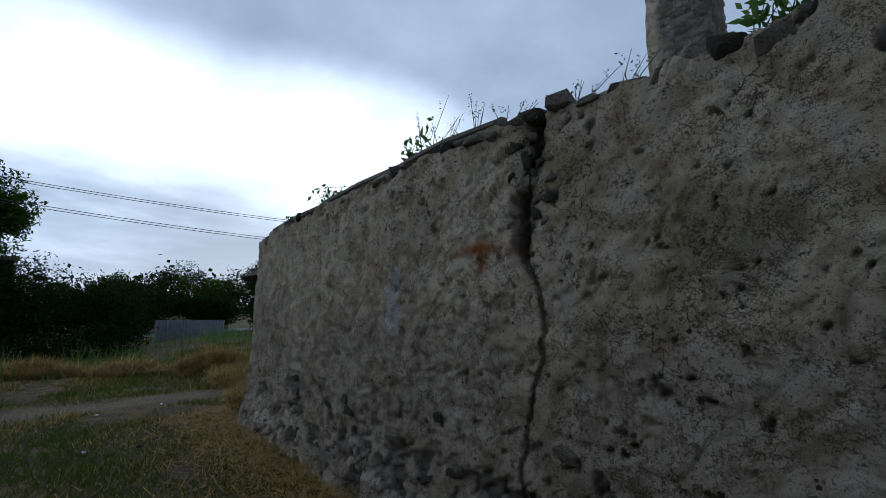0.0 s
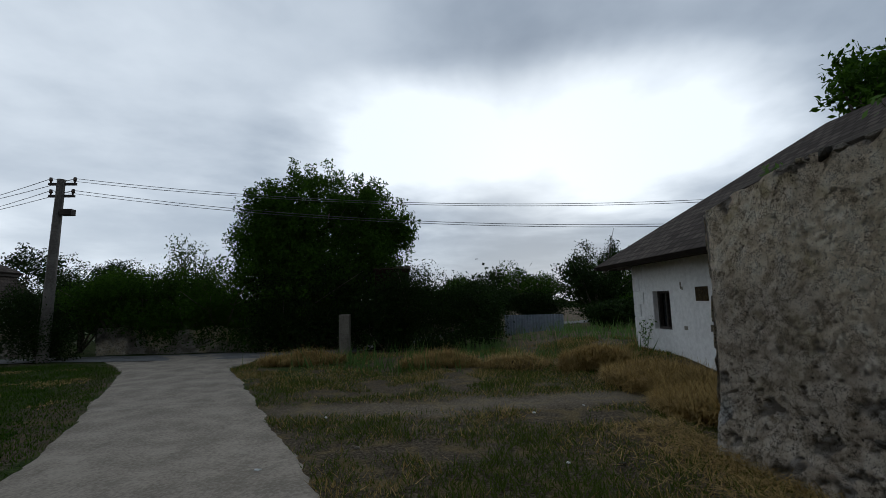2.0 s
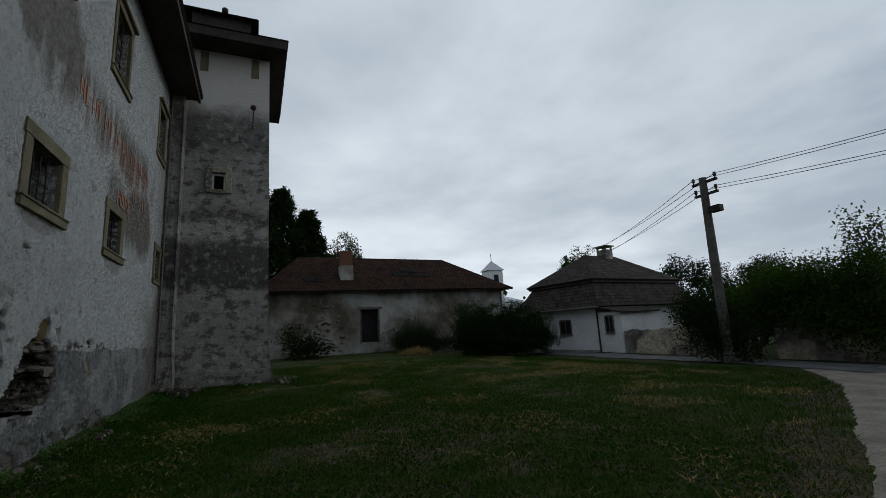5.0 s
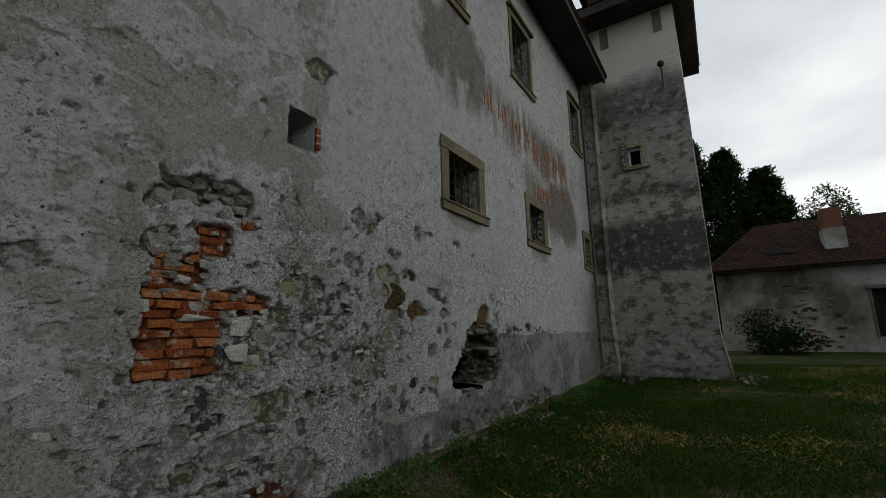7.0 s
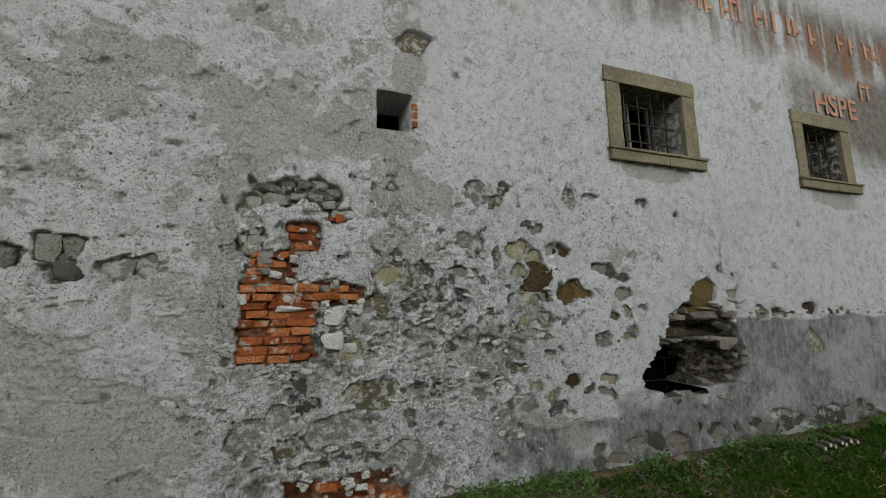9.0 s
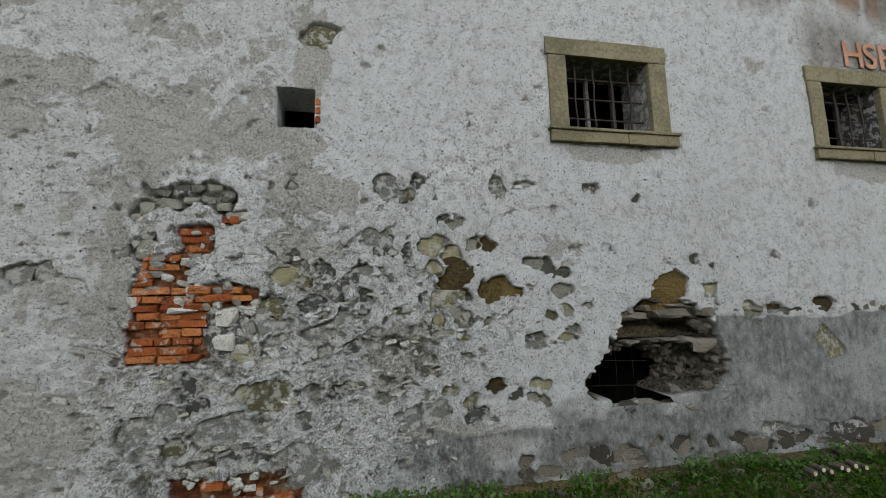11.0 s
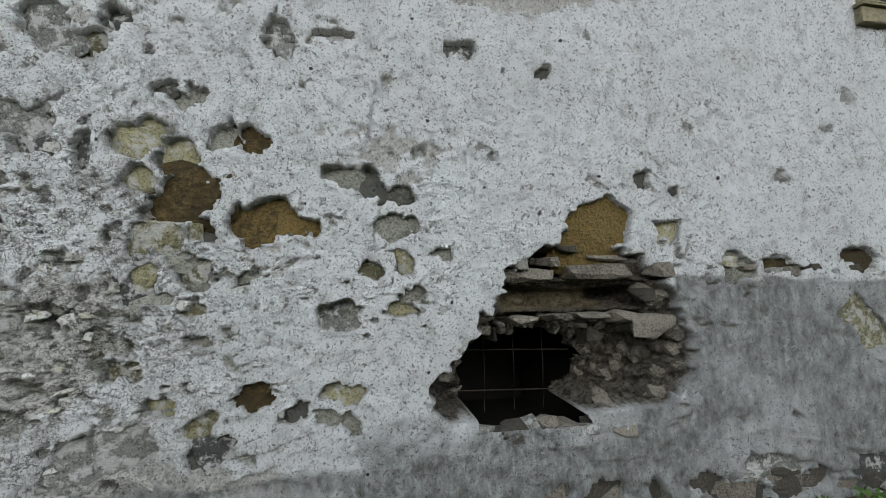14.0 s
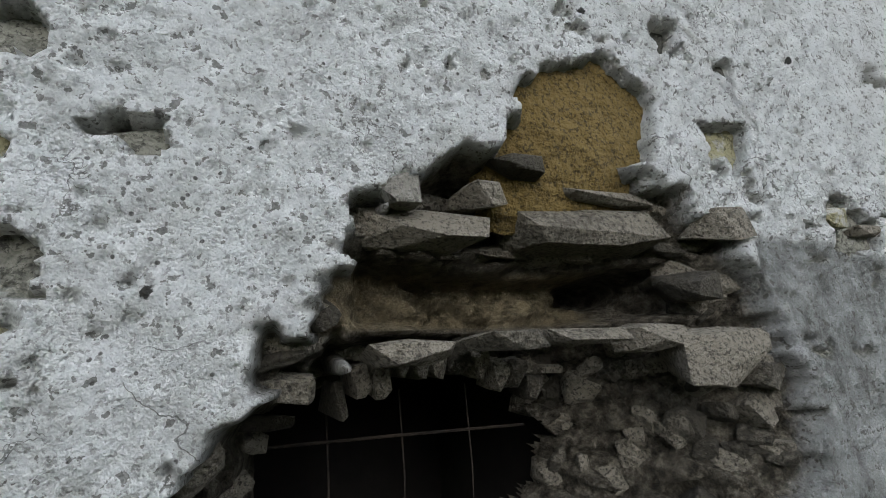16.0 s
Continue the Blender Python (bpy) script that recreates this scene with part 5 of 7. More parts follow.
slope("roof", [(27, -2.9, 4.2), (18.9, -2.9, 4.2), (23, -5.4, 6.85)], "tiles", lowh)
slope("roof", [(27, -19.0, 4.2), (27, -2.9, 4.2), (23, -5.4, 6.85), (23, -15.6, 6.75)], "tiles", lowh)
# missing tiles: black patches laid on the roof for the shade in the gaps
for y0, y1, z in ((-12.3, -11.1, 5.30), (-13.6, -12.5, 5.24), (-6.6, -5.5, 4.95), (-12.9, -11.9, 5.62)):
    x = 18.9 + (z - 4.2) * 4.1 / 2.6
    bm = bmesh.new()
    c = [(x - 0.25, y0, z - 0.13), (x - 0.2, y1, z - 0.1), (x + 0.25, y1 + 0.1, z + 0.19), (x + 0.2, y0 + 0.15, z + 0.16)]
    bm.faces.new([bm.verts.new((a, b, d + 0.03)) for a, b, d in c])
    bmesh.ops.solidify(bm, geom=bm.faces[:], thickness=0.015)
    under(lowh, part("roof_hole", bm, "dark", None, "black patch painted for the shade in a gap of missing tiles"))
ch = part("chimney", boxed(20.05, 20.7, -8.35, -7.65, 4.7, 6.75, bevel=0.02), "darkbrick", None, "brick chimney with flaking render")
under(lowh, ch)
under(ch, part("render_band", boxed(20.01, 20.74, -8.39, -7.61, 4.7, 5.85, bevel=0.03), "stained"))
ch.children[0].matrix_parent_inverse = Matrix.Identity(4)
under(lowh, part("downpipe", tube(bmesh.new(), [(19.4, -18.3, 0.4), (19.4, -18.3, 4.1)], 0.05, 8), "pole"))
rng = random.Random(9)
for k in range(46):
    yy, zz = rng.gauss(-6.7, 0.45), rng.uniform(0.6, 3.4)
    if -7.6 < yy < -5.9:
        under(lowh, stone("darkbrick" if zz < 1.6 else "rubble", (19.49, yy, zz), (0.08, rng.uniform(0.15, 0.4), rng.uniform(0.07, 0.14)), None, 0.05, rng))

# ---- hip-roofed white house across the street ----
hip = empty("hip_house", (0, 0, 0), "white cottage with a two-tier grey shingle hip roof", "house")
# built about its street corner, then turned to the street
under(hip, part("wall", boxed(0, 5.6, -8.5, 0, -0.2, 2.5), "white"))
under(hip, part("plinth", boxed(-0.03, 5.6, -8.5, 0.03, -0.2, 0.12), "stained"))
X0, X1, Y0, Y1 = -0.45, 6.05, -8.95, 0.45
a = 0.85
slope("lower_roof", [(X1, Y1, 2.38), (X0, Y1, 2.38), (X0 + a, Y1 - a, 3.78), (X1 - a, Y1 - a, 3.78)], "slate", hip)
slope("lower_roof", [(X0, Y1, 2.38), (X0, Y0, 2.38), (X0 + a, Y0 + a, 3.78), (X0 + a, Y1 - a, 3.78)], "slate", hip)
slope("lower_roof", [(X1, Y0, 2.38), (X1, Y1, 2.38), (X1 - a, Y1 - a, 3.78), (X1 - a, Y0 + a, 3.78)], "slate", hip)
slope("lower_roof", [(X0, Y0, 2.38), (X1, Y0, 2.38), (X1 - a, Y0 + a, 3.78), (X0 + a, Y0 + a, 3.78)], "slate", hip)
A0, A1, B0, B1 = X0 + a - 0.28, X1 - a + 0.28, Y0 + a - 0.28, Y1 - a + 0.28
RM, RT = (A0 + A1) / 2, 5.75
R0, R1 = B0 + (A1 - A0) / 2, B1 - (A1 - A0) / 2
slope("upper_roof", [(A1, B1, 3.92), (A0, B1, 3.92), (RM, R1, RT)], "slate", hip)
slope("upper_roof", [(A0, B1, 3.92), (A0, B0, 3.92), (RM, R0, RT), (RM, R1, RT)], "slate", hip)
slope("upper_roof", [(A0, B0, 3.92), (A1, B0, 3.92), (RM, R0, RT)], "slate", hip)
slope("upper_roof", [(A1, B0, 3.92), (A1, B1, 3.92), (RM, R1, RT), (RM, R0, RT)], "slate", hip)
under(hip, part("eave_board", boxed(A0 + 0.1, A1 - 0.1, B0 + 0.1, B1 - 0.1, 3.72, 3.84), "darkwood"))
HC = (RM - 0.35, RM + 0.35, -5.1, -4.4)
under(hip, part("chimney", boxed(*HC, 4.9, 6.15, bevel=0.02), "stained"))
under(hip, part("chimney_cap", boxed(HC[0] - 0.1, HC[1] + 0.1, HC[2] - 0.1, HC[3] + 0.1, 6.33, 6.41), "stained"))
for cxx, cyy in [(p, q) for p in (HC[0] + 0.06, HC[1] - 0.06) for q in (HC[2] + 0.06, HC[3] - 0.06)]:
    under(hip, part("cap_post", boxed(cxx - 0.05, cxx + 0.05, cyy - 0.05, cyy + 0.05, 6.15, 6.33), "stained"))


def house_window(parent, x0, x1, y, z0, z1, along="x"):
    """A small dark casement with frame, cross bar and sill, in a wall facing north or west."""
    def bx(name, a0, a1, d0, d1, zz0, zz1, mat, up):
        q = (a0, a1, y + d0, y + d1, zz0, zz1) if along == "x" else (y - d1, y - d0, a0, a1, zz0, zz1)
        return under(parent, part(name, boxed(*q), mat))
    bx("pane", x0, x1, 0.004, 0.02, z0, z1, "glass", 0)
    for q in ((x0 - 0.05, x0 + 0.02, z0, z1), (x1 - 0.02, x1 + 0.05, z0, z1), (x0 + 0.02, x1 - 0.02, z1 - 0.05, z1 + 0.03), (x0 + 0.02, x1 - 0.02, z0 - 0.02, z0 + 0.04), ((x0 + x1) / 2 - 0.02, (x0 + x1) / 2 + 0.02, z0 + 0.04, z1 - 0.05)):
        bx("window_frame", q[0], q[1], 0.0, 0.045, q[2], q[3], "wood", 0)
    bx("sill", x0 - 0.08, x1 + 0.08, 0.0, 0.09, z0 - 0.06, z0 - 0.02, "wood", 0)


house_window(hip, 1.9, 2.7, 0.0, 0.95, 1.75)
# lean-to at its side, with a small window to the street
under(hip, part("porch_wall", boxed(-1.45, -0.004, -2.6, 0.0, -0.2, 2.05), "white"))
house_window(hip, -0.95, -0.50, 0.0, 1.0, 1.85)
slope("porch_roof", [(-1.7, 0.3, 2.02), (-1.7, -2.9, 2.02), (0.0, -2.9, 2.42), (0.0, 0.3, 2.42)], "slate", hip, 0.06)
house_window(hip, -4.6, -3.9, 0.0, 1.45, 2.0, "y")
under(hip, part("downpipe", tube(bmesh.new(), [(-0.35, 0.40, 2.36), (-0.06, 0.09, 2.15), (-0.06, 0.09, 0.3), (-0.2, 0.25, 0.06)], 0.05, 8), "darkwood"))
under(hip, part("gutter", tube(bmesh.new(), [(X0 - 0.03, Y1 + 0.03, 2.33), (X1, Y1 + 0.03, 2.33)], 0.06, 8), "pole"))
hip.location = (11.78, -19.55, 0)
hip.rotation_euler = (0, 0, radians(7.8))

# ---- street walls ----
def rubble_wall(name, x0, x1, y, h, label, yb=None, mat="ruin"):
    U, V = np.meshgrid(np.linspace(0, 1, int(abs(x1 - x0) / 0.07)), np.linspace(0, 1, 22), indexing="ij")
    px = x0 + (x1 - x0) * U
    py = y + ((yb if yb is not None else y) - y) * U
    hh = h * (1 + 0.12 * fbm(px * 1.3, px * 0, 3, 9))
    pz = -0.2 + V * (hh + 0.2)
    f1, f2, tn = cells(px * 4.5, pz * 6, 33)
    py2 = py + 0.05 * smooth(f2 - f1, 0, 0.35) + 0.02 * fbm(px * 6, pz * 6, 2, 4)
    w = sheet(name, np.stack([px, py2, pz], -1), mat, attrs={"bare": smooth(fbm(px, pz, 3, 2), -0.2, 0.2), "tone": tn}, flip=True)
    tagged(w, label, "wall", kind="structure")
    bm = bmesh.new()
    n = 12
    for i in range(n):
        xa, xb = x0 + (x1 - x0) * i / n, x0 + (x1 - x0) * (i + 1) / n
        ya = y + ((yb if yb is not None else y) - y) * (i + 0.5) / n
        box(bm, min(xa, xb), max(xa, xb), ya - 0.4, ya - 0.03, -0.2, h * 0.9)
    tagged(part("wall_core", bm, "rubble"), "rubble core of the street wall", "wall", kind="structure")


rubble_wall("wall_street", -7.0, 3.0, -18.75, 0.95, "low rubble street wall overgrown with vines", -19.2)
rubble_wall("wall_yard", 5.2, 10.33, -19.2, 1.15, "low patchy rendered yard wall", -19.85, "ruin")
tagged(part("gatepost", boxed(-6.86, -6.50, -17.0, -16.6, -0.2, 1.34, bevel=0.03), "rubble"), "short weathered masonry gatepost", "post")
shed = empty("shed", (-8.4, -18.2, 0), "small dark shed with a brick gable among bushes", "shed")
under(shed, part("wall", boxed(-8.9, -7.6, -19.6, -18.0, -0.2, 2.9), "tiles"))
slope("roof", [(-8.95, -17.95, 2.85), (-7.55, -17.95, 2.85), (-7.55, -19.7, 3.1), (-8.95, -19.7, 3.1)], "tiles", shed)

# ---- white house behind the ruin ----
wh = empty("white_house", (-15.0, -11, 0.4), "white cottage with a steep grey shingle roof and peeling paint", "house")
for q in ((-12.9, -11.98, -0.2, 2.55), (-11.26, -9.62, -0.2, 2.55), (-11.98, -11.26, -0.2, 0.88), (-11.98, -11.26, 1.80, 2.55), (-8.9, 0.3, -0.2, 2.55), (-9.62, -8.9, -0.2, 0.88), (-9.62, -8.9, 1.8, 2.55)):
    under(wh, part("wall", boxed(-15.4, -15.0, q[0], q[1], q[2], q[3]), "white"))
under(wh, part("wall", boxed(-21.5, -15.4, -12.9, -12.5, -0.2, 2.55), "white"))
for y0, y1 in ((-11.98, -11.26), (-9.62, -8.9)):
    under(wh, part("pane", boxed(-15.25, -15.22, y0, y1, 0.88, 1.80), "glass"))
    for q in ((y0, y0 + 0.06, 0.88, 1.80), (y1 - 0.06, y1, 0.88, 1.80), (y0 + 0.06, y1 - 0.06, 1.74, 1.80), (y0 + 0.06, y1 - 0.06, 0.88, 0.94), ((y0 + y1) / 2 - 0.03, (y0 + y1) / 2 + 0.03, 0.94, 1.74)):
        under(wh, part("window_frame", boxed(-15.2, -15.12, *q), "darkwood"))
under(wh, part("render_patch", boxed(-15.01, -14.99, -10.3, -9.9, 1.55, 1.85), "stone_ochre", None, "bare ochre patch in the paint"))
under(wh, part("soffit", boxed(-15.3, -14.45, -13.6, -3.0, 2.50, 2.56), "darkwood"))
slope("roof", [(-14.35, -13.9, 2.55), (-14.35, 0.5, 2.55), (-18.5, 0.5, 5.5), (-18.5, -10.3, 5.5)], "slate", wh)
slope("roof", [(-22.6, -13.9, 2.55), (-14.35, -13.9, 2.55), (-18.5, -10.3, 5.5)], "slate", wh)
slope("roof", [(-22.6, 0.5, 2.55), (-22.6, -13.9, 2.55), (-18.5, -10.3, 5.5), (-18.5, 0.5, 5.5)], "slate", wh)
for k in range(6):
    z = 0.5 + 0.33 * k
    under(wh, part("quoin", boxed(-15.0, -14.975, -12.9, -12.9 + (0.5 if k % 2 else 0.32), z, z + 0.31, bevel=0.008), "white"))
rng = random.Random(3)
for k in range(26):
    yy = rng.uniform(-10.9, -9.2)
    zz = 0.9 + rng.random() * 1.5
    bmx = boxed(-15.004, -14.992, yy, yy + rng.uniform(0.03, 0.14), zz, zz + rng.uniform(0.04, 0.2))
    if rng.random() < 0.45:
        under(wh, part("paint_scab", bmx, "stained"))
    else:
        bmx.free()

pu, pz = np.meshgrid(np.linspace(0, 2 * math.pi, 90), np.linspace(4.2, 7.4, 120), indexing="ij")
sq = 0.47 / np.maximum(np.abs(np.cos(pu)), np.abs(np.sin(pu))) ** 0.9
p1, p2, pt = cells(pu * 4, pz * 7, 7)
sq = sq + 0.03 * fbm(pu * 4, pz * 5, 3, 5) + 0.035 * smooth(p2 - p1, 0, 0.3) * smooth(np.sin(pu + 0.4) + 0.3 * fbm(pu * 3, pz * 3, 2, 8), -0.3, 0.1)
under(wh, sheet("chimney", np.stack([-17.75 + sq * np.cos(pu), -1.9 + sq * np.sin(pu), pz], -1), "ruin", attrs={"bare": 0.9 * smooth(np.sin(pu + 0.4), -0.3, 0.1), "tone": pt}))
tagged(wh.children[-1], "broad rubble chimney with lichen and peeling render")

# ---- church far off ----
chu = empty("church", (68, -45.5, 0), "distant white church tower with a pale pyramid roof", "church")
under(chu, part("tower", boxed(66.6, 69.6, -47.0, -44.0, 0, 12.5), "white"))
bm = bmesh.new()
bmesh.ops.create_cone(bm, cap_ends=True, segments=4, radius1=2.5, radius2=0.05, depth=2.0, matrix=pose(68.1, -45.5, 13.5, 0, 0, 45))
under(chu, part("spire", bm, "zinc"))
under(chu, part("cross", tube(bmesh.new(), [(68.1, -45.5, 14.4), (68.1, -45.5, 16.0)], 0.06, 6), "iron"))
under(chu, part("belfry_window", boxed(66.55, 66.62, -46.0, -45.0, 9.6, 11.6), "dark"))
bm = boxed(66, 78, -52, -46.8, 0, 6.0)
under(chu, part("nave", bm, "white"))
slope("nave_roof", [(65.6, -46.4, 5.9), (65.6, -53, 5.9), (78, -49.6, 9.2), (78, -46.4, 7.0)], "zinc", chu)

# ---- pole and wires ----
pole = empty("power_pole", (3.3, -17.2, 0), "grey wooden power pole with crossarms and insulators", "pole")
under(pole, part("post", tube(bmesh.new(), [(3.35, -17.2, -0.2), (3.3, -17.2, 3), (3.22, -17.2, 6.3)], [0.17, 0.15, 0.12], 12), "pole"))
TIPS = []
for z, l in ((6.15, 0.45), (5.72, 0.42)):
    under(pole, part("crossarm", boxed(3.22 - l, 3.22 + l, -17.32, -17.22, z - 0.04, z + 0.04), "darkwood"))
    for s in (-1, 1):
        x = 3.22 + s * (l - 0.05)
        TIPS.append((x, -17.27, z + 0.2))
        under(pole, part("insulator", tube(bmesh.new(), [(x, -17.27, z + 0.03), (x, -17.27, z + 0.1), (x, -17.27, z + 0.14), (x, -17.27, z + 0.24)], [0.02, 0.03, 0.06, 0.045], 8), "ceramic"))
under(pole, part("switch_box", boxed(2.72, 3.1, -17.3, -17.05, 5.0, 5.22, bevel=0.02), "iron"))
for n, (x, y, z) in enumerate(TIPS):
    for end, sag in (((-27.0, -14.6, 5.3 - 0.12 * (n % 2) - 0.95 * (n // 2)), 0.85), ((26.0, -29.5, 7.5 - 0.3 * n), 0.5)):
        p = [Vector((x, y, z)).lerp(Vector(end), k / 16) - Vector((0, 0, sag * 4 * (k / 16) * (1 - k / 16))) for k in range(17)]
        tagged(part("power_line", tube(bmesh.new(), p, 0.011, 5), "wire"), "thin sagging overhead power line", "cable", "overhead power lines")
far_pole = empty("power_pole", (-27.0, -14.6, 0), "distant power pole carrying the street lines", "pole")
under(far_pole, part("post", tube(bmesh.new(), [(-27, -14.6, -0.2), (-27, -14.6, 5.6)], 0.14, 10), "pole"))
far_pole2 = empty("power_pole", (26.0, -29.5, 0), "distant power pole carrying the street lines", "pole")
under(far_pole2, part("post", tube(bmesh.new(), [(26, -29.5, -0.2), (26, -29.5, 7.8)], 0.14, 10), "pole"))
# sheet fence by the garden
fence = empty("sheet_fence", (-14.6, -21.0, 0), "grey corrugated sheet fence in the overgrown garden", "fence")
FU, FV = np.meshgrid(np.linspace(0, 1, 160), np.linspace(0, 1, 2), indexing="ij")
under(fence, sheet("sheet", np.stack([-15.7 + 2.5 * FU, -20.65 - 0.75 * FU + 0.03 * np.sin(FU * 130), -0.1 + 1.12 * FV], -1), "fence", flip=True))

# ---- plants ----
def leaf_cloud(pts, size, rng, droop=0.3, aspect=0.45):
    """Many small pointed leaves at the given points, as arrays."""
    n = len(pts)
    d = rng.normal(size=(n, 3))
    d[:, 2] -= droop
    d /= np.linalg.norm(d, axis=1)[:, None]
    s = np.cross(d, rng.normal(size=(n, 3)))
    s /= np.linalg.norm(s, axis=1)[:, None] + 1e-9
    l = size * rng.uniform(0.6, 1.3, (n, 1))
    v = np.stack([pts - d * l * 0.5, pts + s * l * aspect * 0.5, pts + d * l * 0.5, pts - s * l * aspect * 0.5], 1).reshape(-1, 3)
    return v, np.arange(4 * n).reshape(n, 4)


def clump_points(lobes, n, rng, clump=0.28, gaps=0.35):
    """Points in clumps over the skins of ellipsoid lobes (x, y, z, rx, ry, rz)."""
    out = []
    vol = np.array([l[3] * l[4] + l[4] * l[5] + l[3] * l[5] for l in lobes])
    for lobe, share in zip(lobes, vol / vol.sum()):
        m = int(n * share)
        k = max(6, m // 55)
        u = rng.normal(size=(k, 3))
        u /= np.linalg.norm(u, axis=1)[:, None]
        r = 1.0 - np.abs(rng.normal(0, 0.28, (k, 1))) + gaps * 0.25 * rng.normal(size=(k, 1))
        c = np.array(lobe[:3]) + u * r * np.array(lobe[3:])
        c[: k // 3] = np.array(lobe[:3]) + u[: k // 3] * rng.uniform(0.2, 0.8, (k // 3, 1)) * np.array(lobe[3:])
        p = c[rng.integers(0, k, m)] + np.clip(rng.normal(0, clump, (m, 3)), -1.6 * clump, 1.6 * clump) * np.array(lobe[3:]) / max(lobe[3:])
        out.append(p)
    return np.concatenate(out)


def shrub(name, at, lobes, n, leaf, material, label, category, seed, trunk=True, clump=0.28, group=""):
    """A tree or bush: tapered trunk and limbs, and a crown of clumped leaves. Lobes are relative to its foot."""
    rng = np.random.default_rng(seed)
    at = Vector((at[0], at[1], float(height(at[0], at[1])) - 0.03))
    top = empty(name, at, label, category, group)
    bm = bmesh.new()
    hi = max(l[2] for l in lobes)
    r0 = 0.035 * hi + 0.02
    if trunk:
        tube(bm, [(0, 0, -0.1), (0.04, 0.02, hi * 0.3), (0.0, 0.05, hi * 0.75)], [r0 * 1.3, r0, r0 * 0.45], 9)
    for l in lobes:
        tube(bm, [(0, 0, hi * 0.12 if trunk else 0.0), (l[0] * 0.5, l[1] * 0.5, l[2] * 0.6), (l[0], l[1], l[2])], [r0 * 0.6, r0 * 0.35, r0 * 0.12], 6)
        for _ in range(4):
            u = rng.normal(size=3) * 0.5
            tube(bm, [(l[0] * 0.6, l[1] * 0.6, l[2] * 0.75), (l[0] + u[0] * l[3], l[1] + u[1] * l[4], l[2] + u[2] * l[5])], [r0 * 0.25, r0 * 0.07], 5)
    part("trunk" if trunk else "stems", bm, "bark", top)
    v, f = leaf_cloud(clump_points(lobes, n, rng, clump), leaf, rng)
    v[:, 2] = np.maximum(v[:, 2], 0.02)
    from_arrays("crown", v, f, material, top, shade=False)
    return top


def blob(rng, n, spread, low, high, r):
    return [(rng.uniform(-spread, spread), rng.uniform(-spread, spread) * 0.7, rng.uniform(low, high), r * rng.uniform(0.7, 1.2), r * rng.uniform(0.7, 1.2), r * rng.uniform(0.6, 1.0)) for _ in range(n)]


R = random.Random(4)
shrub("walnut_tree", (-5.2, -20.0), [(0.0, 0.2, 5.6, 2.3, 2.0, 1.9), (2.0, 0.1, 5.7, 1.25, 1.2, 1.3), (-2.0, 0, 5.2, 1.5, 1.4, 1.6), (1.7, 0.6, 3.6, 1.9, 1.6, 1.6), (-1.9, 0.4, 3.4, 1.7, 1.6, 1.7), (0.1, 0.9, 2.7, 2.2, 1.5, 1.8), (2.5, 0.4, 4.5, 1.0, 1.0, 1.0), (-3.2, 0.3, 4.6, 0.9, 0.9, 0.9)], 115000, 0.13, "leaf", "large dense dark green walnut tree beside the street", "tree", 1, clump=0.15)
shrub("elder_bush", (-4.9, -18.2), [(0, 0, 2.0, 1.9, 0.8, 1.6), (-1.2, 0, 1.3, 1.4, 0.8, 1.2), (1.1, 0.1, 1.0, 1.0, 0.7, 0.9), (0.0, 0.3, 0.8, 2.0, 0.7, 0.7)], 22000, 0.11, "leaf_dark", "dark overgrown elder bush over the street wall", "bush", 2, False)
shrub("elder_bush", (-9.7, -17.6), [(0, 0, 1.7, 1.6, 1.0, 1.3), (-1.6, 0, 1.2, 1.2, 1.0, 1.2), (1.3, 0, 1.6, 1.0, 1.0, 1.3), (0, 0.6, 0.7, 2.4, 0.9, 0.8)], 28000, 0.10, "leaf_dark", "dense black-green shrub beside the shed", "bush", 3, False)
shrub("elder_bush", (-8.0, -17.5), [(0, 0, 1.5, 1.1, 0.6, 1.4), (0.9, 0, 0.9, 0.8, 0.5, 0.9), (-0.9, 0, 1.6, 0.9, 0.6, 1.3)], 12000, 0.10, "leaf_dark", "dark shrub growing over the shed", "bush", 5, False)
shrub("elder_bush", (-11.5, -18.6), [(0, 0, 1.4, 0.9, 0.9, 1.1), (-0.4, 0, 1.0, 0.7, 0.8, 0.9)], 9000, 0.10, "leaf_dark", "dark shrub on the garden's edge", "bush", 6, False)
shrub("elder_bush", (-6.6, -19.4), [(0, 0, 1.7, 1.6, 0.9, 1.6), (1.2, 0, 1.2, 1.2, 0.8, 1.2)], 12000, 0.12, "leaf_dark", "dark shrub under the walnut tree", "bush", 7, False)
for n, (x, y, h) in enumerate(((-20.0, -27, 4.4), (-24.5, -26, 4.6), (-17.0, -31, 3.4), (-13.0, -30, 3.0), (-28.5, -26, 4.4))):
    shrub("garden_tree", (x, y), [(R.uniform(-1.4, 1.4), R.uniform(-0.8, 0.8), h * R.uniform(0.25, 0.8), 1.5, 1.0, h * 0.24) for _ in range(7)], 13000, 0.15, "leaf_dark", "dark leafy tree in the overgrown garden", "tree", 110 + n, group="trees behind the garden")
for n, x in enumerate((4.6, 5.8, 7.0)):
    shrub("vine_bush", (x, -20.6 - 0.3 * n), blob(R, 5, 0.8, 0.9, 2.3, 0.8), 6000, 0.11, "leaf_dark", "dark hedge behind the yard wall", "bush", 120 + n, False, group="bushes along the street wall")
shrub("young_tree", (0.0, -20.4), [(0, 0, 3.3, 0.9, 0.7, 1.0), (0.7, 0, 3.9, 0.5, 0.5, 0.6), (-0.6, 0, 3.0, 0.7, 0.6, 0.8), (0.2, 0, 2.2, 1.1, 0.8, 0.7)], 2600, 0.13, "leaf_pale", "thin airy young tree behind the street wall", "tree", 4)
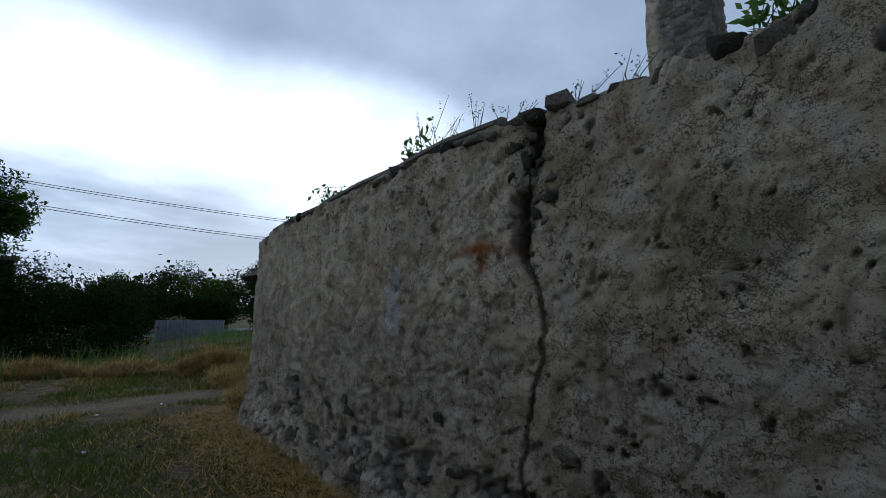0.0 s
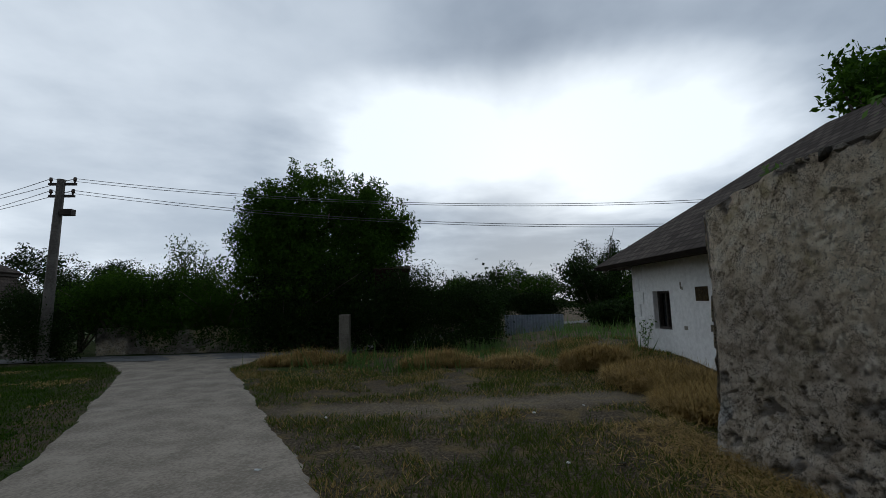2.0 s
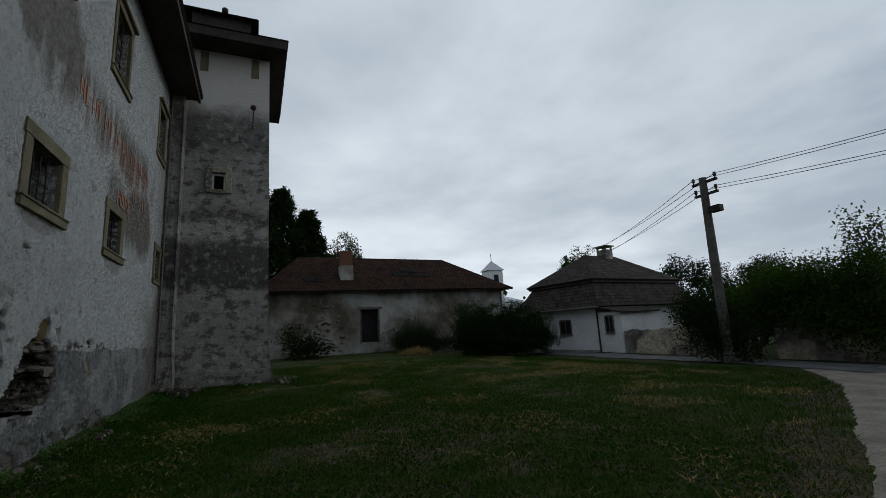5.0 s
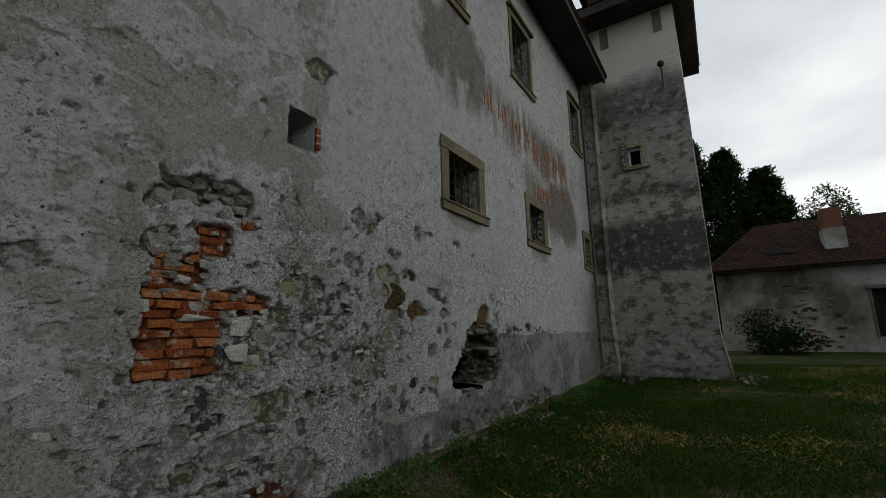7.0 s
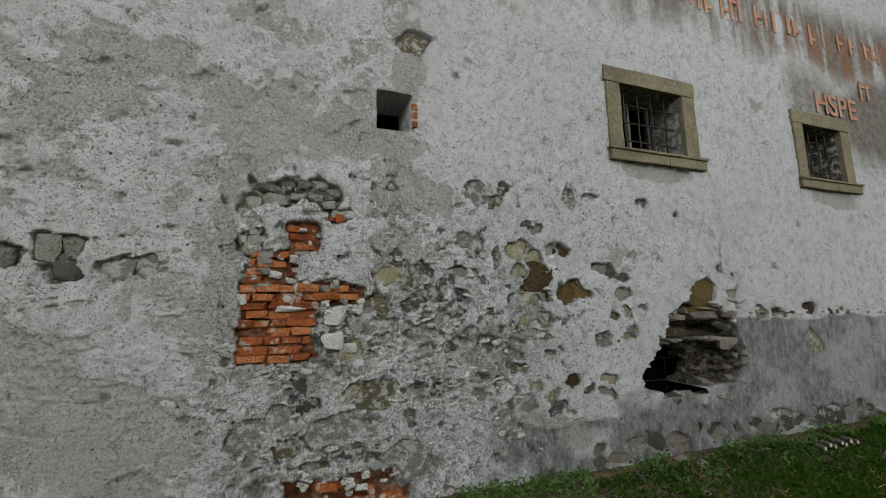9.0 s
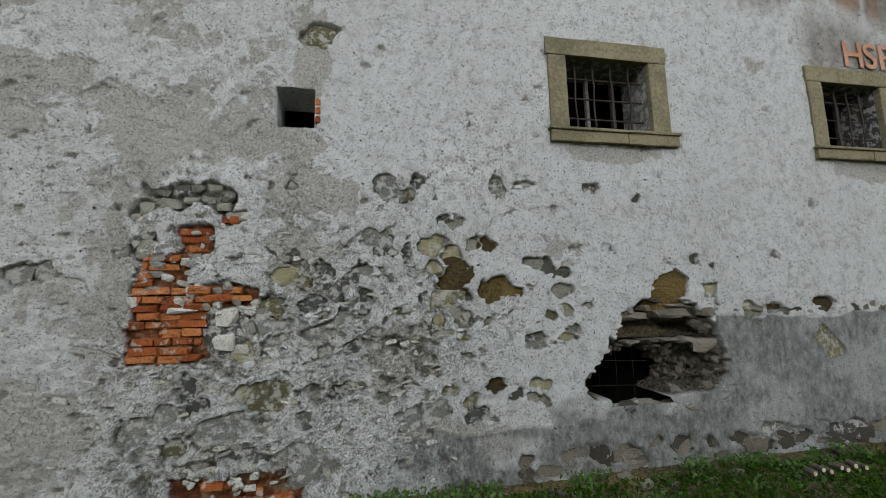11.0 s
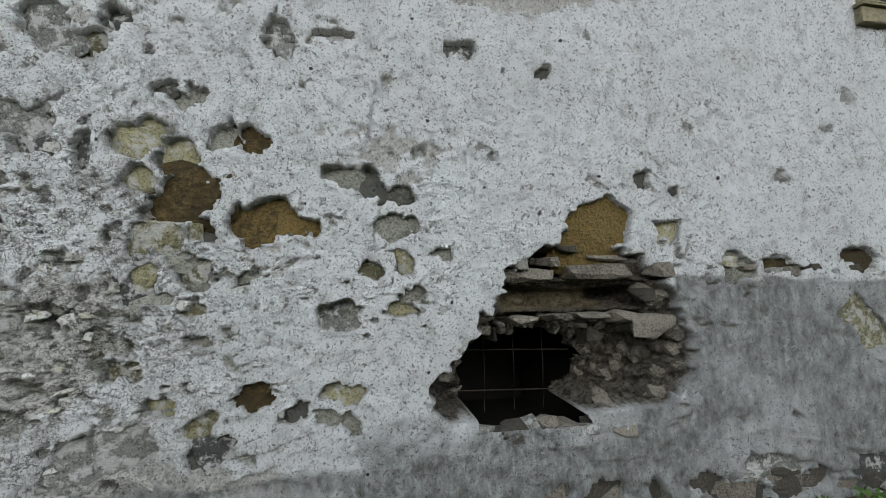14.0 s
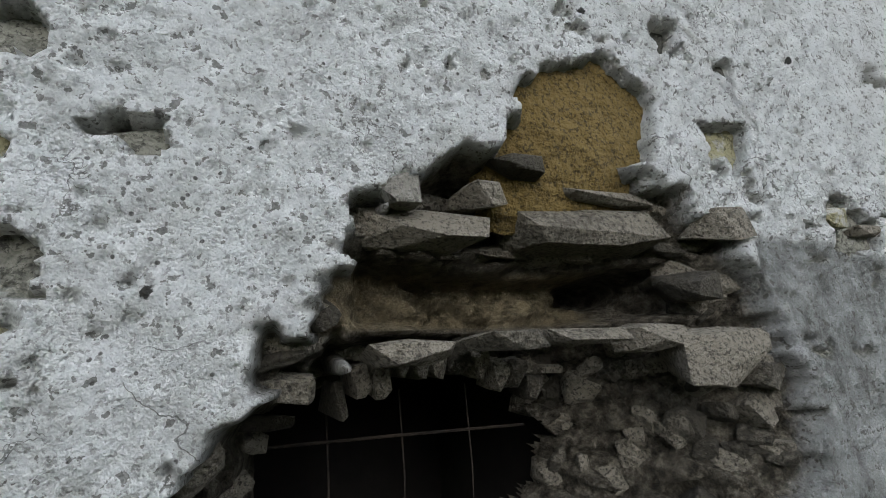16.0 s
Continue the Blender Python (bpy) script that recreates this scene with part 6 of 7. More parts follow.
for n, x in enumerate((-3.0, -1.6, -0.2, 1.2, 2.5)):
    shrub("vine_bush", (x, -19.15 - 0.06 * n), blob(R, 8, 0.85, 0.7, 2.7, 0.85), 15000, 0.10, "leaf", "vine and hedge spilling over the rubble wall", "bush", 20 + n, False, group="bushes along the street wall")
shrub("pole_bush", (3.7, -17.5), [(0.3, 0, 1.1, 1.0, 0.8, 1.0), (-0.5, 0, 0.8, 0.7, 0.7, 0.8), (0.9, 0, 1.7, 0.7, 0.6, 0.9)], 12000, 0.09, "leaf_dark", "dark bush round the foot of the power pole", "bush", 30, False)
for n, (x, y, h) in enumerate(((7.5, -26, 3.0), (9.8, -28, 3.6), (4.6, -25, 2.6), (2.0, -25, 2.0))):
    shrub("garden_tree", (x, y), [(q[0] * 1.2, q[1] * 1.2, q[2] * h / 2.4, q[3], q[4], q[5]) for q in blob(R, 5, 1.3, 0.9, 2.6, 1.1)], 9000, 0.12, "leaf_dark", "dark garden tree behind the yard wall", "tree", 35 + n, group="garden trees over the street")
for n, (x, y, h, s) in enumerate(((-14.5, -35, 4.2, 2.2), (-18.5, -36, 4.6, 2.2), (-22.5, -34, 6.0, 2.0), (-26.0, -36, 5.6, 2.6), (-30.0, -35, 5.4, 2.4), (-11.0, -36, 3.6, 2.2), (-34, -30, 5.0, 2.6), (-22.5, -24, 2.4, 1.4), (-19.0, -22, 1.6, 1.2))):
    lob = [(R.uniform(-s, s), R.uniform(-1, 1), h * R.uniform(0.35, 0.8), s * R.uniform(0.45, 0.75), s * 0.6, h * R.uniform(0.2, 0.3)) for _ in range(7)]
    shrub("garden_tree", (x, y), lob, 12000, 0.17, "leaf" if n % 2 else "leaf_dark", "tall unkempt tree in the overgrown garden", "tree", 50 + n, group="trees behind the garden")
shrub("hazel_bush", (14.2, -15.4), [(0, 0, 1.6, 1.7, 2.0, 1.3), (0.2, 1.8, 1.5, 1.2, 1.3, 1.3), (0.1, -1.9, 1.2, 1.2, 1.2, 1.2), (0, 0.3, 0.8, 1.8, 2.8, 0.8)], 60000, 0.11, "leaf_dark", "broad round green bush on the meadow's edge", "bush", 70, False, clump=0.2)
shrub("small_bush", (18.0, -11.4), [(0, 0, 0.9, 0.9, 1.3, 0.9), (0, 0.6, 0.6, 0.7, 0.8, 0.6), (0, -0.7, 0.6, 0.7, 0.8, 0.6)], 9000, 0.10, "leaf_dark", "dark low bush before the derelict house", "bush", 71, False)
shrub("small_bush", (17.8, -4.9), [(0, 0, 0.8, 0.8, 1.0, 0.9), (0, -0.9, 0.5, 0.7, 0.9, 0.5)], 3500, 0.13, "leaf_dark", "dark low bush before the derelict house", "bush", 72, False)
shrub("small_bush", (18.6, -13.6), [(0, 0, 0.45, 0.6, 1.2, 0.5)], 2000, 0.12, "leaf_dark", "dark low bush before the derelict house", "bush", 73, False)


def spruce(at, h, seed):
    rng = np.random.default_rng(seed)
    foot = Vector((at[0], at[1], float(height(at[0], at[1]))))
    top = empty("spruce", foot, "tall dark spruce behind the derelict house", "tree", "spruces behind the house")
    part("trunk", tube(bmesh.new(), [(0, 0, 0), (0, 0, h * 0.6), (0, 0, h)], [0.25, 0.14, 0.02], 8), "bark", top)
    k = 420
    z = h * (0.12 + 0.88 * rng.random(k) ** 0.8)
    a = rng.random(k) * 2 * math.pi
    reach = (h - z) * 0.40 + 0.45
    pts = []
    for zz, aa, rr in zip(z, a, reach):
        t = np.sqrt(rng.random(70))[:, None]
        tip = np.array([math.cos(aa) * rr, math.sin(aa) * rr, -0.25 * rr])
        pts.append(np.array([0, 0, zz]) + tip * t + rng.normal(0, 0.10, (70, 3)) * (0.4 + t))
    v, f = leaf_cloud(np.concatenate(pts), 0.30, rng, 0.6, 0.30)
    from_arrays("crown", v, f, "leaf_dark", top, shade=False)


spruce((27.5, -2.6), 13.5, 80)
spruce((28.5, -4.6), 12.6, 81)
spruce((29.0, -6.6), 11.2, 82)
shrub("birch", (30.5, -10.0), [(0, 0.4, 8.0, 1.0, 1.5, 1.8), (0, -0.9, 7.4, 0.9, 1.0, 1.3), (0, 1.4, 6.6, 1.0, 1.2, 1.6)], 3400, 0.22, "leaf_pale", "airy birch crown over the tile roof", "tree", 83)
shrub("lime_tree", (24.2, -30.0), [(0, 0, 6.8, 1.6, 1.5, 1.3), (-1.2, 0, 6.0, 1.1, 1.0, 1.0), (1.2, 0.6, 6.2, 1.1, 1.0, 1.1)], 5000, 0.2, "leaf", "round tree crown behind the hip roof", "tree", 84)
shrub("garden_tree", (17.6, -33.5), [(0, 0, 4.9, 1.8, 1.4, 1.4), (-2.0, 0, 4.4, 1.6, 1.2, 1.2)], 4000, 0.2, "leaf_dark", "dark tree behind the hip roof", "tree", 85)
shrub("ash_tree", (-23.0, -13.0), [(0, 0, 7.8, 1.2, 1.2, 0.9), (-1.3, 0.4, 7.2, 1.2, 1.2, 0.8), (1.0, 0.5, 7.0, 0.8, 0.8, 0.6)], 3600, 0.24, "leaf", "green ash crown rising over the cottage roof", "tree", 86)
# long tree line far off, in three heights
rng = np.random.default_rng(90)
pts = []
for k in range(240):
    a = rng.uniform(-0.25, 2.6)
    d = rng.uniform(75, 130)
    cx, cy, hh = d * math.cos(-a), d * math.sin(-a), rng.uniform(2.0, 5.0) + 2 * math.sin(k)
    pts.append(np.array([cx, cy, hh * 0.5]) + rng.normal(size=(60, 3)) * np.array([2.6, 2.6, hh * 0.32]))
v, f = leaf_cloud(np.concatenate(pts), 1.1, rng, 0.2, 0.7)
v[:, 2] = np.abs(v[:, 2])
tagged(from_arrays("far_woods", v, f, "leaf_dark", shade=False), "far dark tree line round the village", "woods", kind="stuff")


# ---- grass, weeds and straw ----
def blades(x, y, h, width, lean, rng, z=None):
    n = len(x)
    z = height(x, y) if z is None else z
    a = rng.random(n) * 2 * math.pi
    s = np.stack([np.cos(a), np.sin(a), np.zeros(n)], 1) * (width * rng.uniform(0.6, 1.3, n))[:, None]
    l = rng.normal(0, 1, (n, 2)) * (lean * h)[:, None]
    root = np.stack([x, y, z - 0.01], 1)
    tip = root + np.concatenate([l, h[:, None]], 1)
    v = np.stack([root - s, root + s, tip], 1).reshape(-1, 3)
    return v, np.arange(3 * n).reshape(n, 3)


def free_ground(x, y):
    ok = ~on_drive(x, y, -0.12) & ~on_street(x, y, 0.05)
    ok &= ~((y > -0.06) & (x > -7.4)) & ~((x > 10.2) & (y > -3.6) & (x < 15.2)) & ~((x < -12.3) & (y > -6.4) & (x > -13.3))
    return ok


rng = np.random.default_rng(91)
n = 290000
x, y = rng.uniform(-8.5, 14, n), -0.05 - 16 * rng.random(n) ** 1.35
thick = fbm(x * 0.8, y * 0.8, 3, 12) + 0.20
near = np.abs(x - drive_mid(y)[0]) - drive_mid(y)[1]
ok = free_ground(x, y) & (thick > -0.25 - 0.2 * rng.random(n)) & (near > 0.30 * rng.random(n) - 0.22) & ((y < -0.75 + 0.4 * fbm(x * 2, y * 2, 2, 77)) | (rng.random(n) < 0.3)) & ((x > drive_mid(y)[0]))
x, y = x[ok], y[ok]
h = rng.uniform(0.02, 0.07, len(x)) * (1 + 0.5 * np.clip(fbm(x * 1.5, y * 1.5, 3, 13), -0.6, 1.2)) * np.interp(y, [-16, -8, -0.8, 0], [1.3, 1.1, 1.1, 0.8])
v, f = blades(x, y, h, 0.009, 0.45, rng)
tagged(from_arrays("grass", v, f, "blade", shade=False), "short green meadow grass with clover", "grass", kind="stuff")
# broad low leaves between the blades, thickest near the castle
n = 75000
x, y = rng.uniform(-6.5, 11, n), -0.3 - 8.5 * rng.random(n) ** 1.5
ok = free_ground(x, y) & (x > drive_mid(y)[0] + 2.0) & (fbm(x * 0.9, y * 0.9, 3, 12) > -0.12 - 0.2 * rng.random(n))
p = np.stack([x[ok], y[ok], height(x[ok], y[ok]) + rng.uniform(0.01, 0.07, ok.sum())], 1)
v, f = leaf_cloud(p, 0.042, rng, 0.0, 0.75)
tagged(from_arrays("clover", v, f, "leaf_clover", shade=False), "low clover and broad-leaved weeds on the meadow", "weeds", kind="stuff")
# mown and withered patches on the meadow
n = 90000
x, y = rng.uniform(-6, 13.5, n), rng.uniform(-15, -1.0, n)
ok = free_ground(x, y) & (fbm(x * 0.7, y * 0.7, 4, 71) > 0.20 - 0.22 * gate(-y, 5.5, 8.0) + 0.3 * rng.random(n)) & (x > drive_mid(y)[0] + 2)
x, y = x[ok], y[ok]
v, f = blades(x, y, rng.uniform(0.012, 0.05, len(x)), 0.009, 1.6, rng, height(x, y) + rng.uniform(0.01, 0.05, len(x)))
tagged(from_arrays("dry_grass", v, f, "straw", shade=False), "withered yellow cuttings in patches on the meadow", "grass", kind="stuff")
n = 300000
x, y = rng.uniform(-16, -4, n), rng.uniform(-16.5, 3, n)
ok = free_ground(x, y) & (x < drive_mid(y)[0]) & (fbm(x * 1.1, y * 1.1, 3, 14) > -0.05 - 0.35 * rng.random(n)) & (np.abs(y + 8.75) > 0.30 + 0.5 * rng.random(n))
x, y = x[ok], y[ok]
h = rng.uniform(0.02, 0.10, len(x)) * (1 + 0.6 * np.clip(fbm(x * 2, y * 2, 3, 19), -0.5, 1))
green = rng.random(len(x)) < 0.72 + 0.5 * fbm(x * 0.7, y * 0.7, 2, 15)
for name, sel, mat, label in (("grass", green, "blade_pale", "thin green grass on trodden earth"), ("dry_grass", ~green, "straw", "dry yellow grass on trodden earth")):
    v, f = blades(x[sel], y[sel], h[sel], 0.008, 0.6, rng)
    tagged(from_arrays(name, v, f, mat, shade=False), label, "grass", kind="stuff")
# tall weeds by the garden, street and walls
n = 15000
x, y = rng.uniform(-22, -3.5, n), rng.uniform(-24, -11.2, n)
ok = free_ground(x, y) & (y < -11.3 - 1.2 * rng.random(n) - 0.35 * np.clip(x + 9, 0, 9)) & ~((x < -14.9) & (y > -13.0)) & ~((y < -15.2) & (y > -18.6) & (x > -6))
x, y = x[ok], y[ok]
h = rng.uniform(0.2, 0.8, len(x)) * (0.5 + 0.5 * rng.random(len(x)))
old = fbm(x * 0.6, y * 0.6, 3, 44) + 0.15 * rng.random(len(x)) > 0.05
v, f = blades(x[old][::6], y[old][::6], h[old][::6] * 0.7, 0.007, 0.5, rng)
tagged(from_arrays("dry_grass", v, f, "straw", shade=False), "tall dry yellow grass in the overgrown garden", "grass", kind="stuff")
x, y, h = x[~old][::2], y[~old][::2], h[~old][::2]
v, f = blades(x, y, h, 0.018, 0.28, rng)
tagged(from_arrays("tall_weeds", v, f, "leaf_weed", shade=False), "tall green weeds in the overgrown garden", "weeds", kind="stuff")


def straw_heap(at, r, h, n, seed, label, mat="straw", name="straw_heap"):
    """A low heap of tangled dry stalks over earth."""
    rng = np.random.default_rng(seed)
    foot = Vector((at[0], at[1], float(height(at[0], at[1]))))
    top = empty(name, foot, label, "heap")
    U, A = np.meshgrid(np.linspace(0, 1, 14), np.linspace(0, 2 * math.pi, 40), indexing="ij")
    hz = h * 0.38 * np.cos(U * math.pi / 2) ** 1.5 * (1 + 0.7 * fbm(U * 6 * np.cos(A), U * 6 * np.sin(A), 3, seed))
    sheet("mound", np.stack([U * 0.85 * r[0] * np.cos(A), U * 0.85 * r[1] * np.sin(A), hz - 0.03], -1), "soil", attrs={"dry": U * 0 + 1.0, "track": U * 0}, parent=top)
    u, a = np.sqrt(rng.random(n)), rng.random(n) * 2 * math.pi
    c = np.stack([u * r[0] * np.cos(a), u * r[1] * np.sin(a), h * 0.55 * np.cos(u * math.pi / 2) ** 1.5 + rng.uniform(-0.05, 0.16, n) + 0.08 * fbm(6 * u * np.cos(a), 6 * u * np.sin(a), 2, seed)], 1)
    d = rng.normal(size=(n, 3)) * np.array([1, 1, 0.6])
    d /= np.linalg.norm(d, axis=1)[:, None]
    l = rng.uniform(0.10, 0.36, (n, 1))
    s = np.cross(d, [0, 0, 1.0])
    s = s / (np.linalg.norm(s, axis=1)[:, None] + 1e-6) * 0.008
    v = np.stack([c - d * l, c + s, c + d * l + [0, 0, -0.03], c - s], 1).reshape(-1, 3)
    tagged(from_arrays("straw", v, np.arange(4 * n).reshape(n, 4), mat, top, shade=False), kind="stuff")
    return top


straw_heap((-13.3, -11.6), (0.9, 0.6), 0.42, 10000, 1, "yellow heap of dry mown grass")
straw_heap((-13.7, -9.6), (1.0, 1.4), 0.35, 8000, 2, "brown heap of dry stalks beside the track")
straw_heap((-13.2, -7.6), (0.7, 0.9), 0.22, 5000, 3, "dry stalks piled against the ruin's end")
straw_heap((-5.8, -14.6), (1.3, 0.6), 0.32, 5000, 4, "low heap of earth and dry grass by the drive")
straw_heap((-9.7, -13.1), (1.1, 0.5), 0.35, 5000, 5, "dry grass heap on the garden's edge")
straw_heap((-11.6, -12.6), (1.0, 0.6), 0.38, 1500, 6, "dark earth heap with rubbish and stalks")
straw_heap((15.5, -10.6), (0.6, 0.9), 0.35, 1500, 7, "brown heap of old stalks on the meadow")
# litter of stalks at the ruin's foot
n = 9000
x, y = -12.35 + np.abs(rng.normal(0.1, 0.45, n)), rng.uniform(-7.2, 2.5, n)
ok = free_ground(x, y)
x, y = x[ok], y[ok]
n = len(x)
c = np.stack([x, y, height(x, y) + rng.uniform(0, 0.04, n) + 0.10 * np.exp(-(x + 12.25) * 5) * rng.random(n)], 1)
d = rng.normal(size=(n, 3)) * np.array([1, 1, 0.2])
d /= np.linalg.norm(d, axis=1)[:, None]
l = rng.uniform(0.04, 0.2, (n, 1))
s = np.cross(d, [0, 0, 1.0])
s = s / (np.linalg.norm(s, axis=1)[:, None] + 1e-6) * 0.004
v = np.stack([c - d * l, c + s, c + d * l, c - s], 1).reshape(-1, 3)
tagged(from_arrays("straw_litter", v, np.arange(4 * n).reshape(n, 4), "straw", shade=False), "scattered dry stalks at the foot of the ruin", "straw", kind="stuff")


def sprig(at, h, n, seed, leafy_one=True, label="weed growing on the broken wall top"):
    """A wall-top weed: thin stems with small leaves or seed heads."""
    rng = np.random.default_rng(seed)
    top = empty("wall_weed", at, label, "weed", "weeds on the ruin")
    bm = bmesh.new()
    pts = []
    for k in range(n):
        d = np.array([rng.normal(0, 0.25), rng.normal(0, 0.3), 1.0]) * h * rng.uniform(0.6, 1.0)
        tube(bm, [(0, 0.02 * k, -0.08), tuple(d * 0.5 + [0, 0.02 * k, 0]), tuple(d + [0, 0.05 * k, 0])], [0.004, 0.003, 0.0012], 4)
        m = 16 if leafy_one else 10
        t = rng.uniform(0.25 if leafy_one else 0.75, 1.05, (m, 1))
        pts.append(d * t + rng.normal(0, 0.035 if leafy_one else 0.012, (m, 3)) + [0, 0.03 * k, 0])
    part("stem", bm, "leaf_pale", top)
    v, f = leaf_cloud(np.concatenate(pts), 0.075 if leafy_one else 0.02, rng, -0.2, 0.42)
    from_arrays("leaves", v, f, "leaf_weed" if leafy_one else "leaf_pale", top, shade=False)


for k, (yy, hh, nn, lf) in enumerate(((-5.3, 0.12, 3, True), (-4.1, 0.22, 4, True), (-3.6, 0.14, 3, False), (-2.5, 0.30, 5, True), (-2.25, 0.42, 4, False), (-2.0, 0.28, 4, False), (-1.6, 0.30, 4, False), (-1.3, 0.20, 4, False), (-1.0, 0.18, 4, False), (-0.75, 0.16, 4, False), (-0.45, 0.18, 4, False), (0.15, 0.32, 4, True), (0.35, 0.26, 4, True), (0.6, 0.2, 3, True))):
    sprig((-12.5, yy, float(np.interp(yy, [-5.6, -2.4, -1.3, 0.5], [2.70, 2.86, 2.86, 2.80]))), hh * 1.35, nn + 1, 200 + k, lf)
for k, (xx, yy) in enumerate(((-15.9, -12.0), (-13.9, -12.6), (-16.3, -13.2))):
    sprig((xx + 1.2, yy, 0.35), 0.9, 6, 300 + k, k == 0, "tall weed in front of the cottage")
# clover and nettles along the castle's foot
n = 9000
x, y = rng.uniform(-1.5, 9.8, n), -0.10 - np.abs(rng.normal(0, 0.28, n))
ok = fbm(x * 1.6, y * 1.6, 3, 5) > -0.1
p = np.stack([x[ok], y[ok], height(x[ok], y[ok]) + rng.uniform(0.0, 0.11, ok.sum())], 1)
v, f = leaf_cloud(p, 0.045, rng, 0.0, 0.7)
tagged(from_arrays("clover", v, f, "leaf_weed", shade=False), "fresh green clover along the castle's foot", "weeds", kind="stuff")

# ---- small things at the castle's foot ----
rng = random.Random(11)
logs = empty("log_pile", (3.3, -0.38, 0.12), "small pile of sawn firewood with pale cut ends", "firewood")
for k in range(7):
    x, z = 2.78 + 0.10 * k + rng.uniform(-0.02, 0.02), 0.145 + 0.025 * (k % 2)
    lg = under(logs, part("log", tube(bmesh.new(), [(x, -0.62, z), (x + rng.uniform(-0.03, 0.03), -0.53, z + 0.01)], rng.uniform(0.022, 0.032), 9), "bark"))
    e = under(logs, part("cut_end", tube(bmesh.new(), [(x, -0.626, z), (x, -0.6215, z)], 0.021, 9), "log", None, "pale sawn log end"))
heap = empty("stone_heap", (2.7, -0.9, 0.05), "loose grey stones lying in the grass", "stones")
for k in range(44):
    x, yy = rng.uniform(0.2, 6.5), -0.12 - abs(rng.gauss(0, 0.3))
    s = rng.uniform(0.02, 0.10)
    o = stone("rubble", (x, yy, float(height(x, yy)) + s * 0.25), (s * 1.5, s * 1.2, s * 0.7), None, 0.3, rng)
    under(heap, o)
heap2 = empty("stone_heap", (9.6, -0.9, 0.1), "tumbled stones at the tower corner", "stones")
for k in range(18):
    x, yy = rng.uniform(8.6, 10.3), rng.uniform(-1.3, -0.35)
    s = rng.uniform(0.08, 0.25)
    under(heap2, stone("rubble", (x, yy, float(height(x, yy)) + s * 0.3), (s * 1.3, s, s * 0.8), None, 0.4, rng))
heap3 = empty("stone_heap", (10.4, -3.8, 0.2), "tumbled stones at the tower's foot", "stones")
for k in range(14):
    x, yy = rng.uniform(9.6, 11.0), rng.uniform(-4.3, -3.7) if rng.random() < 0.6 else rng.uniform(-3.6, -0.8)
    x = x if yy < -3.65 else rng.uniform(9.7, 10.2)
    s = rng.uniform(0.06, 0.16)
    under(heap3, stone("rubble", (x, yy, float(height(x, yy)) + s * 0.3), (s * 1.3, s, s * 0.8), None, 0.4, rng))
for k in range(26):
    x, yy = rng.uniform(-11.8, -6.0), rng.uniform(-8.5, -2.5)
    s = rng.uniform(0.02, 0.06)
    tagged(stone("white" if k % 3 == 0 else "rubble", (x, yy, float(height(x, yy)) + s * 0.25), (s * 1.5, s, s * 0.7), None, 0.3, rng), "small loose stone lying on trodden earth", "stone", "loose stones")

# ---- faded lettering over the second window ----
paint = empty("wall_lettering", (5.6, -0.02, 5.2), "faded red painted lettering on the castle wall", "lettering")
for z0, z1, xa, xb, st in ((5.95, 6.40, 1.9, 7.4, 0.26), (5.15, 5.55, 6.1, 7.4, 0.26)):
    x = xa
    while x < xb:
        w = rng.uniform(0.04, 0.07)
        bm = boxed(x, x + w, -0.034, -0.024, z0 + rng.uniform(0, 0.1), z1 - rng.uniform(0, 0.08))
        if rng.random() < 0.45:
            x += st * rng.uniform(0.5, 0.9)
            bm.free()
            continue
        if rng.random() < 0.6:
            zz = rng.uniform(z0 + 0.1, z1 - 0.1)
            box(bm, x + w, x + st * 0.65, -0.033, -0.024, zz, zz + 0.05)
        under(paint, part("stroke", bm, "graffiti"))
        x += st * rng.uniform(0.5, 0.9)

word = bpy.data.curves.new("letters", "FONT")
word.size, word.extrude, word.offset = 0.50, 0.004, 0.006
x = 4.78
for c in "HSPE":
    word.body = c
    shown = bpy.data.objects.new("letter", word)
    me = bpy.data.meshes.new_from_object(shown)
    bpy.data.objects.remove(shown)
    me.materials.append(M["graffiti"])
    me.transform(pose(x, -0.034, 4.79, 90, 0, 0))
    under(paint, new("letter", me))
    x += 0.02 + max(v.co.x for v in me.vertices) - x

# ---- pieces of the castle front: stones, bricks, rubble in the hole ----
rng = random.Random(21)
for cx, cz, w, h in ARCH + LEFT:
    n = max(1, round(w / 0.17))
    for i in range(n):
        stone("stone_dark", (cx - w * 0.5 + w * (i + 0.5) / n, 0.058 + rng.uniform(-0.012, 0.012), cz + rng.uniform(-0.012, 0.012)), (w / n * 1.08, 0.12, h * rng.uniform(0.95, 1.15)), front, 0.2, rng)
for kind, some in (("stone_olive", OLIVE + OLIVE2), ("stone_ochre", OCHRE), ("stone_grey", GREY + GREY2), ("stone_dark", GREY3), ("rubble", FOOT)):
    for cx, cz, w, h in some:
        n = max(1, round(w / (0.17 if kind != "stone_ochre" else 0.4)))
        for i in range(n):
            x = cx - w * 0.62 + w * 1.24 * (i + 0.5) / n
            stone(kind, (x, 0.082 + rng.uniform(-0.010, 0.010), cz + (rng.uniform(-0.02, 0.02) if n > 1 else 0)), (w * 1.75 / n + 0.05, 0.13, h * 1.7 + 0.06), front, 0.14, rng)

BRICKS = []
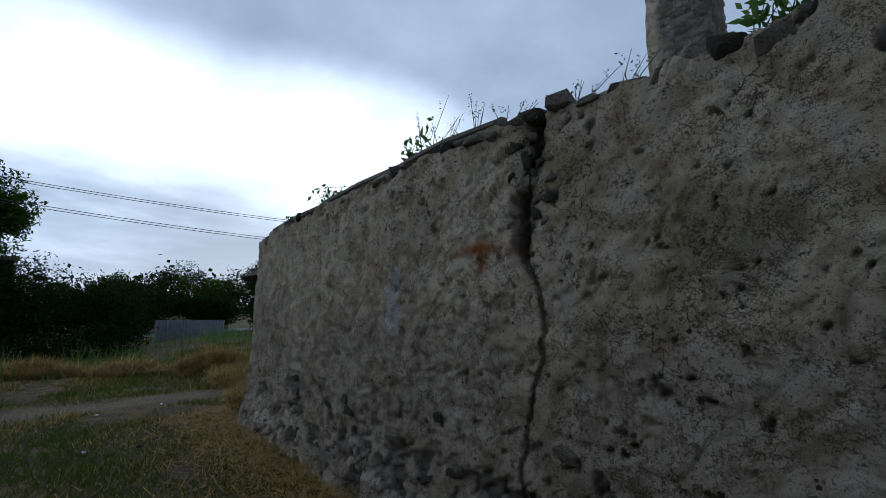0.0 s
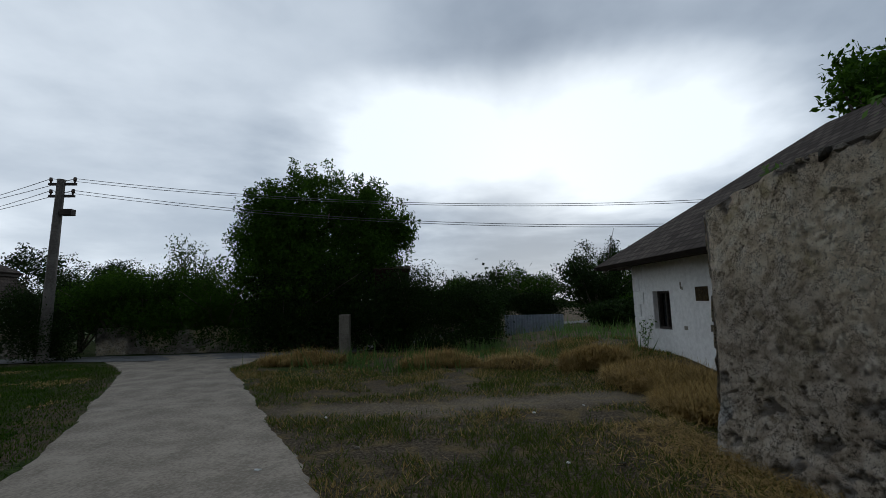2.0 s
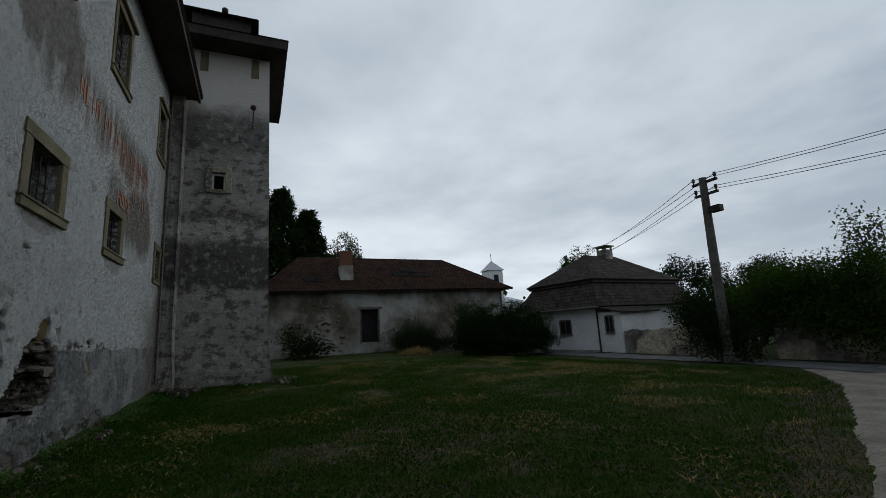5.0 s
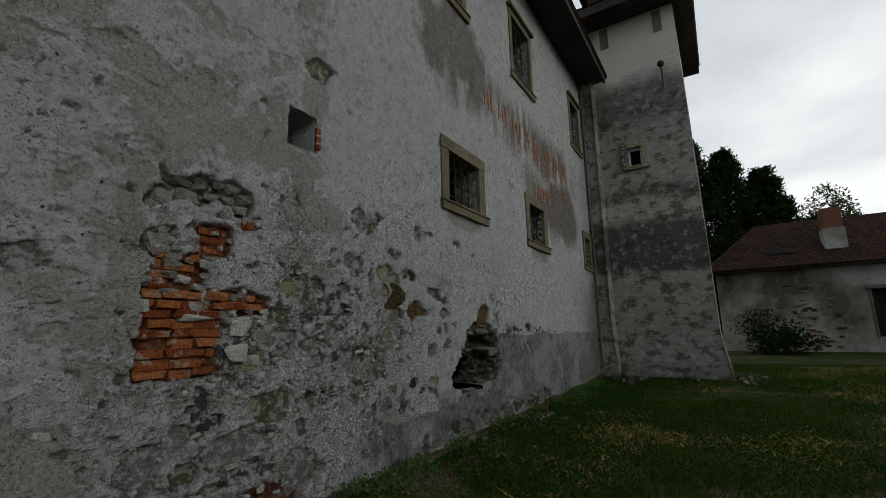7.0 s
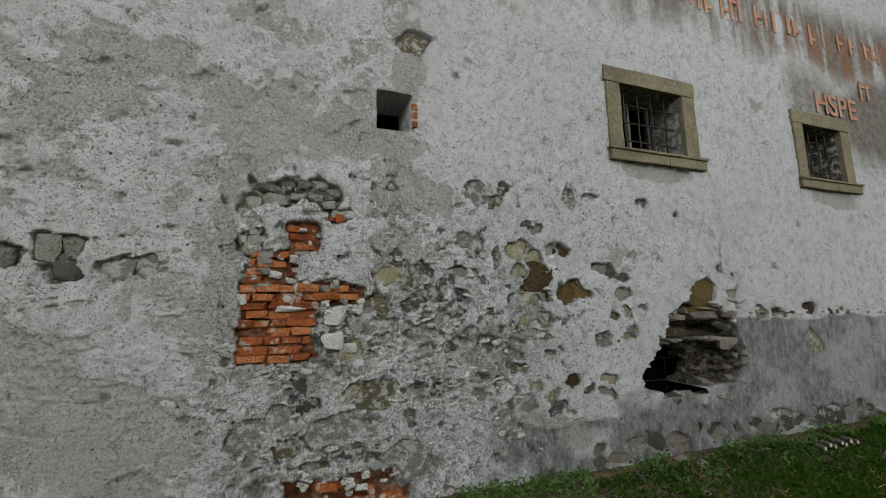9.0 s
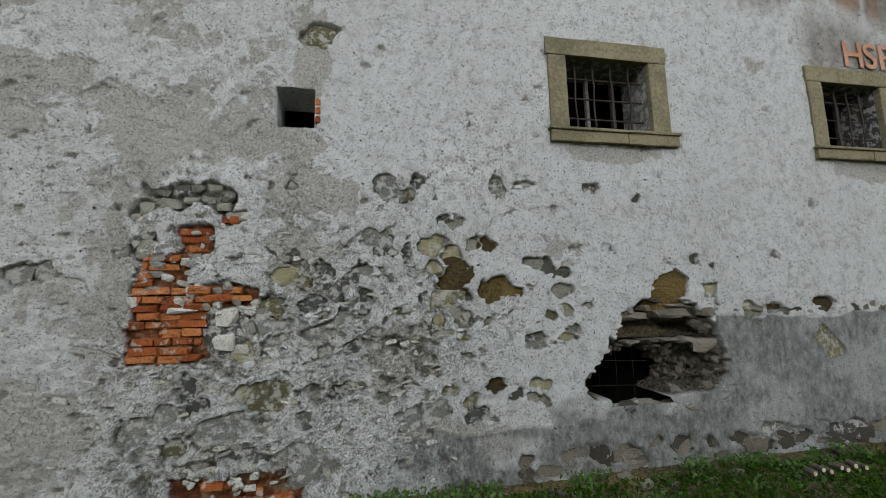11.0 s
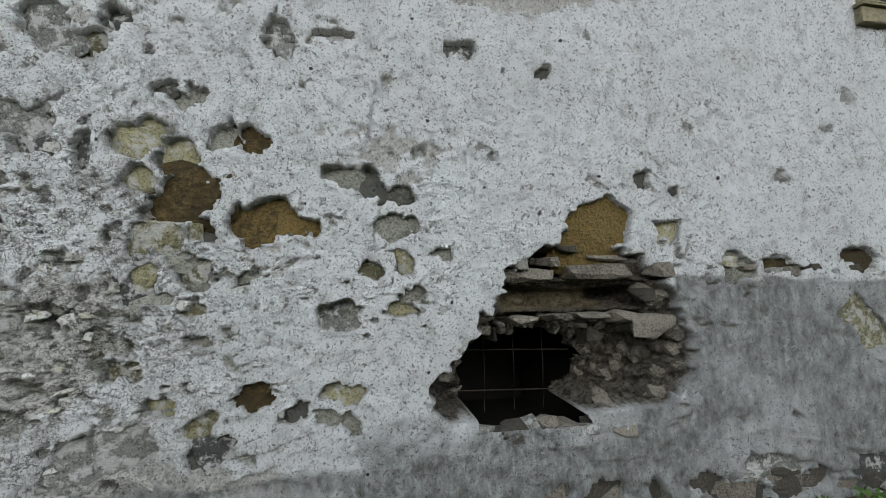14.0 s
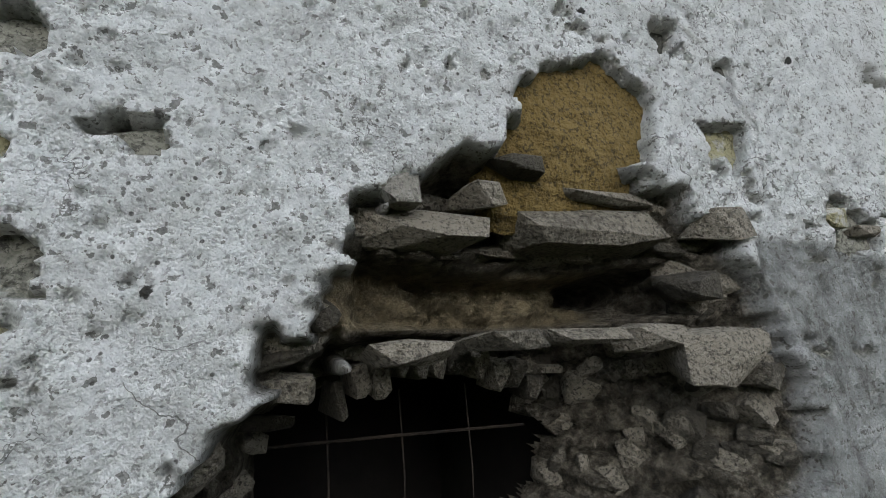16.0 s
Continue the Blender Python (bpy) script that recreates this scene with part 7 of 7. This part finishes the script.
for seed in range(5):
    bm = bmesh.new()
    bmesh.ops.create_cube(bm, size=1.0)
    bmesh.ops.bevel(bm, geom=list(bm.edges), offset=0.11, segments=1, affect="EDGES")
    r = random.Random(seed)
    for v in bm.verts:
        v.co += Vector([r.uniform(-0.10, 0.10) for _ in range(3)])
    me = bpy.data.meshes.new("brick")
    bm.to_mesh(me)
    bm.free()
    me.materials.append(M["brick"])
    BRICKS.append(me)


def brick_course(z, xa, xb, proud, skip=0.08):
    x = xa + rng.uniform(-0.08, 0.0)
    while x < xb - 0.03:
        l = rng.choice((0.24, 0.24, 0.13, 0.18))
        l = min(l, xb - x)
        if l > 0.05 and rng.random() > skip:
            ob = new("brick", rng.choice(BRICKS))
            ob.parent = front
            ob.matrix_basis = Matrix.LocRotScale((x + l / 2, 0.088 - proud + rng.uniform(-0.022, 0.022), z + rng.uniform(-0.004, 0.004)), Euler((rng.uniform(-0.04, 0.04), rng.uniform(-0.03, 0.03), rng.uniform(-0.04, 0.04))), (l - 0.004, 0.12, 0.068 + rng.uniform(-0.006, 0.004)))
        x += l


for k in range(9):
    brick_course(1.385 + 0.073 * k, -3.34 + 0.02 * (k % 3), -2.74 - 0.05 * (k in (1, 2, 3)), 0.01 + 0.02 * (k > 5))
for k in range(2):
    brick_course(1.90 + 0.073 * k, -2.78, -2.36 - 0.1 * k, 0.03)
for k in range(4):
    brick_course(2.045 + 0.073 * k, -3.30, -2.98 + 0.05 * (k == 0), 0.02, 0.12)
for k in range(3):
    brick_course(2.36 + 0.073 * k, -2.98, -2.76, -0.01, 0.1)
for k in range(3):
    brick_course(0.17 + 0.075 * k, -2.95 + 0.12 * k, -1.98 - 0.25 * k, 0.03, 0.15)
brick_course(2.62, -2.70, -2.52, 0.02, 0.0)
for z in (3.63, 3.72, 3.81):
    for x, w in ((-1.83, 0.05),):
        ob = new("brick", BRICKS[0])
        ob.parent = front
        ob.matrix_basis = Matrix.LocRotScale((x, 0.03, z), None, (w, 0.11, 0.075))

# clods of mortar clinging to the bricks
for k in range(70):
    x, z = rng.uniform(-3.38, -2.35), rng.uniform(1.80, 2.66)
    if -3.1 < x < -2.72 and 2.30 < z < 2.56 or (z < 2.02 and x < -2.75 and rng.random() < 0.65):
        continue
    stone("mortar", (x, 0.035, z), (rng.uniform(0.06, 0.17), 0.08, rng.uniform(0.04, 0.10)), front, 0.3, rng)
for x, z, w, h in ((-2.58, 1.73, 0.22, 0.18), (-2.60, 1.52, 0.22, 0.18), (-2.40, 1.62, 0.14, 0.14), (-3.18, 1.98, 0.20, 0.08), (-3.36, 1.88, 0.12, 0.10), (-2.95, 1.80, 0.30, 0.06), (-2.45, 1.45, 0.16, 0.09)):
    stone("mortar", (x, 0.03, z), (w, 0.09, h), front, 0.15, rng)
# small half-bedded lumps in the crumbling field, too many to tell apart
rl = random.Random(77)
verts, faces = [], []
for k in range(520):
    x, z = rl.gauss(-1.8, 0.8), rl.gauss(1.35, 0.6)
    if k % 3 == 0:
        x, z = rl.gauss(-2.6, 0.7), rl.gauss(0.6, 0.3)
    if not (-3.9 < x < 1.0 and 0.12 < z < 2.9) or (x > 0.8 and z < 1.2) or (-3.36 < x < -2.72 and 1.35 < z < 2.3):
        continue
    if sock[np.searchsorted(fx, x), np.searchsorted(fz, z)] > 0.2:
        continue
    me = rock_mesh("lump", rl.randrange(40))
    w, h = rl.uniform(0.03, 0.13), rl.uniform(0.02, 0.065)
    m = Matrix.LocRotScale((x, 0.012, z), Euler([rl.uniform(-0.3, 0.3) for _ in range(3)]), (w, rl.uniform(0.035, 0.065), h))
    base = len(verts)
    verts += [m @ v.co for v in me.vertices]
    faces += [tuple(base + i for i in p.vertices) for p in me.polygons]
    bpy.data.meshes.remove(me)
lump = bpy.data.meshes.new("rubble_lumps")
lump.from_pydata(verts, [], faces)
lump.materials.append(M["lumps"])
tagged(new("rubble_lumps", lump), "small stones and mortar lumps half bedded in plaster", kind="stuff").parent = front
# slabs and rubble round the hole
def hole_depth(x, z):
    i, j = np.clip(np.searchsorted(fx, x), 1, len(fx) - 1), np.clip(np.searchsorted(fz, z), 1, len(fz) - 1)
    return float(-H[i, j]), bool(gone[i, j]), float(inside[i, j])


placed = 0
tries = 0
while placed < 150 and tries < 4000:
    tries += 1
    x, z = rng.uniform(0.85, 2.65), rng.uniform(0.72, 1.90)
    yd, hollow, ins = hole_depth(x, z)
    if hollow or ins < 0.7 or (1.385 < z < 1.60 and 1.25 < x < 2.26):
        continue
    w, h, tilt = rng.uniform(0.05, 0.15), rng.uniform(0.04, 0.11), 0.7
    if z > 1.5 or (z > 1.18 and x < 2.0):
        w, h, tilt = rng.uniform(0.10, 0.26), rng.uniform(0.03, 0.07), 0.25
    stone("rubble", (x, yd + 0.02, z), (w, rng.uniform(0.08, 0.14), h), front, tilt, rng)
    placed += 1
# jagged ends of a brick arch over the black opening
for k in range(11):
    x = 1.30 + 0.055 * k
    stone("rubble", (x, 0.30 + rng.uniform(0, 0.06), 1.335 - 1.1 * (x - 1.56) ** 2 + rng.uniform(-0.015, 0.015)), (0.05, 0.2, rng.uniform(0.07, 0.12)), front, 0.1, rng)
stone("rubble", (2.30, 0.10, 1.30), (0.34, 0.22, 0.17), front, 0.15, rng)
stone("rubble", (1.72, 0.06, 1.80), (0.16, 0.12, 0.06), front, 0.2, rng)
for x, z, w, h in ((1.95, 1.655, 0.50, 0.12), (1.46, 1.635, 0.38, 0.10), (1.62, 1.72, 0.14, 0.07), (2.00, 1.745, 0.34, 0.05), (1.66, 1.37, 0.24, 0.05), (1.43, 1.36, 0.20, 0.06), (1.90, 1.375, 0.26, 0.045), (2.12, 1.36, 0.16, 0.08), (2.28, 1.50, 0.14, 0.10)):
    stone("rubble", (x, 0.12, z), (w, 0.22, h), front, 0.07, rng)
stone("mortar", (1.40, 0.03, 1.71), (0.11, 0.10, 0.10), front, 0.25, rng)
stone("rubble", (2.36, 0.03, 1.66), (0.22, 0.12, 0.11), front, 0.1, rng)
x = 1.02
while x < 2.25:
    w = rng.uniform(0.07, 0.17)
    stone(rng.choice(("rubble", "stone_grey")), (x + w / 2, 0.10 + rng.uniform(-0.02, 0.05), 0.690 + rng.uniform(-0.02, 0.02)), (w * 1.5, 0.26, rng.uniform(0.07, 0.12)), front, 0.3, rng)
    x += w
x = 2.65
while x < 6.0:
    w = rng.uniform(0.08, 0.22)
    if rng.random() < 0.7:
        stone(rng.choice(("rubble", "rubble", "stone_olive", "stone_grey")), (x + w / 2, 0.02, 1.66 + 0.03 * math.sin(x * 3) + rng.uniform(-0.03, 0.03)), (w, 0.09, rng.uniform(0.04, 0.10)), front, 0.1, rng)
    x += w + 0.01
